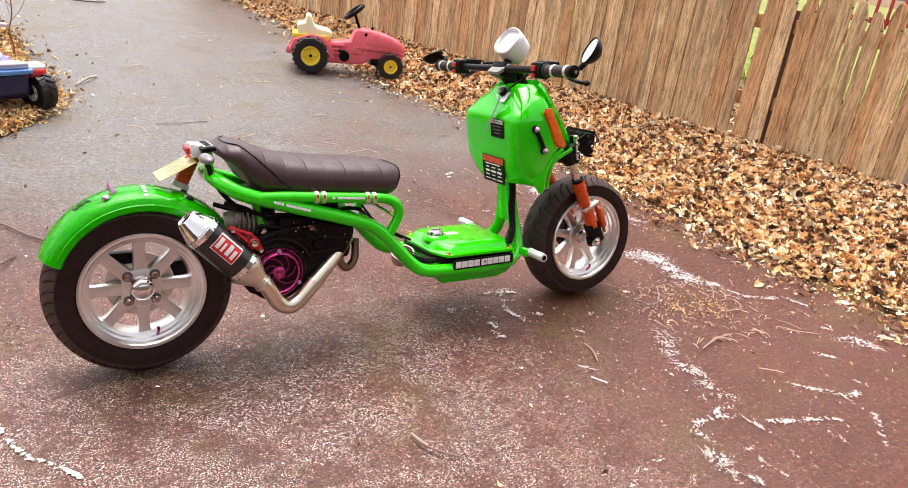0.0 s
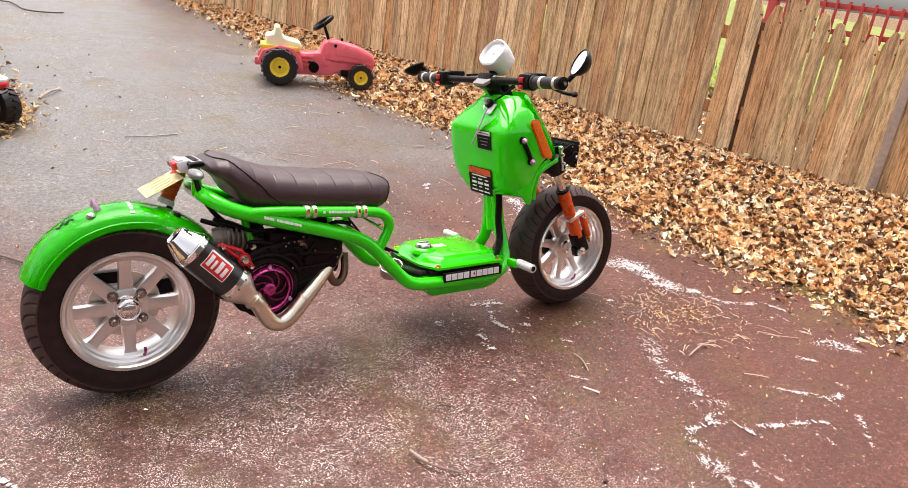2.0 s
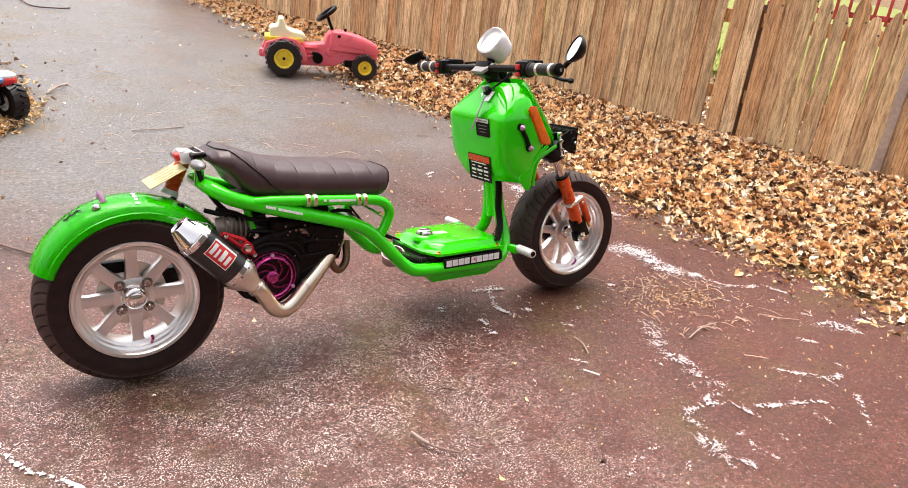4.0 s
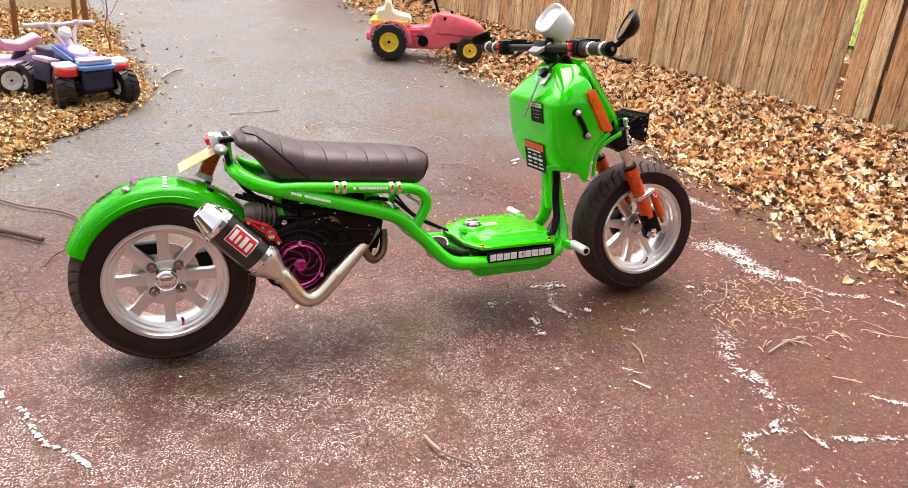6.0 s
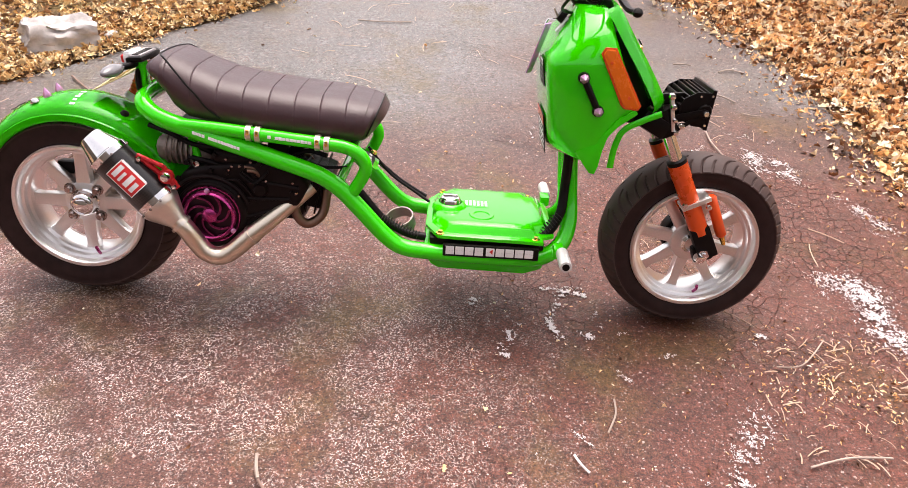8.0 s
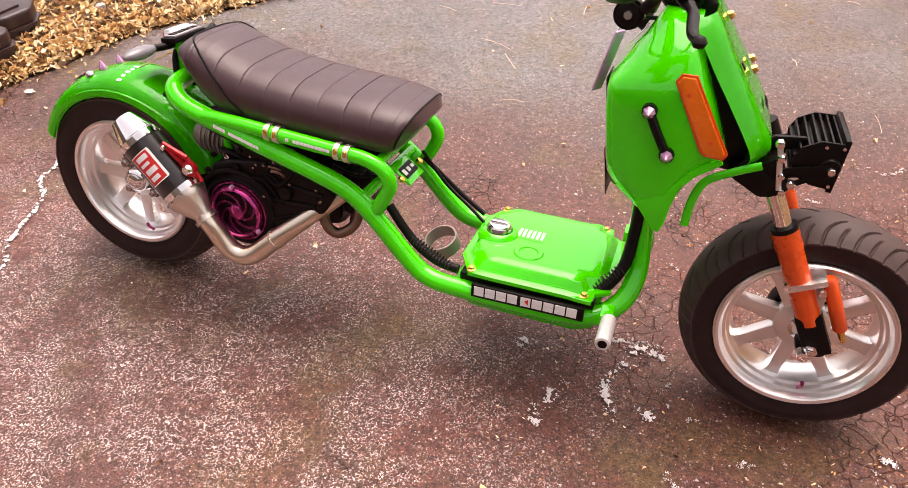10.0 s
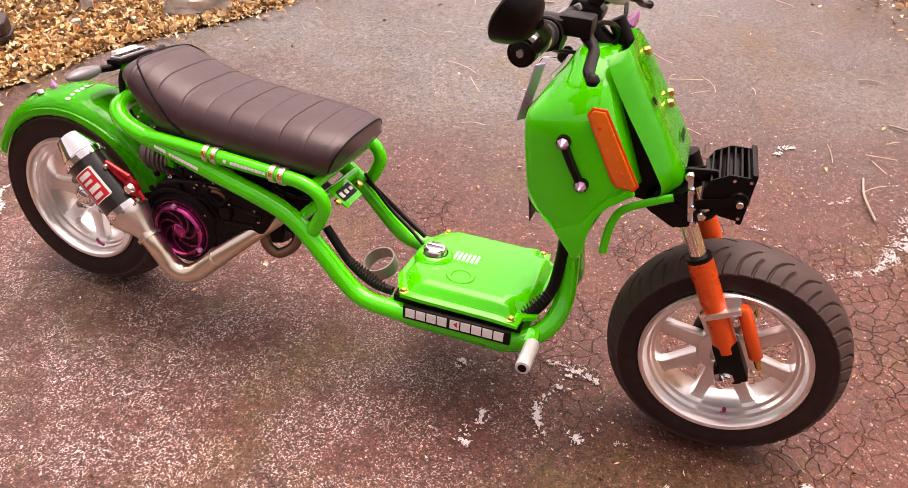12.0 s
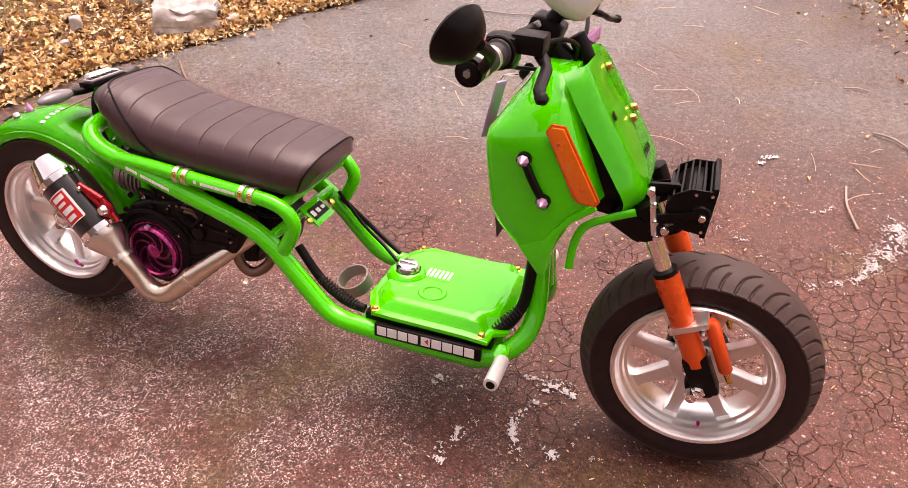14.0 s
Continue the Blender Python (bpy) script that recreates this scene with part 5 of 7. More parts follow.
for k in range(6):
    part("tag_bar", block((0, -0.0115, -0.045 + 0.012 * k), (0.0025, 0.0006, 0.008), 0, tag_m), LILAC, lock)
part("key_ring", tube([(1.135, -0.035, 0.765), (1.115, -0.05, 0.765), (1.108, -0.055, 0.752)], 0.002, 6), CHROME, lock)


# -- front panel --
def front_panel():
    rows = []
    cl = [(1.262, 0.812, 0.112), (1.276, 0.795, 0.128), (1.310, 0.745, 0.138), (1.350, 0.690, 0.143), (1.385, 0.638, 0.142), (1.397, 0.615, 0.138), (1.396, 0.600, 0.134), (1.385, 0.586, 0.132)]
    cl2 = curve_pts([Vector(c) for c in cl], 3)
    for x, z, hw in cl2:
        row = []
        for k in range(17):
            u = -1 + k / 8
            a = abs(u)
            back = 0.004 * a * a + (0.030 * ((a - 0.72) / 0.28) ** 1.3 if a > 0.72 else 0)
            row.append((x - back, u * hw, z - back * 0.35))
        rows.append(row)
    return thicken(skin(rows, caps=False, closed=False), 0.005)


fp = part("front_panel", front_panel(), GREEN, scooter, "green front panel with gold bolts")
for s in (-1, 1):
    part("panel_tail", sweep(bmesh.new(), curve_pts([(1.386, s * 0.128, 0.588), (1.345, s * 0.132, 0.570), (1.305, s * 0.134, 0.545), (1.291, s * 0.134, 0.505), (1.288, s * 0.134, 0.455)], 5), 0.0075, 8, True, 0.45, (0, 1, 0)), GREEN, fp)
for y, z, x in ((0.020, 0.787, 1.283), (0.050, 0.712, 1.337), (0.005, 0.706, 1.342)):
    bm = lathe([(0, 0.010), (0.005, 0.009), (0.007, 0.006), (0.0085, 0.0)], 6, pose(x, y, z, 0, 55, 0))
    part("gold_bolt", bm, GOLD, fp)
for k in range(4):
    part("panel_mark", block((0, 0, 0), (0.012, 0.006 + 0.004 * (k % 2), 0.001), 0, pose(1.378, -0.02 + 0.016 * k, 0.655, 0, 55, 0)), BLACK, fp)
part("panel_slot", block((0, 0, 0), (0.014, 0.012, 0.002), 0.0, pose(1.320, -0.085, 0.735, 0, 55, 0)), BLACK, fp)
part("shield_inside", block((0, 0, 0), (0.07, 0.22, 0.20), 0.02, pose(1.290, 0, 0.665, 0, -32, 0)), BLACK, scooter)
for s in (-1, 1):
    part("top_spike", lathe([(0, 0.036), (0.011, 0.016), (0.009, 0.012), (0.005, 0.009), (0.005, -0.01)], 6, pose(1.240, 0.045 + s * 0.018, 0.815, 0, 25, 0)), LILAC, fp, "lilac metal spike")

# -- fork --


def fork_pt(z, y):
    return Vector((1.408 + (0.556 - z) * 0.525, y, z))


YF = 0.092
fork = part("fork_crown", block((0, 0, 0), (0.075, 0.250, 0.045), 0.014, pose(1.378, 0, 0.560, 0, 27.7, 0)), BLACK, scooter, "black fork crown")
part("steering_stem", rod(bmesh.new(), fork_pt(0.56, 0) - Vector((0.01, 0, 0)), fork_pt(0.84, 0) - Vector((0.035, 0, 0)), 0.016), BLACK, fork)
part("crown_arm", block((0, 0, 0), (0.15, 0.15, 0.04), 0.012, pose(1.31, 0, 0.568, 0, 6, 0)), BLACK, fork)
for s in (-1, 1):
    y = s * YF
    leg = part("fork_leg", rod(bmesh.new(), fork_pt(0.466, y), fork_pt(0.290, y), 0.0225, 22), ORANGE, scooter, "orange fork leg with chrome tube")
    part("stanchion", rod(bmesh.new(), fork_pt(0.585, y), fork_pt(0.47, y), 0.0155, 20), CHROME, leg)
    part("clamp_cup", rod(bmesh.new(), fork_pt(0.590, y), fork_pt(0.535, y), 0.027, 20), BLACK, leg)
    part("seal", rod(bmesh.new(), fork_pt(0.472, y), fork_pt(0.463, y), 0.0235, 20), BLACK, leg)
    part("leg_band", rod(bmesh.new(), fork_pt(0.464, y), fork_pt(0.430, y), 0.0240, 22), ORANGE, leg)
    foot = part("fork_foot", block((0, 0, 0), (0.048, 0.040, 0.085), 0.006, Matrix.Translation(fork_pt(0.268, y)) @ Matrix.Rotation(radians(-27.7), 4, "Y")), BLACK, leg, "black fork foot")
    part("axle_lug", block((0, 0, 0), (0.050, 0.030, 0.040), 0.008, pose(1.562, y, 0.238, 0, -20, 0)), BLACK, leg)
    mm = Matrix.Translation((1.560, s * (YF + 0.014), 0.238)) @ (YAX if s < 0 else YAX.inverted())
    part("axle_nut", lathe([(0, 0.018), (0.009, 0.017), (0.010, 0.010), (0.015, 0.010), (0.015, 0)], 6, mm), CHROME, leg)
    bandc = part("leg_clamp", block((0, 0, 0), (0.072, 0.051, 0.012), 0.003, Matrix.Translation(fork_pt(0.372, y) + Vector((0.012, 0, 0))) @ Matrix.Rotation(radians(-27.7), 4, "Y")), ALU, leg, "aluminium clamp on the fork leg")
    for dx in (-0.018, 0.040):
        p = fork_pt(0.372, y) + Vector((dx, s * 0.027, -0.003))
        part("clamp_bolt", lathe([(0, 0.008), (0.006, 0.007), (0.007, 0)], 12, Matrix.Translation(p) @ (YAX if s < 0 else YAX.inverted())), CHROME, bandc)
    ra, rb = fork_pt(0.372, s * (YF + 0.002)) + Vector((0.050, 0, 0.012)), fork_pt(0.290, s * (YF + 0.002)) + Vector((0.052, 0, 0))
    res = part("reservoir", sweep(bmesh.new(), [ra + (ra - rb) * 0.06, ra, rb, rb + (rb - ra) * 0.05], [0.009, 0.0130, 0.0130, 0.009], 18), ORANGE, leg, "orange gas reservoir with gold valve")
    part("reservoir_valve", rod(bmesh.new(), rb, rb + (rb - ra) * 0.28, 0.0075, 10, 0.005), GOLD, res)
    part("foot_bolt", lathe([(0, 0.020), (0.010, 0.018), (0.011, 0.006), (0.013, 0)], 14, Matrix.Translation(fork_pt(0.236, s * (YF + 0.02)) + Vector((-0.026, 0, -0.004))) @ (YAX if s < 0 else YAX.inverted())), CHROME, leg)

# -- front lamp --
LAMP_Y0, LAMP_Y1 = -0.098, 0.048
LAMP_TOP = [(1.430, 0.598), (1.440, 0.620), (1.466, 0.636), (1.510, 0.637)]


def lamp_outline(g):
    """End view of the lamp, drawn in by g."""
    return [(1.503 - g, 0.637 - g), (1.467, 0.636 - g), (1.441 + g * 0.7, 0.621 - g * 0.7), (1.431 + g, 0.600), (1.436 + g, 0.572 + g * 0.5), (1.468, 0.558 + g), (1.500 - g, 0.555 + g)]


lamp = part("front_lamp", prism(lamp_outline(0.012), LAMP_Y1 - LAMP_Y0 - 0.004, 0.003, side_at(LAMP_Y1 - 0.002)), BLACK, scooter, "black finned LED front lamp")
part("lamp_face", block((0.0, 0, 0), (0.010, LAMP_Y1 - LAMP_Y0 + 0.006, 0.094), 0.003, pose(1.503, (LAMP_Y0 + LAMP_Y1) / 2, 0.597, 0, 3.5, 0)), BLACK, lamp)
part("lamp_lens", block((0.0, 0, 0), (0.004, LAMP_Y1 - LAMP_Y0 - 0.020, 0.072), 0.001, pose(1.508, (LAMP_Y0 + LAMP_Y1) / 2, 0.597, 0, 3.5, 0)), GLASSY, lamp)
for k in range(6):
    x = 1.440 + 0.0115 * k
    zt = lerp_table(LAMP_TOP, x) - 0.001
    part("lamp_fin", block((x, (LAMP_Y0 + LAMP_Y1) / 2, zt - 0.012), (0.0036, LAMP_Y1 - LAMP_Y0 - 0.004, 0.024), 0.0008), BLACK, lamp)
for k in range(3):
    part("lamp_fin", block((1.440, (LAMP_Y0 + LAMP_Y1) / 2, 0.576 + 0.014 * k), (0.018, LAMP_Y1 - LAMP_Y0 - 0.004, 0.0036), 0.0008), BLACK, lamp)
for s, ye in ((-1, LAMP_Y0), (1, LAMP_Y1)):
    side_m = YAX if s < 0 else YAX.inverted()
    part("lamp_end", prism(lamp_outline(0.0), 0.004, 0.001, side_at(ye + (0.002 if s < 0 else 0.002))), BLACK, lamp)
    part("lamp_boss", lathe([(0.0, 0.004), (0.014, 0.004), (0.017, 0.0), (0.017, -0.004)], 24, Matrix.Translation((1.491, ye + s * 0.003, 0.594)) @ side_m), BLACK, lamp)
    arm = part("lamp_arm", prism([(1.392, 0.574), (1.398, 0.558), (1.488, 0.580), (1.499, 0.588), (1.499, 0.597), (1.488, 0.600)], 0.005, 0.0015, side_at(ye + (-0.004 if s < 0 else 0.010))), BLACK, lamp, "black lamp bracket arm")
    part("arm_strut", prism([(1.410, 0.540), (1.418, 0.532), (1.484, 0.579), (1.478, 0.586)], 0.005, 0.0015, side_at(ye + (-0.004 if s < 0 else 0.010))), BLACK, arm)
    part("arm_screw", lathe([(0, 0.004), (0.0055, 0.004), (0.0075, 0), (0.0075, -0.004)], 18, Matrix.Translation((1.493, ye + s * 0.011, 0.590)) @ side_m), CHROME, arm)
    for x, z in ((1.476, 0.628), (1.502, 0.630), (1.497, 0.562)):
        part("lamp_screw", lathe([(0, 0.002), (0.003, 0.002), (0.003, -0.001)], 8, Matrix.Translation((x, ye + s * 0.003, z)) @ side_m), CHROME, lamp)
hinge = part("lamp_hinge", block((0, 0, 0), (0.009, 0.012, 0.088), 0.002, pose(1.413, -0.116, 0.590, 0, -12, 0)), ALU, lamp, "small chrome hinge bracket")
for k, (x, z, r) in enumerate(((1.404, 0.628, 0.008), (1.412, 0.604, 0.007), (1.420, 0.574, 0.006), (1.427, 0.546, 0.007), (1.438, 0.562, 0.008))):
    part("hinge_bolt", lathe([(0, 0.010), (r * 0.8, 0.009), (r, 0.004), (r, 0)], 10, Matrix.Translation((x, -0.120, z)) @ YAX), CHROME, hinge)
part("lamp_stay", prism([(1.372, 0.600), (1.380, 0.588), (1.440, 0.606), (1.456, 0.622), (1.446, 0.628), (1.400, 0.622)], 0.010, 0.003, side_at(-0.060)), BLACK, lamp)

# -- handlebar --
BR, BL = Vector((1.152, -0.385, 0.858)), Vector((1.156, 0.425, 0.832))


def bar(t):
    return BR + (BL - BR) * t


handlebar = part("handlebar", rod(bmesh.new(), BR, BL, 0.0115, 16), BLACK, scooter, "straight black handlebar")
part("bar_clamp", block((0, 0, 0), (0.060, 0.075, 0.050), 0.010, pose(1.168, 0.005, 0.838, 0, 20, 0)), BLACK, handlebar)
part("bar_riser", tube([(1.215, 0.0, 0.79), (1.19, 0.0, 0.81), (1.168, 0.0, 0.838)], 0.022, 12), BLACK, handlebar)
part("clamp_cap", prism([(-0.030, -0.030), (0.022, -0.044), (0.022, 0.044), (-0.030, 0.030)], 0.012, 0.003, pose(1.150, 0.000, 0.842, 0, -34, 0)), GREYINK, handlebar, "grey clamp cap")
for s, e in ((0, 1), (1, -1)):
    dirv = (BL - BR).normalized() * e
    a = bar(s)
    mq = dirv.to_track_quat("Z", "X").to_matrix().to_4x4()
    gp = part("grip", lathe([(0, 0.012), (0.019, 0.012), (0.0195, 0.020), (0.0175, 0.024), (0.0175, 0.050), (0.019, 0.060), (0.0175, 0.075), (0.0185, 0.095), (0.018, 0.128), (0.0215, 0.130), (0.0215, 0.136), (0.012, 0.138)], 24, Matrix.Translation(a) @ mq), GRIP, handlebar, "black rubber grip with grey bands")
    part("bar_end", lathe([(0, -0.004), (0.005, -0.004), (0.006, -0.002), (0.0145, 0.0), (0.016, 0.005), (0.016, 0.014)], 24, Matrix.Translation(a) @ mq), BLACK, gp)
    part("bar_end_screw", lathe([(0, -0.006), (0.0055, -0.006), (0.0055, -0.002)], 6, Matrix.Translation(a) @ mq), CHROME, gp)
    for h in (0.026, 0.088):
        part("grip_band", lathe([(0.0180, h), (0.0192, h + 0.001), (0.0192, h + 0.011), (0.0180, h + 0.012)], 24, Matrix.Translation(a) @ mq, closed=True), STEEL, gp)
    c = a + dirv * 0.165
    pod = part("switch_pod", block((0, 0, 0), (0.052, 0.052, 0.052), 0.015, Matrix.Translation(c) @ mq), BLACK, handlebar, "black switch pod with red buttons")
    part("red_button", block((0, 0, 0), (0.012, 0.016, 0.016), 0.003, Matrix.Translation(c + Vector((-0.028, 0, 0.006)))), REDST, pod)
    part("red_button", block((0, 0, 0), (0.010, 0.014, 0.012), 0.003, Matrix.Translation(c + Vector((-0.028, 0, -0.016)))), REDST, pod)
    part("throttle_sleeve", lathe([(0.024, 0.138), (0.026, 0.140), (0.026, 0.150), (0.022, 0.152)], 24, Matrix.Translation(a) @ mq), BLACK, pod)
    mc = part("brake_master", block((0, 0, 0), (0.052, 0.050, 0.030), 0.006, Matrix.Translation(c + Vector((0.038, 0, 0.014)) + dirv * 0.012)), BLACK, handlebar, "black brake fluid box")
    l0 = c + Vector((0.055, 0, -0.002)) + dirv * 0.01
    lever = part("brake_lever", sweep(bmesh.new(), curve_pts([l0, l0 + Vector((0.018, 0, -0.010)) - dirv * 0.03, l0 + Vector((0.022, 0, -0.020)) - dirv * 0.065, l0 + Vector((0.026, 0, -0.028)) - dirv * 0.10, l0 + Vector((0.036, 0, -0.030)) - dirv * 0.125], 5), [0.011] * 4 + [0.0088] * 14 + [0.0088, 0.0092, 0.0095], 10, True, 0.7), BLACK, handlebar, "black brake lever with ball end")
    tipp = l0 + Vector((0.036, 0, -0.030)) - dirv * 0.126
    part("lever_ball", lathe([(0, 0.0095), (0.0068, 0.0068), (0.0108, 0.0), (0.0072, -0.0072), (0, -0.0095)], 16, Matrix.Translation(tipp)), BLACK, lever)
    # mirror on the bar end
    mp0 = a + dirv * 0.004
    mcen = a + Vector((0.004, 0, 0.058 if s == 0 else 0.034)) - dirv * (0.058 if s == 0 else 0.062)
    part("mirror_clamp", lathe([(0.0155, -0.001), (0.0195, -0.001), (0.0195, 0.011), (0.0155, 0.011)], 20, Matrix.Translation(mp0) @ mq, closed=True), BLACK, handlebar)
    face = Vector((0.88, -0.35, -0.46)) if s == 0 else Vector((0.30, -0.35, -0.88))
    mm = Matrix.Translation(mcen) @ face.to_track_quat("Z", "Y").to_matrix().to_4x4()
    mir = part("mirror", lathe([(0.0, 0.028), (0.016, 0.026), (0.032, 0.014), (0.040, 0.002), (0.0425, -0.004), (0.040, -0.008), (0.036, -0.004), (0, -0.004)], 32, mm), BLACK, handlebar, "round black bar-end mirror")
    part("mirror_glass", lathe([(0, -0.0055), (0.0365, -0.0055), (0.0365, -0.0045)], 32, mm), MIRROR, mir)
    part("mirror_arm", tube([mp0 + Vector((0.018, 0, 0.008)), mp0 + Vector((0.032, 0, 0.030)) - dirv * 0.015, mcen + Vector((0.026, 0, -0.006))], 0.008, 10), BLACK, mir)
for k, (ya, yb) in enumerate(((-0.17, -0.03), (0.17, 0.03))):
    part("control_cable", tube([(1.19, ya, 0.855), (1.222, ya * 0.6, 0.852 + 0.006 * k), (1.235, yb, 0.825), (1.225, yb * 0.5, 0.78)], 0.004, 8), BLACK, handlebar)
part("control_cable", tube([(1.15, -0.16, 0.835), (1.135, -0.11, 0.800), (1.15, -0.06, 0.785), (1.18, -0.03, 0.780)], 0.0035, 8), BLACK, handlebar)

# white cloth-wrapped round gauge above the bar
GM = pose(1.200, 0.012, 0.922, 8, -55, 0)


def cloth_cup():
    rings = []
    for z, r in ((-0.060, 0.014), (-0.056, 0.032), (-0.044, 0.043), (-0.022, 0.0495), (0.004, 0.0515), (0.018, 0.0520), (0.027, 0.0510), (0.030, 0.0475), (0.026, 0.0445), (0.017, 0.0425), (0.019, 0.036), (0.022, 0.001)):
        ring = []
        for k in range(40):
            a = 2 * math.pi * k / 40
            w = 0.0016 * math.sin(9 * z * 60 + 2 * a) + 0.0018 * noise.noise((math.cos(a) * 2, math.sin(a) * 2, z * 60))
            ring.append(GM @ Vector(((r + (w if r > 0.02 else 0)) * math.cos(a), (r + (w if r > 0.02 else 0)) * math.sin(a), z + 0.002 * math.sin(3 * a))))
        rings.append(ring)
    return skin(rings)


cup = part("wrapped_gauge", cloth_cup(), CLOTH, scooter, "round gauge wrapped in white cloth")
part("gauge_post", rod(bmesh.new(), (1.172, 0.004, 0.850), (1.196, 0.012, 0.885), 0.014), BLACK, cup)

# ---- picket fence ----
fence = empty_thing("fence", Matrix(), "old weathered wooden board fence behind banked leaves", "fence")
FDIR = Vector((-0.27, 1, 0)).normalized()
FANG = math.degrees(math.atan2(FDIR.y, FDIR.x))
random.seed(11)


def board_mesh(w, h, seed):
    random.seed(seed)
    t = 0.018
    tip = 0.085 + random.uniform(-0.02, 0.02)
    off = random.uniform(-0.01, 0.01)
    o = [(-w / 2, 0), (w / 2, 0), (w / 2 + random.uniform(-0.004, 0.004), h - tip), (w * 0.22 + off, h - 0.012), (off, h), (-w * 0.22 + off, h - 0.012), (-w / 2 + random.uniform(-0.004, 0.004), h - tip)]
    bm = prism(o, t, 0.0, Matrix(((1, 0, 0, 0), (0, 0, -1, t / 2), (0, 1, 0, 0), (0, 0, 0, 1))))
    return bm


def board_data(i):
    bm = board_mesh(0.072 + 0.008 * (i % 4), 1.22 + 0.02 * (i % 3), 100 + i)
    me = bpy.data.meshes.new("board")
    bm.to_mesh(me)
    bm.free()
    me.materials.append(FENCE)
    return me


BOARDS = [board_data(i) for i in range(8)]
random.seed(21)
wide = [0.875, 1.095]
s = -3.4
while s < 9.0:
    i = random.randrange(8)
    w = 0.072 + 0.008 * (i % 4)
    y = (s + w / 2) * FDIR.y
    x = fence_x(y)
    gap = random.choice((0.001, 0.002, 0.002, 0.004, 0.006) if y > 1.0 else (0.003, 0.004, 0.006, 0.008))
    if wide and y > wide[0]:
        gap = 0.034
        wide.pop(0)
    o = new("board", BOARDS[i])
    o.parent = fence
    zb = ground_z(x, y) - 0.10 - (0.185 if y < 0.68 else 0.10 if y < 1.05 else 0.0)
    o.matrix_basis = pose(x + random.uniform(-0.008, 0.008), y, zb + random.uniform(-0.05, 0.04), random.uniform(-0.8, 0.8), random.uniform(-0.45, 0.45), FANG)
    s += w + gap
for h in (0.28, 0.76):
    a, b = Vector((fence_x(-3.2), -3.2, 0)), Vector((fence_x(8.6), 8.6, 0))
    n = 8
    for k in range(n):
        p, q = a + (b - a) * k / n, a + (b - a) * (k + 1) / n
        p.z, q.z = ground_z(p.x, p.y) + h, ground_z(q.x, q.y) + h
        mid = (p + q) / 2 + Vector((0.055, 0.015, 0))
        d = (q - p)
        bm = block((0, 0, 0), (d.length - 0.01, 0.035, 0.085), 0.004, Matrix.Translation(mid) @ d.to_track_quat("X", "Z").to_matrix().to_4x4())
        part("rail", bm, FENCE, fence)
for y in (-2.2, 0.0, 3.2, 5.4, 7.6):
    x = fence_x(y) + 0.12
    part("post", block((x, y + 0.03, ground_z(x, y) + 0.36), (0.09, 0.09, 0.92), 0.006), FENCE, fence)
# plain dark brown post set behind the wide gap
part("post", block((fence_x(0.99) + 0.075, 1.035, 0.60), (0.08, 0.11, 0.96), 0.006), DARKPOST, fence, "dark brown post in a gap between boards")
part("end_board", block((0, 0, 0), (0.05, 0.022, 1.02), 0.003, pose(4.055, 0.105, 0.60, 0, 0, FANG)), TWIG, fence, "dark narrow board at a joint")


# ---- lawn and red railing behind the fence ----
def lawn():
    """Yellow-green grass sheet with blades along its near side."""
    rng = random.Random(17)
    V, Fc = [], []
    ys = [-14 + 1.0 * i for i in range(45)]
    for y in ys:
        for d in (3.0, 4.0, 6.0, 10.0, 18.0, 30.0):
            x = fence_x(min(y, 11)) + d
            V.append((x, y, (ground_z(x, y) if x < 7.5 and y < 12 else rise(y) + 0.16) + 0.035))
    for j in range(len(ys) - 1):
        for i in range(5):
            a = j * 6 + i
            Fc.append((a, a + 1, a + 7, a + 6))
    for _ in range(9000):
        y = rng.uniform(-2, 7)
        x = fence_x(y) + 2.7 + abs(rng.gauss(0, 1.4))
        z = ground_z(x, y) if x < 7.5 else rise(y) + 0.16
        a, h, w = rng.uniform(0, 6.28), rng.uniform(0.04, 0.11), 0.006
        b = len(V)
        V += [(x - w * math.cos(a), y - w * math.sin(a), z), (x + w * math.cos(a), y + w * math.sin(a), z), (x + rng.gauss(0, 0.03), y + rng.gauss(0, 0.03), z + h)]
        Fc.append((b, b + 1, b + 2))
    me = bpy.data.meshes.new("grass")
    me.from_pydata(V, [], Fc)
    me.materials.append(GRASS)
    tagged(new("grass", me), "bright yellow-green lawn seen through fence gaps", "grass", kind="stuff")


lawn()
railing = empty_thing("railing", Matrix(), "red-painted wooden slatted railing beyond the board fence", "railing")
for z in (1.02, 1.25):
    a, b = Vector((7.11 + 0.27 * 0.6, -0.6, z)), Vector((7.11 - 0.27 * 2.7, 2.7, z))
    d = b - a
    part("rail", block((0, 0, 0), (d.length, 0.04, 0.05), 0.004, Matrix.Translation((a + b) / 2) @ d.to_track_quat("X", "Z").to_matrix().to_4x4()), REDWOOD, railing)
for k in range(30):
    y = -0.5 + 0.107 * k
    part("slat", block((0, 0, 0), (0.020, 0.026, 0.34), 0.003, pose(7.075 - 0.27 * y, y, 1.13, 0, 0, 15)), REDWOOD, railing)
for y in (-0.55, 1.05, 2.65):
    x = 7.13 - 0.27 * y
    g = ground_z(x, y) if x < 7.5 else rise(y) + 0.16
    part("post", block((x, y, g + 0.48), (0.08, 0.08, 1.06), 0.005), REDWOOD, railing)

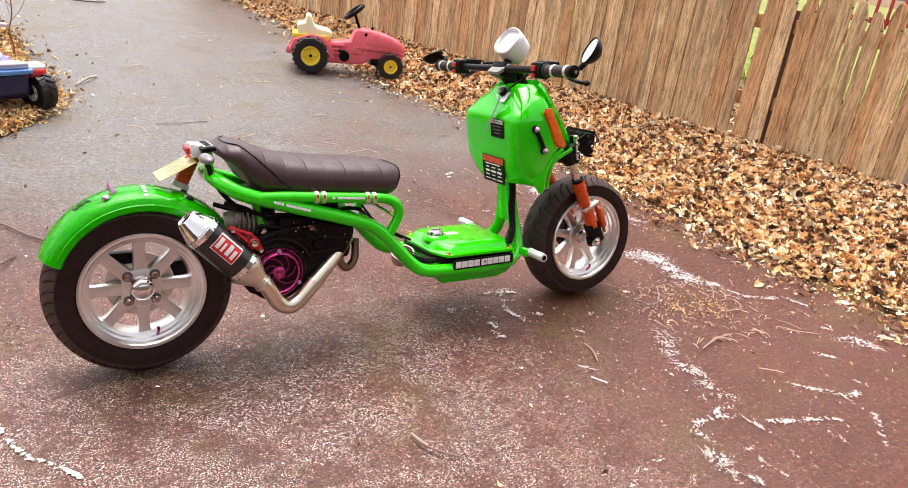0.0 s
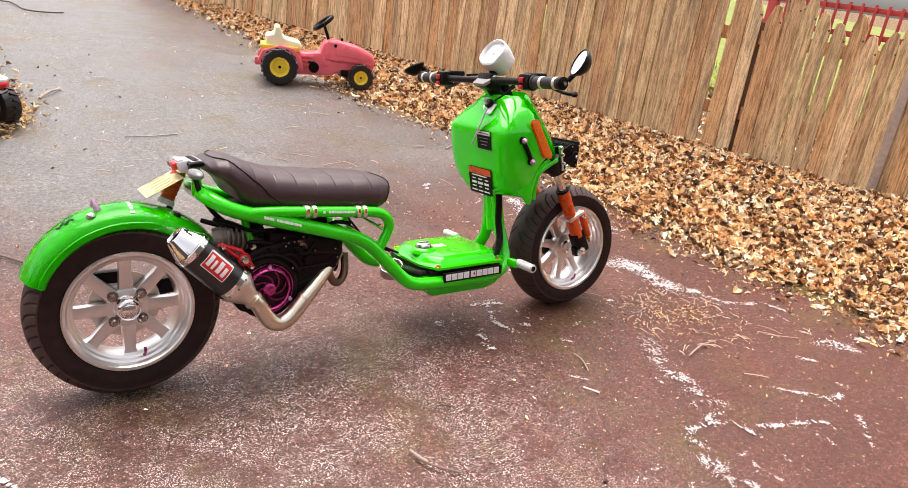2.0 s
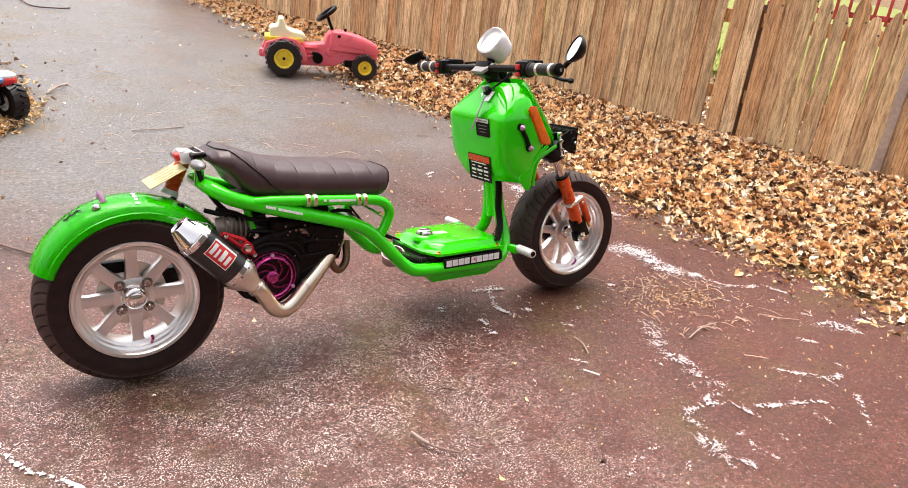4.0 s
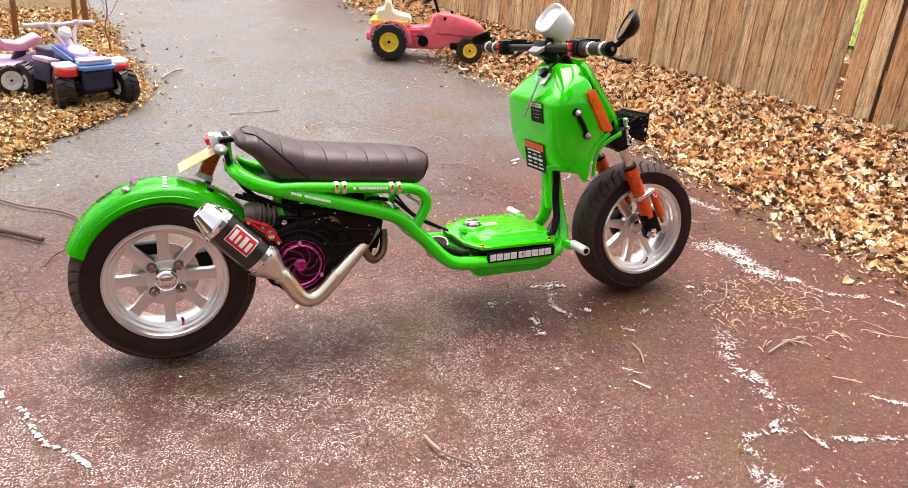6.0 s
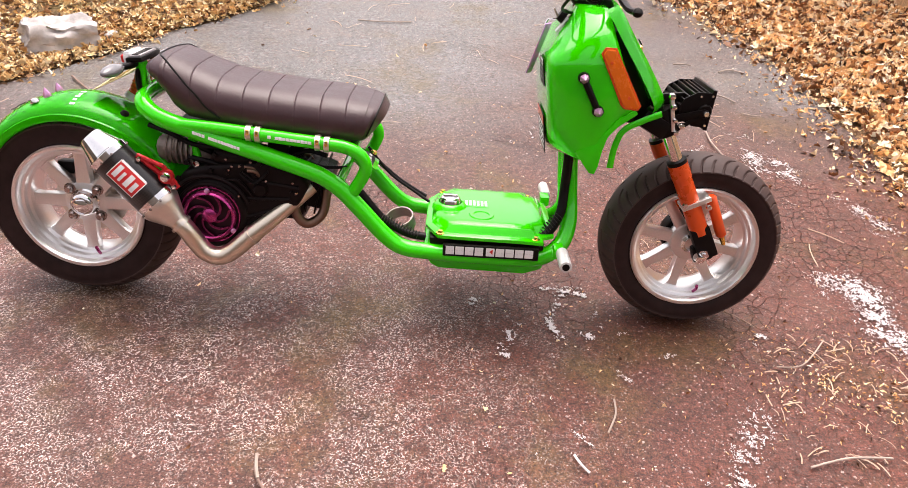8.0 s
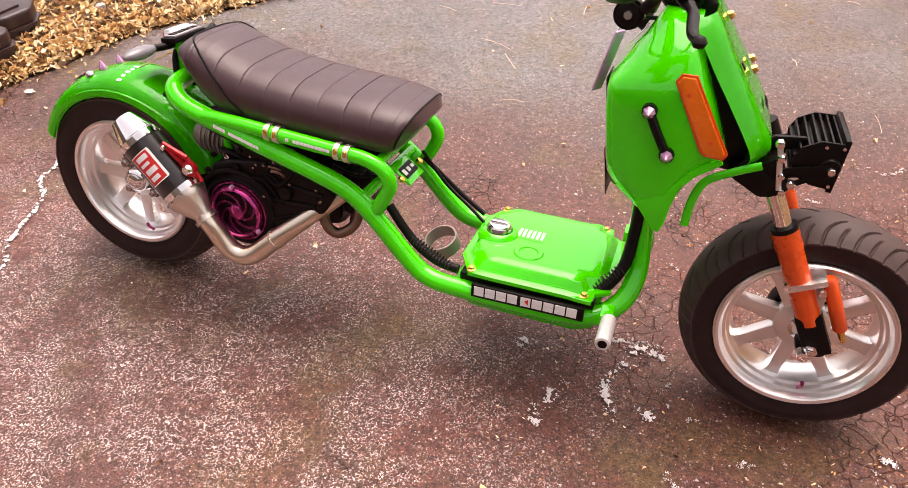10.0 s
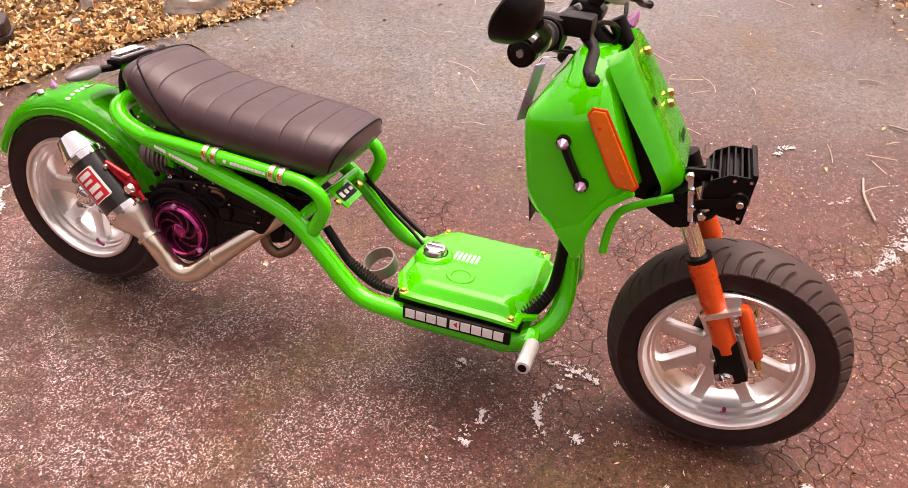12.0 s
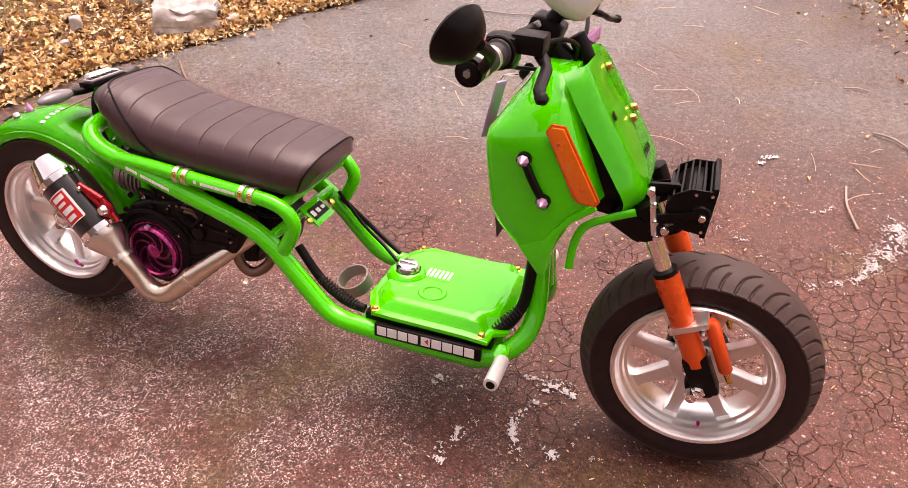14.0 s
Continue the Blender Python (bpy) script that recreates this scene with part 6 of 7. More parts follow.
# ---- toys and clutter ----
def toy_wheel(name, parent, at, r, w, hub_mat, lugs, yaw=0.0, knob=0.012, hubr=0.52):
    """Toy wheel on the y axis with tread lugs and a dished hub."""
    m = Matrix.Translation(at) @ Matrix.Rotation(radians(yaw), 4, "Z") @ YAX
    h = w / 2
    t = part(name, lathe([(r * hubr, -h * 0.8), (r * 0.75, -h), (r * 0.94, -h * 0.85), (r - knob * 0.4, -h * 0.4), (r - knob * 0.4, h * 0.4), (r * 0.94, h * 0.85), (r * 0.75, h), (r * hubr, h * 0.8)], 32, m, closed=True), TOYTYRE, parent, "black knobbly toy tyre")
    part("toy_rim", lathe([(0, h * 0.62), (r * 0.14, h * 0.66), (r * 0.16, h * 0.45), (r * 0.38, h * 0.38), (r * 0.44, h * 0.72), (r * (hubr + 0.02), h * 0.82), (r * (hubr + 0.02), -h * 0.8), (0, -h * 0.7)], 28, m), hub_mat, t)
    part("axle_cap", lathe([(0, h * 0.74), (r * 0.08, h * 0.72), (r * 0.09, h * 0.60)], 12, m), BLACK, t)
    for k in range(6):
        a = 2 * math.pi * k / 6
        part("rim_rib", block((r * 0.27 * math.cos(a), r * 0.27 * math.sin(a), h * 0.5), (r * 0.26, r * 0.07, h * 0.25), 0.002, m @ Matrix.Translation((r * 0.27 * math.cos(a), r * 0.27 * math.sin(a), 0)) @ Matrix.Rotation(a, 4, "Z") @ Matrix.Translation((-r * 0.27 * math.cos(a), -r * 0.27 * math.sin(a), 0))), hub_mat, t)
    for k in range(lugs):
        a = 2 * math.pi * k / lugs
        sgn = 1 if k % 2 else -1
        lug = Matrix.Rotation(a, 4, "Z") @ Matrix.Translation((r - knob * 0.55, 0, sgn * h * 0.40)) @ Matrix.Rotation(radians(20 * sgn), 4, "X") @ Matrix.Rotation(radians(-11 * sgn), 4, "Y")
        part("tread_lug", block((0, 0, 0), (knob * 1.5, r * 3.3 / lugs, h * 0.98), 0.002, m @ lug), TOYTYRE, t)
    return t


def tractor():
    ang = math.degrees(math.atan2(-0.19, 0.58))
    tr = empty_thing("toy_tractor", pose(1.757, 3.62, rise(3.57), 0, 0, ang), "faded red toy pedal tractor with yellow seat", "toy tractor")
    # x ahead, rear axle at 0, right side toward -y
    side = [(-0.10, 0.10), (0.02, 0.075), (0.12, 0.070), (0.40, 0.080), (0.46, 0.115), (0.72, 0.130), (0.735, 0.16), (0.735, 0.215), (0.71, 0.26), (0.60, 0.305), (0.47, 0.335), (0.36, 0.34), (0.33, 0.32), (0.31, 0.25), (0.20, 0.235), (0.10, 0.24), (-0.11, 0.25), (-0.13, 0.20)]
    body = part("body", prism(side, 0.16, 0.016, side_at(0.08), 3), PINK, tr, "faded red plastic body")
    part("hood", prism([(0.34, 0.20), (0.73, 0.18), (0.745, 0.215), (0.715, 0.268), (0.60, 0.315), (0.46, 0.345), (0.36, 0.350)], 0.20, 0.018, side_at(0.10), 3), PINK, tr)
    part("hood_panel", prism([(0.42, 0.245), (0.715, 0.215), (0.725, 0.235), (0.70, 0.262), (0.59, 0.300), (0.47, 0.322), (0.43, 0.318)], 0.212, 0.008, side_at(0.106), 2), PINK, tr)
    part("exhaust_stub", rod(bmesh.new(), (0.48, 0.03, 0.33), (0.48, 0.03, 0.362), 0.010, 12), BLACK, tr)
    for s in (-1, 1):
        part("fender", prism([(-0.16, 0.16), (-0.13, 0.24), (0.0, 0.285), (0.10, 0.27), (0.16, 0.20), (0.18, 0.12), (0.14, 0.10), (0.10, 0.20), (0, 0.24), (-0.10, 0.20), (-0.14, 0.14)], 0.05, 0.008, side_at(s * 0.12 + 0.025)), PINK, tr)
        for k in range(3):
            part("side_rib", block((0.20, s * 0.088, 0.150 + 0.032 * k), (0.11, 0.018, 0.015), 0.004), PINK, body)
        part("side_disc", lathe([(0, 0.012), (0.03, 0.012), (0.038, 0.006), (0.038, 0)], 20, Matrix.Translation((0.36, s * 0.080, 0.19)) @ (YAX if s < 0 else YAX.inverted())), PINK, body)
        part("lamp_dot", lathe([(0, 0.006), (0.012, 0.005), (0.014, 0)], 14, Matrix.Translation((0.42, s * 0.098, 0.315)) @ (YAX if s < 0 else YAX.inverted())), BLACK, body)
        toy_wheel("rear_wheel", tr, (0, s * 0.185, 0.135), 0.135, 0.085, YELLOW, 22, 180 if s > 0 else 0, 0.010)
        toy_wheel("front_wheel", tr, (0.62, s * 0.165, 0.100), 0.100, 0.065, YELLOW, 22, 180 if s > 0 else 0, 0.009)
        part("pedal_arm", rod(bmesh.new(), (0.26, s * 0.10, 0.14), (0.26, s * 0.13, 0.14), 0.040, 18), BLACK, tr)
        part("pedal", block((0.235, s * 0.155, 0.185), (0.05, 0.05, 0.018), 0.004), BLACK, tr)
    part("axle_block", block((0.55, 0, 0.11), (0.16, 0.22, 0.05), 0.012), BLACK, tr)
    st = part("seat", prism([(-0.10, 0.25), (0.15, 0.25), (0.17, 0.285), (0.145, 0.315), (0.05, 0.33), (0.02, 0.348), (0.0, 0.415), (-0.035, 0.420), (-0.045, 0.36), (-0.105, 0.345)], 0.20, 0.016, side_at(0.10), 3), CREAM, tr, "sun-bleached yellow seat")
    part("seat_base", block((0.0, 0, 0.262), (0.28, 0.24, 0.036), 0.010), YELLOW, tr)
    stem = part("steering_column", rod(bmesh.new(), (0.38, 0, 0.33), (0.33, 0, 0.46), 0.012), BLACK, tr)
    whm = Matrix.Translation((0.325, 0, 0.468)) @ Vector((-0.62, 0, 0.78)).to_track_quat("Z", "Y").to_matrix().to_4x4()
    ring = [whm @ Vector((0.080 * math.cos(a), 0.080 * math.sin(a), 0)) for a in [2 * math.pi * k / 28 for k in range(29)]]
    wh = part("steering_wheel", sweep(bmesh.new(), ring, 0.017, 8), BLACK, tr)
    for k in range(3):
        a = 2 * math.pi * k / 3
        part("wheel_spoke", rod(bmesh.new(), whm @ Vector((0, 0, -0.01)), whm @ Vector((0.085 * math.cos(a), 0.085 * math.sin(a), 0)), 0.010, 8), BLACK, wh)
    part("hitch", block((-0.15, 0, 0.14), (0.06, 0.05, 0.06), 0.01), PINK, tr)


tractor()


def quad():
    q = empty_thing("toy_quad", pose(-0.294, 2.440, rise(2.44), 0, 0, -52), "navy and blue ride-on toy quad with red bumpers", "toy quad")
    # x ahead, front axle near 0; the front end is steered aside
    F = pose(0, 0, 0, 0, 0, -12)
    part("body", prism([(-0.42, 0.10), (-0.10, 0.07), (0.03, 0.09), (0.05, 0.17), (0.0, 0.245), (-0.12, 0.275), (-0.22, 0.265), (-0.26, 0.215), (-0.42, 0.23)], 0.14, 0.02, side_at(0.07), 3), NAVY, q)
    part("nose", prism([(-0.075, 0.075), (0.030, 0.075), (0.070, 0.110), (0.075, 0.205), (0.04, 0.235), (-0.075, 0.24)], 0.165, 0.016, F @ side_at(0.0825), 3), NAVY, q)
    part("hood", prism([(-0.22, 0.250), (-0.02, 0.215), (0.055, 0.212), (0.060, 0.232), (0.02, 0.250), (-0.07, 0.286), (-0.16, 0.315), (-0.22, 0.318)], 0.125, 0.018, side_at(0.0625), 3), VIOLET, q, "violet-blue hood")
    part("headlight_panel", lathe([(0, 0.010), (0.040, 0.009), (0.050, 0.004), (0.053, -0.006)], 28, pose(-0.080, -0.008, 0.296, 0, 22, 0) @ Matrix.Diagonal((0.95, 1.0, 1, 1))), GLASSY, q, "pale oval headlight panel")
    part("front_rack", prism([(-0.02, -0.085), (0.07, -0.100), (0.095, -0.08), (0.095, 0.08), (0.07, 0.100), (-0.02, 0.085)], 0.024, 0.009, F @ pose(0.012, 0, 0.224, 0, 5, 0)), SKYBLUE, q)
    part("rack_cover", prism([(-0.03, -0.075), (0.05, -0.092), (0.075, -0.072), (0.078, 0.072), (0.05, 0.092), (-0.03, 0.075)], 0.016, 0.006, F @ pose(0.010, 0, 0.250, 0, 5, 0)), PALEBLUE, q, "pale blue rack cover")
    part("rack_bar", tube([F @ Vector(p) for p in ((0.030, -0.080, 0.262), (0.078, -0.070, 0.266), (0.084, 0, 0.266), (0.078, 0.070, 0.266), (0.030, 0.080, 0.262))], 0.007, 10), PALELILAC, q)
    for s in (-1, 1):
        bp = part("bumper", prism([(-0.050, -0.048), (0.020, -0.052), (0.050, -0.020), (0.046, 0.046), (-0.050, 0.048)], 0.048, 0.016, F @ pose(0.015, s * 0.140, 0.186, 0, 4, 0) @ Matrix.Diagonal((1, -s, 1, 1)), 3), REDST, q, "red bumper with white top")
        part("bumper_top", prism([(-0.056, -0.050), (0.018, -0.054), (0.048, -0.020), (0.044, 0.048), (-0.056, 0.050)], 0.020, 0.009, F @ pose(0.011, s * 0.140, 0.228, 0, 4, 0) @ Matrix.Diagonal((1, -s, 1, 1)), 3), WHITE, bp)
        toy_wheel("front_wheel", q, (s * 0.053, s * 0.137, 0.104), 0.104, 0.098, WHITE, 34, -16 + 12 * s, 0.011, 0.44)
        part("axle_boss", lathe([(0, 0.02), (0.030, 0.018), (0.034, 0.0), (0.034, -0.02)], 18, F @ Matrix.Translation((0.01, s * 0.088, 0.118)) @ YAX), BLACK, q)
        toy_wheel("rear_wheel", q, (-0.40, s * 0.118, 0.098), 0.098, 0.090, WHITE, 34, 0, 0.011, 0.44)
        part("side_pod", block((0, 0, 0), (0.15, 0.075, 0.115), 0.014, pose(-0.215, s * 0.115, 0.180, s * 8, 0, 0)), NAVY, q)
        part("pod_top", block((0, 0, 0), (0.145, 0.070, 0.022), 0.008, pose(-0.215, s * 0.116, 0.240, s * 8, 0, 0)), LAVENDER, q)
        part("body_stripe", block((0, 0, 0), (0.17, 0.012, 0.030), 0.004, pose(-0.135, s * 0.066, 0.268, 0, 18, 0)), SKYBLUE if s < 0 else LAVENDER, q)
    part("seat_base", prism([(-0.40, 0.22), (-0.22, 0.23), (-0.19, 0.29), (-0.30, 0.275), (-0.40, 0.28)], 0.12, 0.014, side_at(0.06), 3), NAVY, q)
    part("stem", tube([(-0.15, 0, 0.29), (-0.185, 0, 0.335), (-0.20, 0, 0.37)], 0.022, 10), PALELILAC, q)
    part("dash", lathe([(0, 0.030), (0.024, 0.024), (0.036, 0.006), (0.034, -0.016), (0.022, -0.026), (0, -0.028)], 20, pose(-0.190, 0, 0.372, 0, 40, 0)), GLASSY, q, "pale rounded dash pod")
    for s in (-1, 1):
        part("fork_tube", tube([(-0.15, s * 0.025, 0.29), (-0.18, s * 0.045, 0.345), (-0.205, s * 0.085, 0.412)], 0.009, 8), PALELILAC, q)
    hb2 = part("handlebar", tube([(-0.225, -0.20, 0.420), (-0.212, -0.10, 0.420), (-0.205, 0, 0.416), (-0.212, 0.10, 0.416), (-0.225, 0.19, 0.404)], 0.0095, 10), PALELILAC, q, "pale lilac handlebar")
    for s in (-1, 1):
        part("grip", tube([(-0.214, s * 0.11, 0.418 - 0.003 * s), (-0.219, s * 0.15, 0.416 - 0.004 * s), (-0.228, s * 0.205, 0.412 - 0.009 * s)], 0.0125, 10), PALELILAC, hb2)
        part("bar_joint", lathe([(0, 0.016), (0.014, 0.012), (0.016, 0), (0.014, -0.012), (0, -0.016)], 14, pose(-0.207, s * 0.086, 0.418)), PALELILAC, hb2)


def trike():
    q = empty_thing("toy_trike", pose(-0.775, 2.88, rise(2.88), 0, 0, 20), "lavender and pink ride-on toy trike among dry leaves", "toy trike")
    part("rear_deck", prism([(-0.19, -0.12), (-0.13, -0.17), (0.05, -0.18), (0.09, -0.12), (0.09, 0.12), (0.04, 0.16), (-0.13, 0.16), (-0.19, 0.10)], 0.030, 0.012, pose(0, 0, 0.125)), LAVENDER, q)
    part("deck_skirt", prism([(-0.15, -0.11), (0.05, -0.13), (0.07, -0.09), (0.07, 0.11), (-0.15, 0.11)], 0.07, 0.012, pose(0, 0, 0.06)), LAVENDER, q)
    seat_pts = [(-0.105, 0.385), (-0.065, 0.400), (-0.040, 0.320), (0.010, 0.262), (0.09, 0.250), (0.18, 0.290), (0.205, 0.278), (0.19, 0.245), (0.11, 0.205), (0.02, 0.205), (-0.045, 0.245), (-0.080, 0.315)]
    part("seat", prism(seat_pts, 0.13, 0.015, side_at(0.065), 3), ROSE, q, "pink moulded toy seat")
    part("seat_post", tube([(0.06, 0, 0.14), (0.09, 0, 0.18), (0.10, 0, 0.225)], 0.03, 12), NAVY, q)
    part("body", prism([(0.0, 0.10), (0.30, 0.07), (0.36, 0.10), (0.34, 0.19), (0.20, 0.20), (0.06, 0.16)], 0.09, 0.02, side_at(0.045), 3), LAVENDER, q)
    toy_wheel("rear_wheel", q, (-0.02, -0.205, 0.080), 0.080, 0.05, WHITE, 12, 0, 0.006, 0.66)
    toy_wheel("rear_wheel", q, (-0.13, 0.02, 0.080), 0.080, 0.05, WHITE, 12, 0, 0.006, 0.66)
    toy_wheel("front_wheel", q, (0.33, 0.07, 0.080), 0.080, 0.05, WHITE, 12, 0, 0.006, 0.66)


quad()
trike()


def rock(name, at, size, seed, label, cuts=4, sharp=0.22):
    bm = bmesh.new()
    bmesh.ops.create_icosphere(bm, subdivisions=cuts, radius=1.0)
    for v in bm.verts:
        d = 1 + sharp * noise.noise(v.co * 1.3 + Vector((seed, 0, 0))) + 0.07 * noise.noise(v.co * 4 + Vector((0, seed, 0))) + 0.03 * noise.noise(v.co * 11 + Vector((0, seed, 3)))
        c = v.co.copy()
        for ax in range(3):
            c[ax] = math.copysign(min(abs(c[ax]), 0.72 + 0.05 * noise.noise((seed, ax, c[(ax + 1) % 3] * 3))), c[ax])
        v.co = Vector((c.x * size[0], c.y * size[1], c.z * size[2])) * d
    o = part(name, bm, STONE, None, "", True, 60)
    o.matrix_world = at
    return tagged(o, label, "stone")


def stone_block():
    """A squared stone with chipped edges and a flat pale top."""
    bm = bmesh.new()
    bmesh.ops.create_cube(bm, size=1.0)
    bmesh.ops.subdivide_edges(bm, edges=bm.edges[:], cuts=9, use_grid_fill=True)
    for v in bm.verts:
        c = v.co.copy()
        e = sorted(abs(q) for q in c)
        round_off = max(0.0, e[1] + e[2] - 0.90) * 0.35
        c *= 1 - round_off
        top = 1.0 + 0.12 * c.x - 0.10 * c.y
        p = Vector((c.x * 0.31 * (1 - 0.10 * (c.z + 0.5)), c.y * 0.22 * (1 - 0.08 * (c.z + 0.5)), c.z * 0.125 * top))
        n = Vector((noise.noise(c * 3.1), noise.noise(c * 3.1 + Vector((7, 0, 0))), noise.noise(c * 3.1 + Vector((0, 9, 0)))))
        f = Vector((noise.noise(c * 9.0), noise.noise(c * 9.0 + Vector((7, 0, 0))), noise.noise(c * 9.0 + Vector((0, 9, 0)))))
        v.co = p + n * 0.028 + f * 0.012
    o = part("stone_block", bm, STONE, None, "", True, 50)
    o.matrix_world = pose(-0.862, 1.58, rise(1.58) + 0.056, 0, 4, 35)
    tagged(o, "pale flat-topped stone block at the drive's edge", "stone")


stone_block()
rock("stone", pose(-0.685, 1.69, 0.082, 10, 0, 20), (0.042, 0.036, 0.034), 7.1, "small pale stone beside the stone block")
rock("stone", pose(-1.16, 0.355, 0.045, 0, 0, 10), (0.066, 0.060, 0.052), 9.7, "rounded white stone in the leaves")
rock("stone", pose(-1.28, 1.75, 0.11, 0, 0, 10), (0.05, 0.045, 0.05), 12.7, "rounded pale stone in the grass")
rock("stone", pose(-1.33, 1.38, 0.09, 0, 0, 40), (0.035, 0.03, 0.045), 15.2, "small pale stone in the grass")
rock("stone", pose(-1.26, 1.22, 0.06, 0, 0, 70), (0.028, 0.022, 0.018), 17.9, "small flat pale stone among leaves")


def tool_case():
    c = empty_thing("tool_case", pose(-1.46, 0.485, rise(0.485) + 0.012, 0, 0, 90), "brown-black moulded plastic tool case lying in leaves", "case")
    out = [(-0.35, -0.21), (0.24, -0.21), (0.28, -0.175), (0.28, -0.11), (0.12, -0.09), (0.09, -0.03), (0.20, 0.0), (0.34, -0.10), (0.46, -0.11), (0.54, -0.05), (0.58, 0.08), (0.50, 0.20), (0.30, 0.25), (-0.35, 0.27)]
    grow = lambda k: [(x + k * (1 if x > 0.05 else -1) * 0.6, y + k * (1 if y > 0.0 else -1) * 0.6) for x, y in out]
    part("case_bottom", prism(out, 0.060, 0.014, pose(0, 0, 0), 3), CASEBK, c)
    part("case_lid", prism(out, 0.062, 0.016, pose(0, 0, 0.062), 3), CASEBK, c)
    part("case_rim", prism(grow(0.012), 0.012, 0.003, pose(0, 0, 0.055)), CASEBK, c)
    part("case_ridge", prism([(-0.30, -0.17), (0.20, -0.17), (0.22, -0.12), (0.06, -0.10), (0.02, -0.04), (-0.30, -0.02)], 0.014, 0.006, pose(0, 0, 0.120)), CASEBK, c)
    part("case_ridge", prism([(0.18, 0.05), (0.36, -0.06), (0.46, -0.06), (0.53, 0.07), (0.46, 0.16), (-0.30, 0.22), (-0.30, 0.08)], 0.014, 0.006, pose(0, 0, 0.120)), CASEBK, c)


tool_case()


def cone():
    c = empty_thing("traffic_cone", pose(2.44, 6.52, ground_z(2.44, 6.52) - 0.01), "orange traffic cone standing by the fence", "traffic cone")
    part("cone_body", lathe([(0.105, 0.03), (0.095, 0.05), (0.030, 0.48), (0.022, 0.485), (0.022, 0.47), (0.085, 0.05)], 28), CONE, c)
    part("cone_base", block((0, 0, 0.010), (0.26, 0.26, 0.04), 0.010), CONE, c)


cone()


def sapling(x, y, h, r, lean, label):
    """A bare young stem with a few side shoots."""
    z = ground_z(x, y) - 0.03
    pts = [Vector((x + lean * k / 4 + 0.012 * math.sin(2.3 * k), y + 0.010 * math.cos(1.9 * k), z + h * k / 4)) for k in range(5)]
    n = 4 * 6 + 1
    ob = part("sapling", tube(pts, [r * (1 - 0.55 * i / (n - 1)) for i in range(n)], 9), SAPBARK, None)
    for k in range(4):
        p = pts[2] + (pts[4] - pts[2]) * (k / 4)
        a = 2.1 * k + x * 9
        part("shoot", tube([p, p + Vector((0.07 * math.cos(a), 0.07 * math.sin(a), 0.09)), p + Vector((0.12 * math.cos(a), 0.13 * math.sin(a), 0.20))], r * 0.25, 6, 3), SAPBARK, ob)
    return tagged(ob, label, "sapling", "bare saplings beside the drive")


sapling(-0.88, 4.14, 1.5, 0.022, 0.05, "thin brown bare sapling among dry leaves")
sapling(-0.43, 4.38, 1.6, 0.026, -0.04, "brown bare sapling at the drive's edge")
sapling(-0.52, 4.55, 1.5, 0.020, 0.03, "brown bare sapling at the drive's edge")
sapling(-0.26, 3.63, 0.42, 0.007, 0.02, "thin pale broken stem at the drive's edge")

# ---- fallen leaves, twigs and pale residue ----
def leaf_field(name, count, pick, mat, label, size=(0.035, 0.075), seed=1, lift=0.0, cat="fallen leaves", spread=35, slim=(0.45, 0.95)):
    """Many curled dry leaves in one mesh; pick(rng) gives x, y, z."""
    rng = random.Random(seed)
    V, Fc = [], []
    # lobed leaf outline about a midrib
    shapes = ([(0.0, -0.5), (0.22, -0.32), (0.44, -0.16), (0.36, 0.04), (0.40, 0.22), (0.16, 0.34), (0.0, 0.55)],
              [(0.0, -0.5), (0.20, -0.36), (0.36, -0.15), (0.40, 0.06), (0.32, 0.26), (0.16, 0.44), (0.0, 0.58)],
              [(0.0, -0.55), (0.26, -0.42), (0.20, -0.20), (0.40, -0.04), (0.26, 0.18), (0.30, 0.34), (0.0, 0.55)])
    for _ in range(count):
        shape = rng.choice(shapes)
        x, y, z = pick(rng)
        s = rng.uniform(*size)
        wd = rng.uniform(*slim)
        fold = rng.uniform(-0.4, 1.5)
        curl = rng.uniform(-0.8, 1.7)
        rot = Euler((radians(rng.gauss(0, spread)), radians(rng.gauss(0, spread)), rng.uniform(0, 6.283))).to_matrix()
        base = len(V)
        pts = []
        for (u, v) in shape:
            pts.append((u * wd, v, abs(u) * fold + curl * v * v))
        for (u, v) in shape[1:-1]:
            pts.append((-u * wd, v, abs(u) * fold * rng.uniform(0.6, 1.2) + curl * v * v))
        pts.append((0, 0.0, 0))
        for p in pts:
            q = rot @ (Vector(p) * s)
            V.append((x + q.x, y + q.y, max(z + q.z + lift, z - 0.004)))
        n = len(shape)
        mid = base + len(pts) - 1
        left = [base] + [base + n + i for i in range(n - 2)] + [base + n - 1]
        right = [base + i for i in range(n)]
        for side in (right, left[::-1]):
            for a, b in zip(side, side[1:]):
                Fc.append((a, b, mid))
    me = bpy.data.meshes.new(name)
    me.from_pydata(V, [], Fc)
    me.materials.append(mat)
    return tagged(new(name, me), label, cat, kind="stuff")


def pick_right(r):
    while True:
        y = r.uniform(-3.2, 7.5) if r.random() < 0.75 else r.uniform(-0.9, 3.0)
        e = drive_right(y)
        w = fence_x(y) - e
        x = e + w * r.random() ** 0.9 + (r.gauss(-0.10, 0.10) if r.random() < 0.18 else 0.02)
        if x < fence_x(y) - 0.02:
            return x, y, ground_z(x, y) + 0.006 + 0.03 * r.random() * min(1, max(0, (x - e) / 0.3))


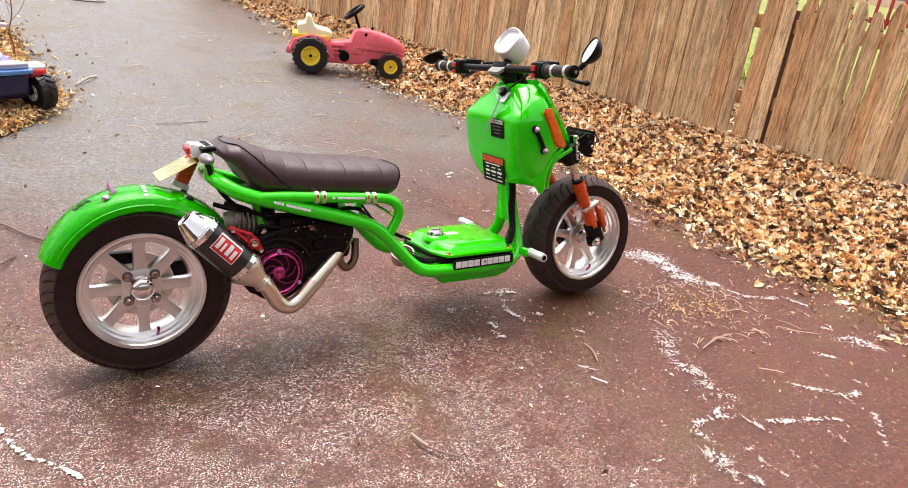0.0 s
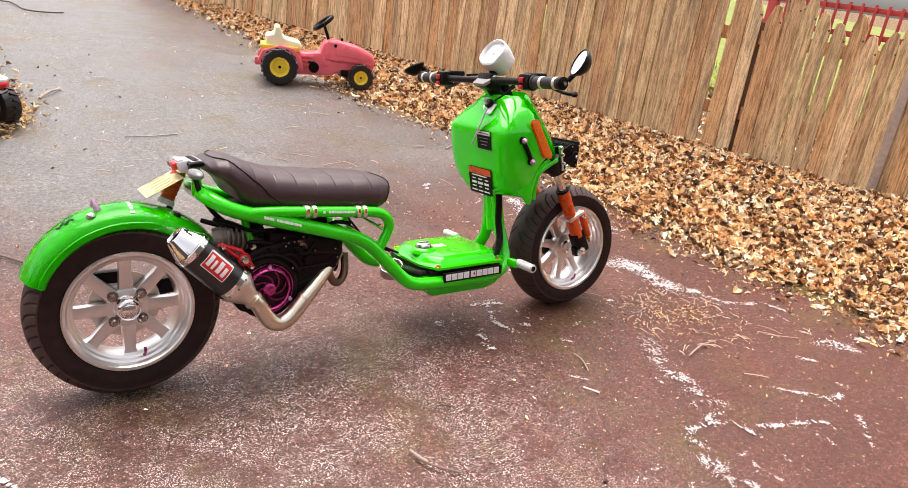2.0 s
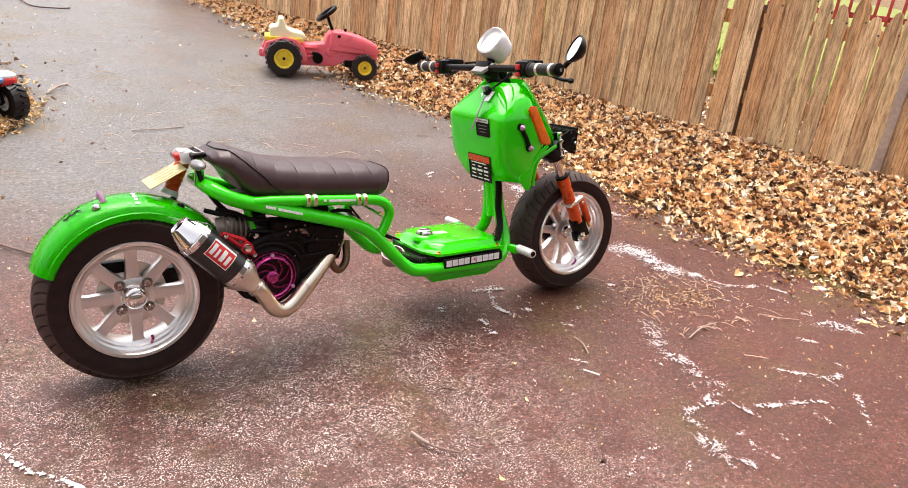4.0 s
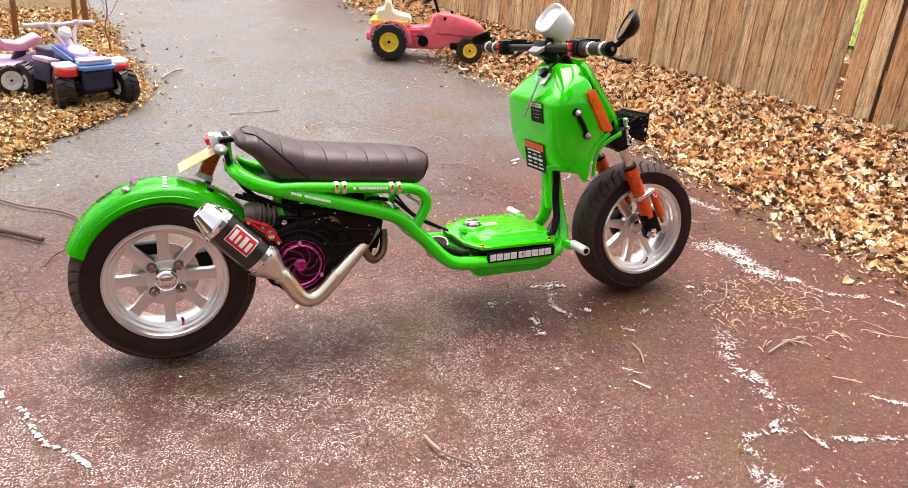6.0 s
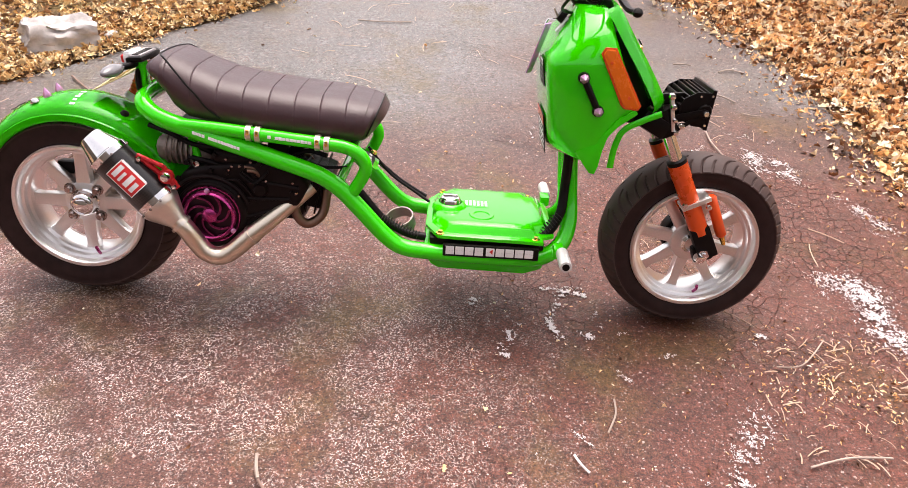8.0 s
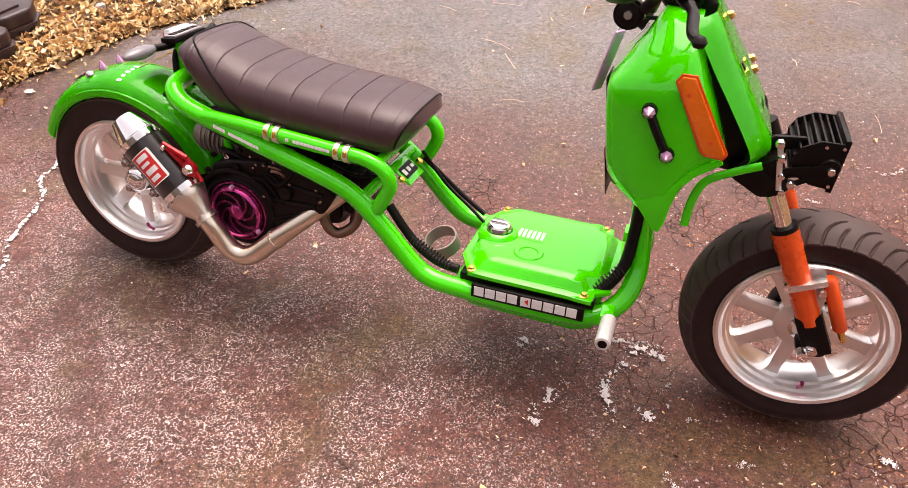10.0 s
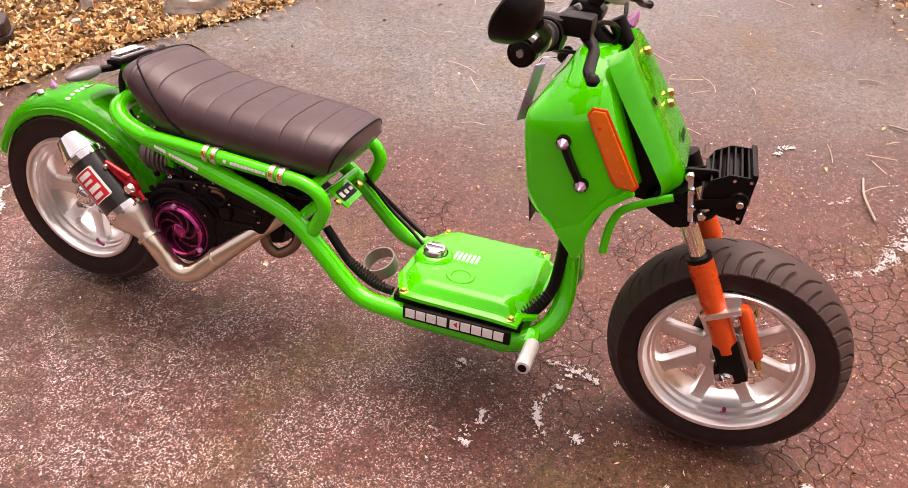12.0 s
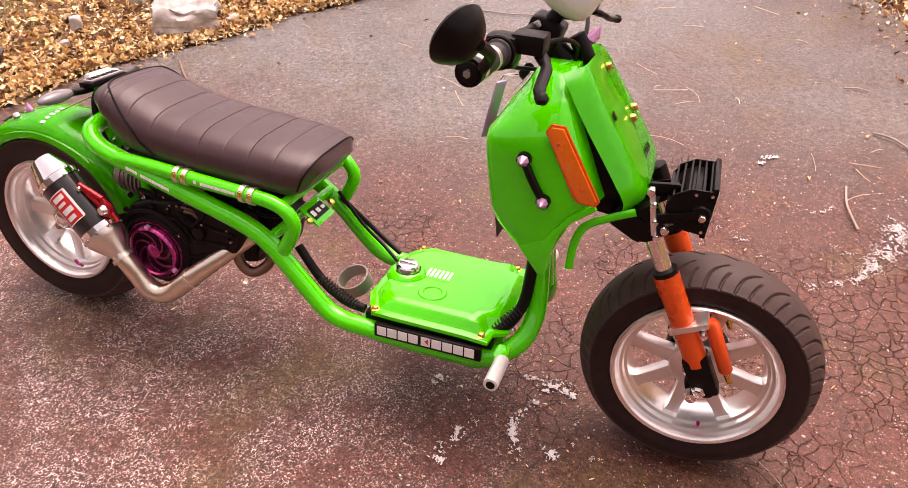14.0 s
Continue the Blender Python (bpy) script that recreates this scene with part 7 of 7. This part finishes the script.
def pick_beyond(r):
    y = r.uniform(-2, 6)
    x = fence_x(y) + r.uniform(0.15, 2.5)
    return x, y, ground_z(x, y) + 0.01


def pick_left(r):
    while True:
        y = r.uniform(-0.6, 5.2) if r.random() < 0.85 else -0.6 - abs(r.gauss(0, 1.2))
        x = drive_left(y) - abs(r.gauss(0, 0.9 if r.random() < 0.7 else 0.15)) + (abs(r.gauss(0.06, 0.08)) if r.random() < 0.15 else 0.03)
        if x > -3.6:
            return x, y, ground_z(x, y) + 0.004 + 0.025 * r.random()


leaf_field("leaf_litter", 60000, pick_right, LEAF, "thick bank of curled tan dry leaves along the fence", (0.018, 0.060), 3, 0.0, "fallen leaves", 38, (0.24, 0.80))
leaf_field("leaf_litter", 2500, pick_beyond, LEAF, "dry leaves on the ground behind the fence", (0.04, 0.08), 4)
leaf_field("leaf_litter", 38000, pick_left, LEAF_L, "brown and yellow leaf litter beside the drive", (0.014, 0.046), 5, 0.0, "fallen leaves", 28, (0.22, 0.7))


def left_edge(r):
    y = r.uniform(-0.3, 4.6)
    x = drive_left(y) + r.gauss(-0.02, 0.05)
    return x, y, rise(y) + 0.004 + 0.012 * r.random()


leaf_field("leaf_litter", 9000, left_edge, LEAF_L, "small leaf bits along the drive's broken edge", (0.008, 0.030), 15, 0.0, "fallen leaves", 30, (0.18, 0.7))


def stray(r):
    y = r.uniform(-1.3, 6)
    a, b = drive_left(y), drive_right(y)
    x = r.uniform(a, b)
    return x, y, rise(y) + 0.004


leaf_field("leaf_scrap", 260, stray, LEAF, "single dry leaf scraps blown on the asphalt", (0.006, 0.022), 6, 0, "leaf scraps", 15)


def flakes(name, lines, count, width, seed, label, size=(0.004, 0.016)):
    """Thin pale crumbs strewn along cracks."""
    rng = random.Random(seed)
    segs = [(Vector(a), Vector(b)) for ln in lines for a, b in zip(ln, ln[1:])]
    tot = sum((b - a).length for a, b in segs)
    V, Fc = [], []
    for a, b in segs:
        for _ in range(int(count * (b - a).length / tot)):
            t = rng.random()
            p = a + (b - a) * t
            px = p.x + 0.025 * noise.noise((p.x * 11, p.y * 11, seed)) + rng.gauss(0, width)
            py = p.y + 0.025 * noise.noise((p.x * 11, p.y * 11, seed + 31)) + rng.gauss(0, width)
            if noise.noise((px * 95, py * 95, seed + 5)) + 0.7 * noise.noise((px * 22, py * 22, seed)) < rng.uniform(-0.05, 0.30):
                continue
            s, ang, st = rng.uniform(*size), rng.uniform(0, 6.28), rng.uniform(0.25, 1.0)
            z = rise(py) + 0.0045
            base = len(V)
            k = rng.choice((4, 5, 6))
            for i in range(k):
                aa = 2 * math.pi * i / k
                rr = s * rng.uniform(0.6, 1.1)
                ux, uy = rr * math.cos(aa), rr * math.sin(aa) * st
                V.append((px + ux * math.cos(ang) - uy * math.sin(ang), py + ux * math.sin(ang) + uy * math.cos(ang), z + rng.uniform(-0.001, 0.0012)))
            V.append((px, py, z + 0.0015))
            for i in range(k):
                Fc.append((base + i, base + (i + 1) % k, base + k))
    me = bpy.data.meshes.new(name)
    me.from_pydata(V, [], Fc)
    me.materials.append(CHALK)
    return tagged(new(name, me), label, "residue", kind="stuff")


CRACKS = [
    [(1.67, -0.41), (1.62, -0.50), (1.59, -0.60), (1.57, -0.72), (1.58, -0.79)],
    [(2.15, 0.22), (2.18, 0.10), (2.15, -0.02), (2.13, -0.09), (2.24, -0.16)],
    [(2.33, 0.68), (2.43, 0.50)],
    [(2.01, 0.74), (2.07, 0.87), (2.10, 0.97)],
    [(2.09, 1.00), (2.20, 0.93), (2.24, 0.80)],
    [(2.10, 0.84), (2.19, 0.86)],
    [(2.06, 0.19), (2.09, 0.13)],
    [(2.35, -0.69), (2.45, -0.76)],
    [(1.31, -0.96), (1.30, -1.03)],
]
flakes("pale_residue", CRACKS, 34000, 0.018, 3, "white crumbly residue along cracks in the asphalt", (0.0006, 0.0026))
flakes("pale_residue", [[(-0.20, -0.48), (-0.30, -0.36), (-0.37, -0.22), (-0.46, -0.03), (-0.57, 0.14), (-0.60, 0.24)]], 5200, 0.0030, 4, "thin white line of residue in a crack", (0.0014, 0.0048))


def twig(pts, r, label, mat=TWIG):
    """A bent stick with two side shoots."""
    t = tube([(x, y, rise(y) + z) for x, y, z in pts], [r] * ((len(pts) - 1) * 6 + 1), 7)
    o = part("twig", t, mat, None)
    return tagged(o, label, "twig", "fallen twigs")


twig([(0.56, -0.61, 0.010), (0.57, -0.66, 0.012), (0.60, -0.70, 0.010), (0.64, -0.735, 0.008)], 0.0031, "peeling grey twig lying on the asphalt", TWIGBROWN)
part("peeled_bark", tube([(0.560, -0.610, 0.0125), (0.566, -0.640, 0.014), (0.577, -0.672, 0.0145)], 0.0037, 7), TWIG, bpy.data.objects["twig"])
twig([(0.72, -0.475, 0.008), (0.745, -0.468, 0.010), (0.77, -0.485, 0.008)], 0.0019, "short curved dark twig on the asphalt", BARK)
twig([(-0.57, 0.89, 0.015), (-0.49, 0.83, 0.018), (-0.41, 0.775, 0.014)], 0.009, "dark stick lying on the asphalt", BARK)
twig([(-0.67, 1.25, 0.012), (-0.52, 1.10, 0.016), (-0.40, 1.035, 0.014), (-0.33, 0.975, 0.014), (-0.27, 0.89, 0.012), (-0.17, 0.78, 0.010)], 0.0046, "thin brown stick beside the drive", TWIGBROWN)
twig([(-0.39, 0.58, 0.006), (-0.365, 0.645, 0.012), (-0.335, 0.69, 0.008), (-0.305, 0.73, 0.006)], 0.0028, "thin dark twig beside the rear wheel", BARK)
stick = twig([(0.06, 2.98, 0.01), (0.12, 3.08, 0.02), (0.19, 3.20, 0.012)], 0.0065, "short grey forked stick on the drive")
part("side_shoot", tube([(0.12, 3.08, rise(3.08) + 0.02), (0.16, 3.10, rise(3.1) + 0.03), (0.20, 3.11, rise(3.1) + 0.02)], 0.0035, 6, 3), TWIG, stick)
part("side_shoot", tube([(0.10, 3.05, rise(3.05) + 0.02), (0.10, 3.10, rise(3.1) + 0.03), (0.12, 3.15, rise(3.1) + 0.02)], 0.0035, 6, 3), TWIG, stick)
twig([(-0.04, 6.46, 0.010), (0.14, 6.41, 0.016), (0.24, 6.06, 0.012), (0.45, 5.98, 0.014), (0.55, 6.05, 0.010)], 0.006, "long thin dark stick on the far drive", BARK)
twig([(0.39, 2.22, 0.006), (0.53, 2.21, 0.010), (0.67, 2.25, 0.006)], 0.0034, "thin twig on the drive")
twig([(-0.32, 3.77, 0.012), (-0.20, 3.76, 0.016), (-0.09, 3.75, 0.010)], 0.008, "grey stick at the edge of the drive")


def crumbs(r):
    """Broken leaf bits, thickest in a patch ahead of the front wheel."""
    if r.random() < 0.45:
        x, y = r.gauss(1.93, 0.16), r.gauss(-0.28, 0.10)
    else:
        x, y = r.uniform(1.0, 2.8), r.uniform(-1.1, 1.3)
    return x, y, rise(y) + 0.004


leaf_field("leaf_crumbs", 1700, crumbs, LEAF, "broken bits of brown leaf on the asphalt", (0.003, 0.013), 12, 0, "leaf scraps", 14, (0.2, 0.6))


def bank_edge(r):
    """Leaf bits spilling off the bank on to the drive."""
    y = r.uniform(-1.0, 5.0)
    x = drive_right(y) - abs(r.gauss(0, 0.16))
    return x, y, rise(y) + 0.005


leaf_field("leaf_crumbs", 2600, bank_edge, LEAF, "small brown leaf bits spilling on to the drive's edge", (0.006, 0.032), 13, 0, "leaf scraps", 18, (0.2, 0.6))
rng = random.Random(44)
BITS = []
for _ in range(110):
    x, y, a, ln = rng.uniform(1.0, 2.75), rng.uniform(-1.15, 1.2), rng.uniform(0, 6.28), rng.uniform(0.015, 0.06)
    BITS.append([(x, y), (x + ln * math.cos(a), y + ln * math.sin(a))])
flakes("pale_residue", BITS, 9000, 0.004, 21, "scattered white crumbs on the asphalt", (0.0006, 0.0024))
twig([(1.97, 1.16, 0.008), (1.965, 1.05, 0.012), (1.99, 0.93, 0.008)], 0.0034, "pale peeled stick on the asphalt")
twig([(2.21, 1.84, 0.008), (2.27, 1.87, 0.012), (2.34, 1.85, 0.008)], 0.004, "thin pale twig near the leaf bank")
twig([(2.08, 1.56, 0.008), (2.14, 1.53, 0.012), (2.19, 1.48, 0.008)], 0.004, "thin pale twig near the leaf bank")
twig([(2.00, 1.90, 0.008), (2.05, 1.91, 0.010), (2.09, 1.90, 0.008)], 0.003, "thin pale twig near the leaf bank")
twig([(2.18, 1.37, 0.008), (2.22, 1.35, 0.010), (2.26, 1.35, 0.008)], 0.003, "thin pale twig near the leaf bank")
twig([(1.74, -0.55, 0.008), (1.84, -0.52, 0.012), (1.94, -0.51, 0.008)], 0.0026, "thin pale twig among bark shreds")
twig([(1.78, -0.23, 0.008), (1.85, -0.22, 0.012), (1.95, -0.11, 0.008)], 0.0020, "thin pale twig among bark shreds")
twig([(1.34, -0.38, 0.006), (1.335, -0.43, 0.008), (1.31, -0.485, 0.006)], 0.0024, "short pale twig on the asphalt")
twig([(1.225, -0.555, 0.006), (1.235, -0.58, 0.009), (1.252, -0.60, 0.006)], 0.0028, "short pale twig on the asphalt", CHALK)
flakes("pale_residue", [[(2.12, 0.20), (2.19, 0.12), (2.15, 0.0), (2.17, -0.10)]], 14000, 0.026, 33, "dense white residue patch on the asphalt", (0.0006, 0.0028))

# branching pale streaks and small debris round the scooter's front
VEINS = [
    [(2.24, -0.16), (2.27, -0.29), (2.45, -0.36), (2.50, -0.46)],
    [(1.56, -0.84), (1.44, -0.86), (1.33, -0.87), (1.35, -0.93)],
    [(1.47, -0.87), (1.54, -0.89), (1.55, -0.96)],
    [(1.59, -0.93), (1.76, -0.99), (1.84, -1.01)],
    [(2.33, -0.68), (2.44, -0.70), (2.45, -0.80)],
    [(2.54, -0.72), (2.63, -0.73)],
    [(2.15, -0.70), (2.19, -0.76)],
    [(1.87, -0.83), (1.92, -0.87), (2.00, -0.95), (2.07, -0.92)],
    [(1.98, -1.04), (1.91, -1.12)],
    [(1.29, -1.05), (1.33, -1.08), (1.35, -1.12)],
    [(2.63, 0.19), (2.68, 0.04), (2.68, -0.09)],
    [(1.86, 0.61), (1.94, 0.68), (2.01, 0.74)],
]
SPECKS = [
    [(1.20, 0.04), (1.25, 0.02), (1.23, -0.02), (1.22, -0.08), (1.24, -0.17)],
    [(1.25, 0.02), (1.28, 0.05), (1.33, 0.02)],
    [(1.02, -0.02), (1.02, -0.05)],
    [(1.01, -0.03), (1.04, -0.02)],
    [(1.09, -0.16), (1.11, -0.17), (1.09, -0.22), (1.10, -0.26)],
    [(1.30, -0.15), (1.32, -0.17)],
    [(1.34, -0.12), (1.35, -0.13)],
    [(1.77, -0.10), (1.79, -0.11)],
    [(1.75, 1.29), (1.71, 1.26)],
    [(1.72, 1.23), (1.70, 1.22)],
]
flakes("pale_residue", SPECKS, 9000, 0.005, 18, "broken white crumbs beside the foot peg", (0.0008, 0.0030))
flakes("pale_residue", VEINS, 26000, 0.006, 8, "thin branching white residue on the asphalt", (0.0006, 0.0022))


def straws(name, count, box, seed, label, lens=(0.03, 0.14), thick=(0.0008, 0.0018)):
    """Dry stems lying about in one mesh."""
    rng = random.Random(seed)
    bm = bmesh.new()
    for _ in range(count):
        x, y = rng.uniform(box[0], box[1]), rng.uniform(box[2], box[3])
        a, ln = rng.uniform(0, 6.28), rng.uniform(*lens)
        bend = rng.uniform(-0.35, 0.35)
        pts = [(x + ln * t * math.cos(a + bend * t), y + ln * t * math.sin(a + bend * t), rise(y) + 0.006 + 0.004 * math.sin(3 * t)) for t in (0, 0.33, 0.66, 1)]
        sweep(bm, pts, rng.uniform(*thick), 4)
    me = bpy.data.meshes.new(name)
    bm.to_mesh(me)
    bm.free()
    me.materials.append(STRAW)
    return tagged(new(name, me), label, "dry stems", kind="stuff")


STRAW = simple("dry_straw", (0.66, 0.48, 0.36), 0.8, 0, 0.25, 30)
straws("bark_shreds", 110, (1.72, 2.22, -0.55, -0.10), 23, "pale shreds of bark and stems on the asphalt", (0.012, 0.055), (0.0007, 0.0020))
straws("dry_stems", 12, (1.55, 2.5, -0.75, 0.5), 3, "thin dry stems scattered on the asphalt")
straws("dry_stems", 160, (-3.0, -0.3, 1.0, 4.5), 5, "thin dry stems among the leaf litter")
straws("dry_stems", 60, (0.2, 2.3, 1.0, 5.0), 9, "few thin dry stems on the far drive")
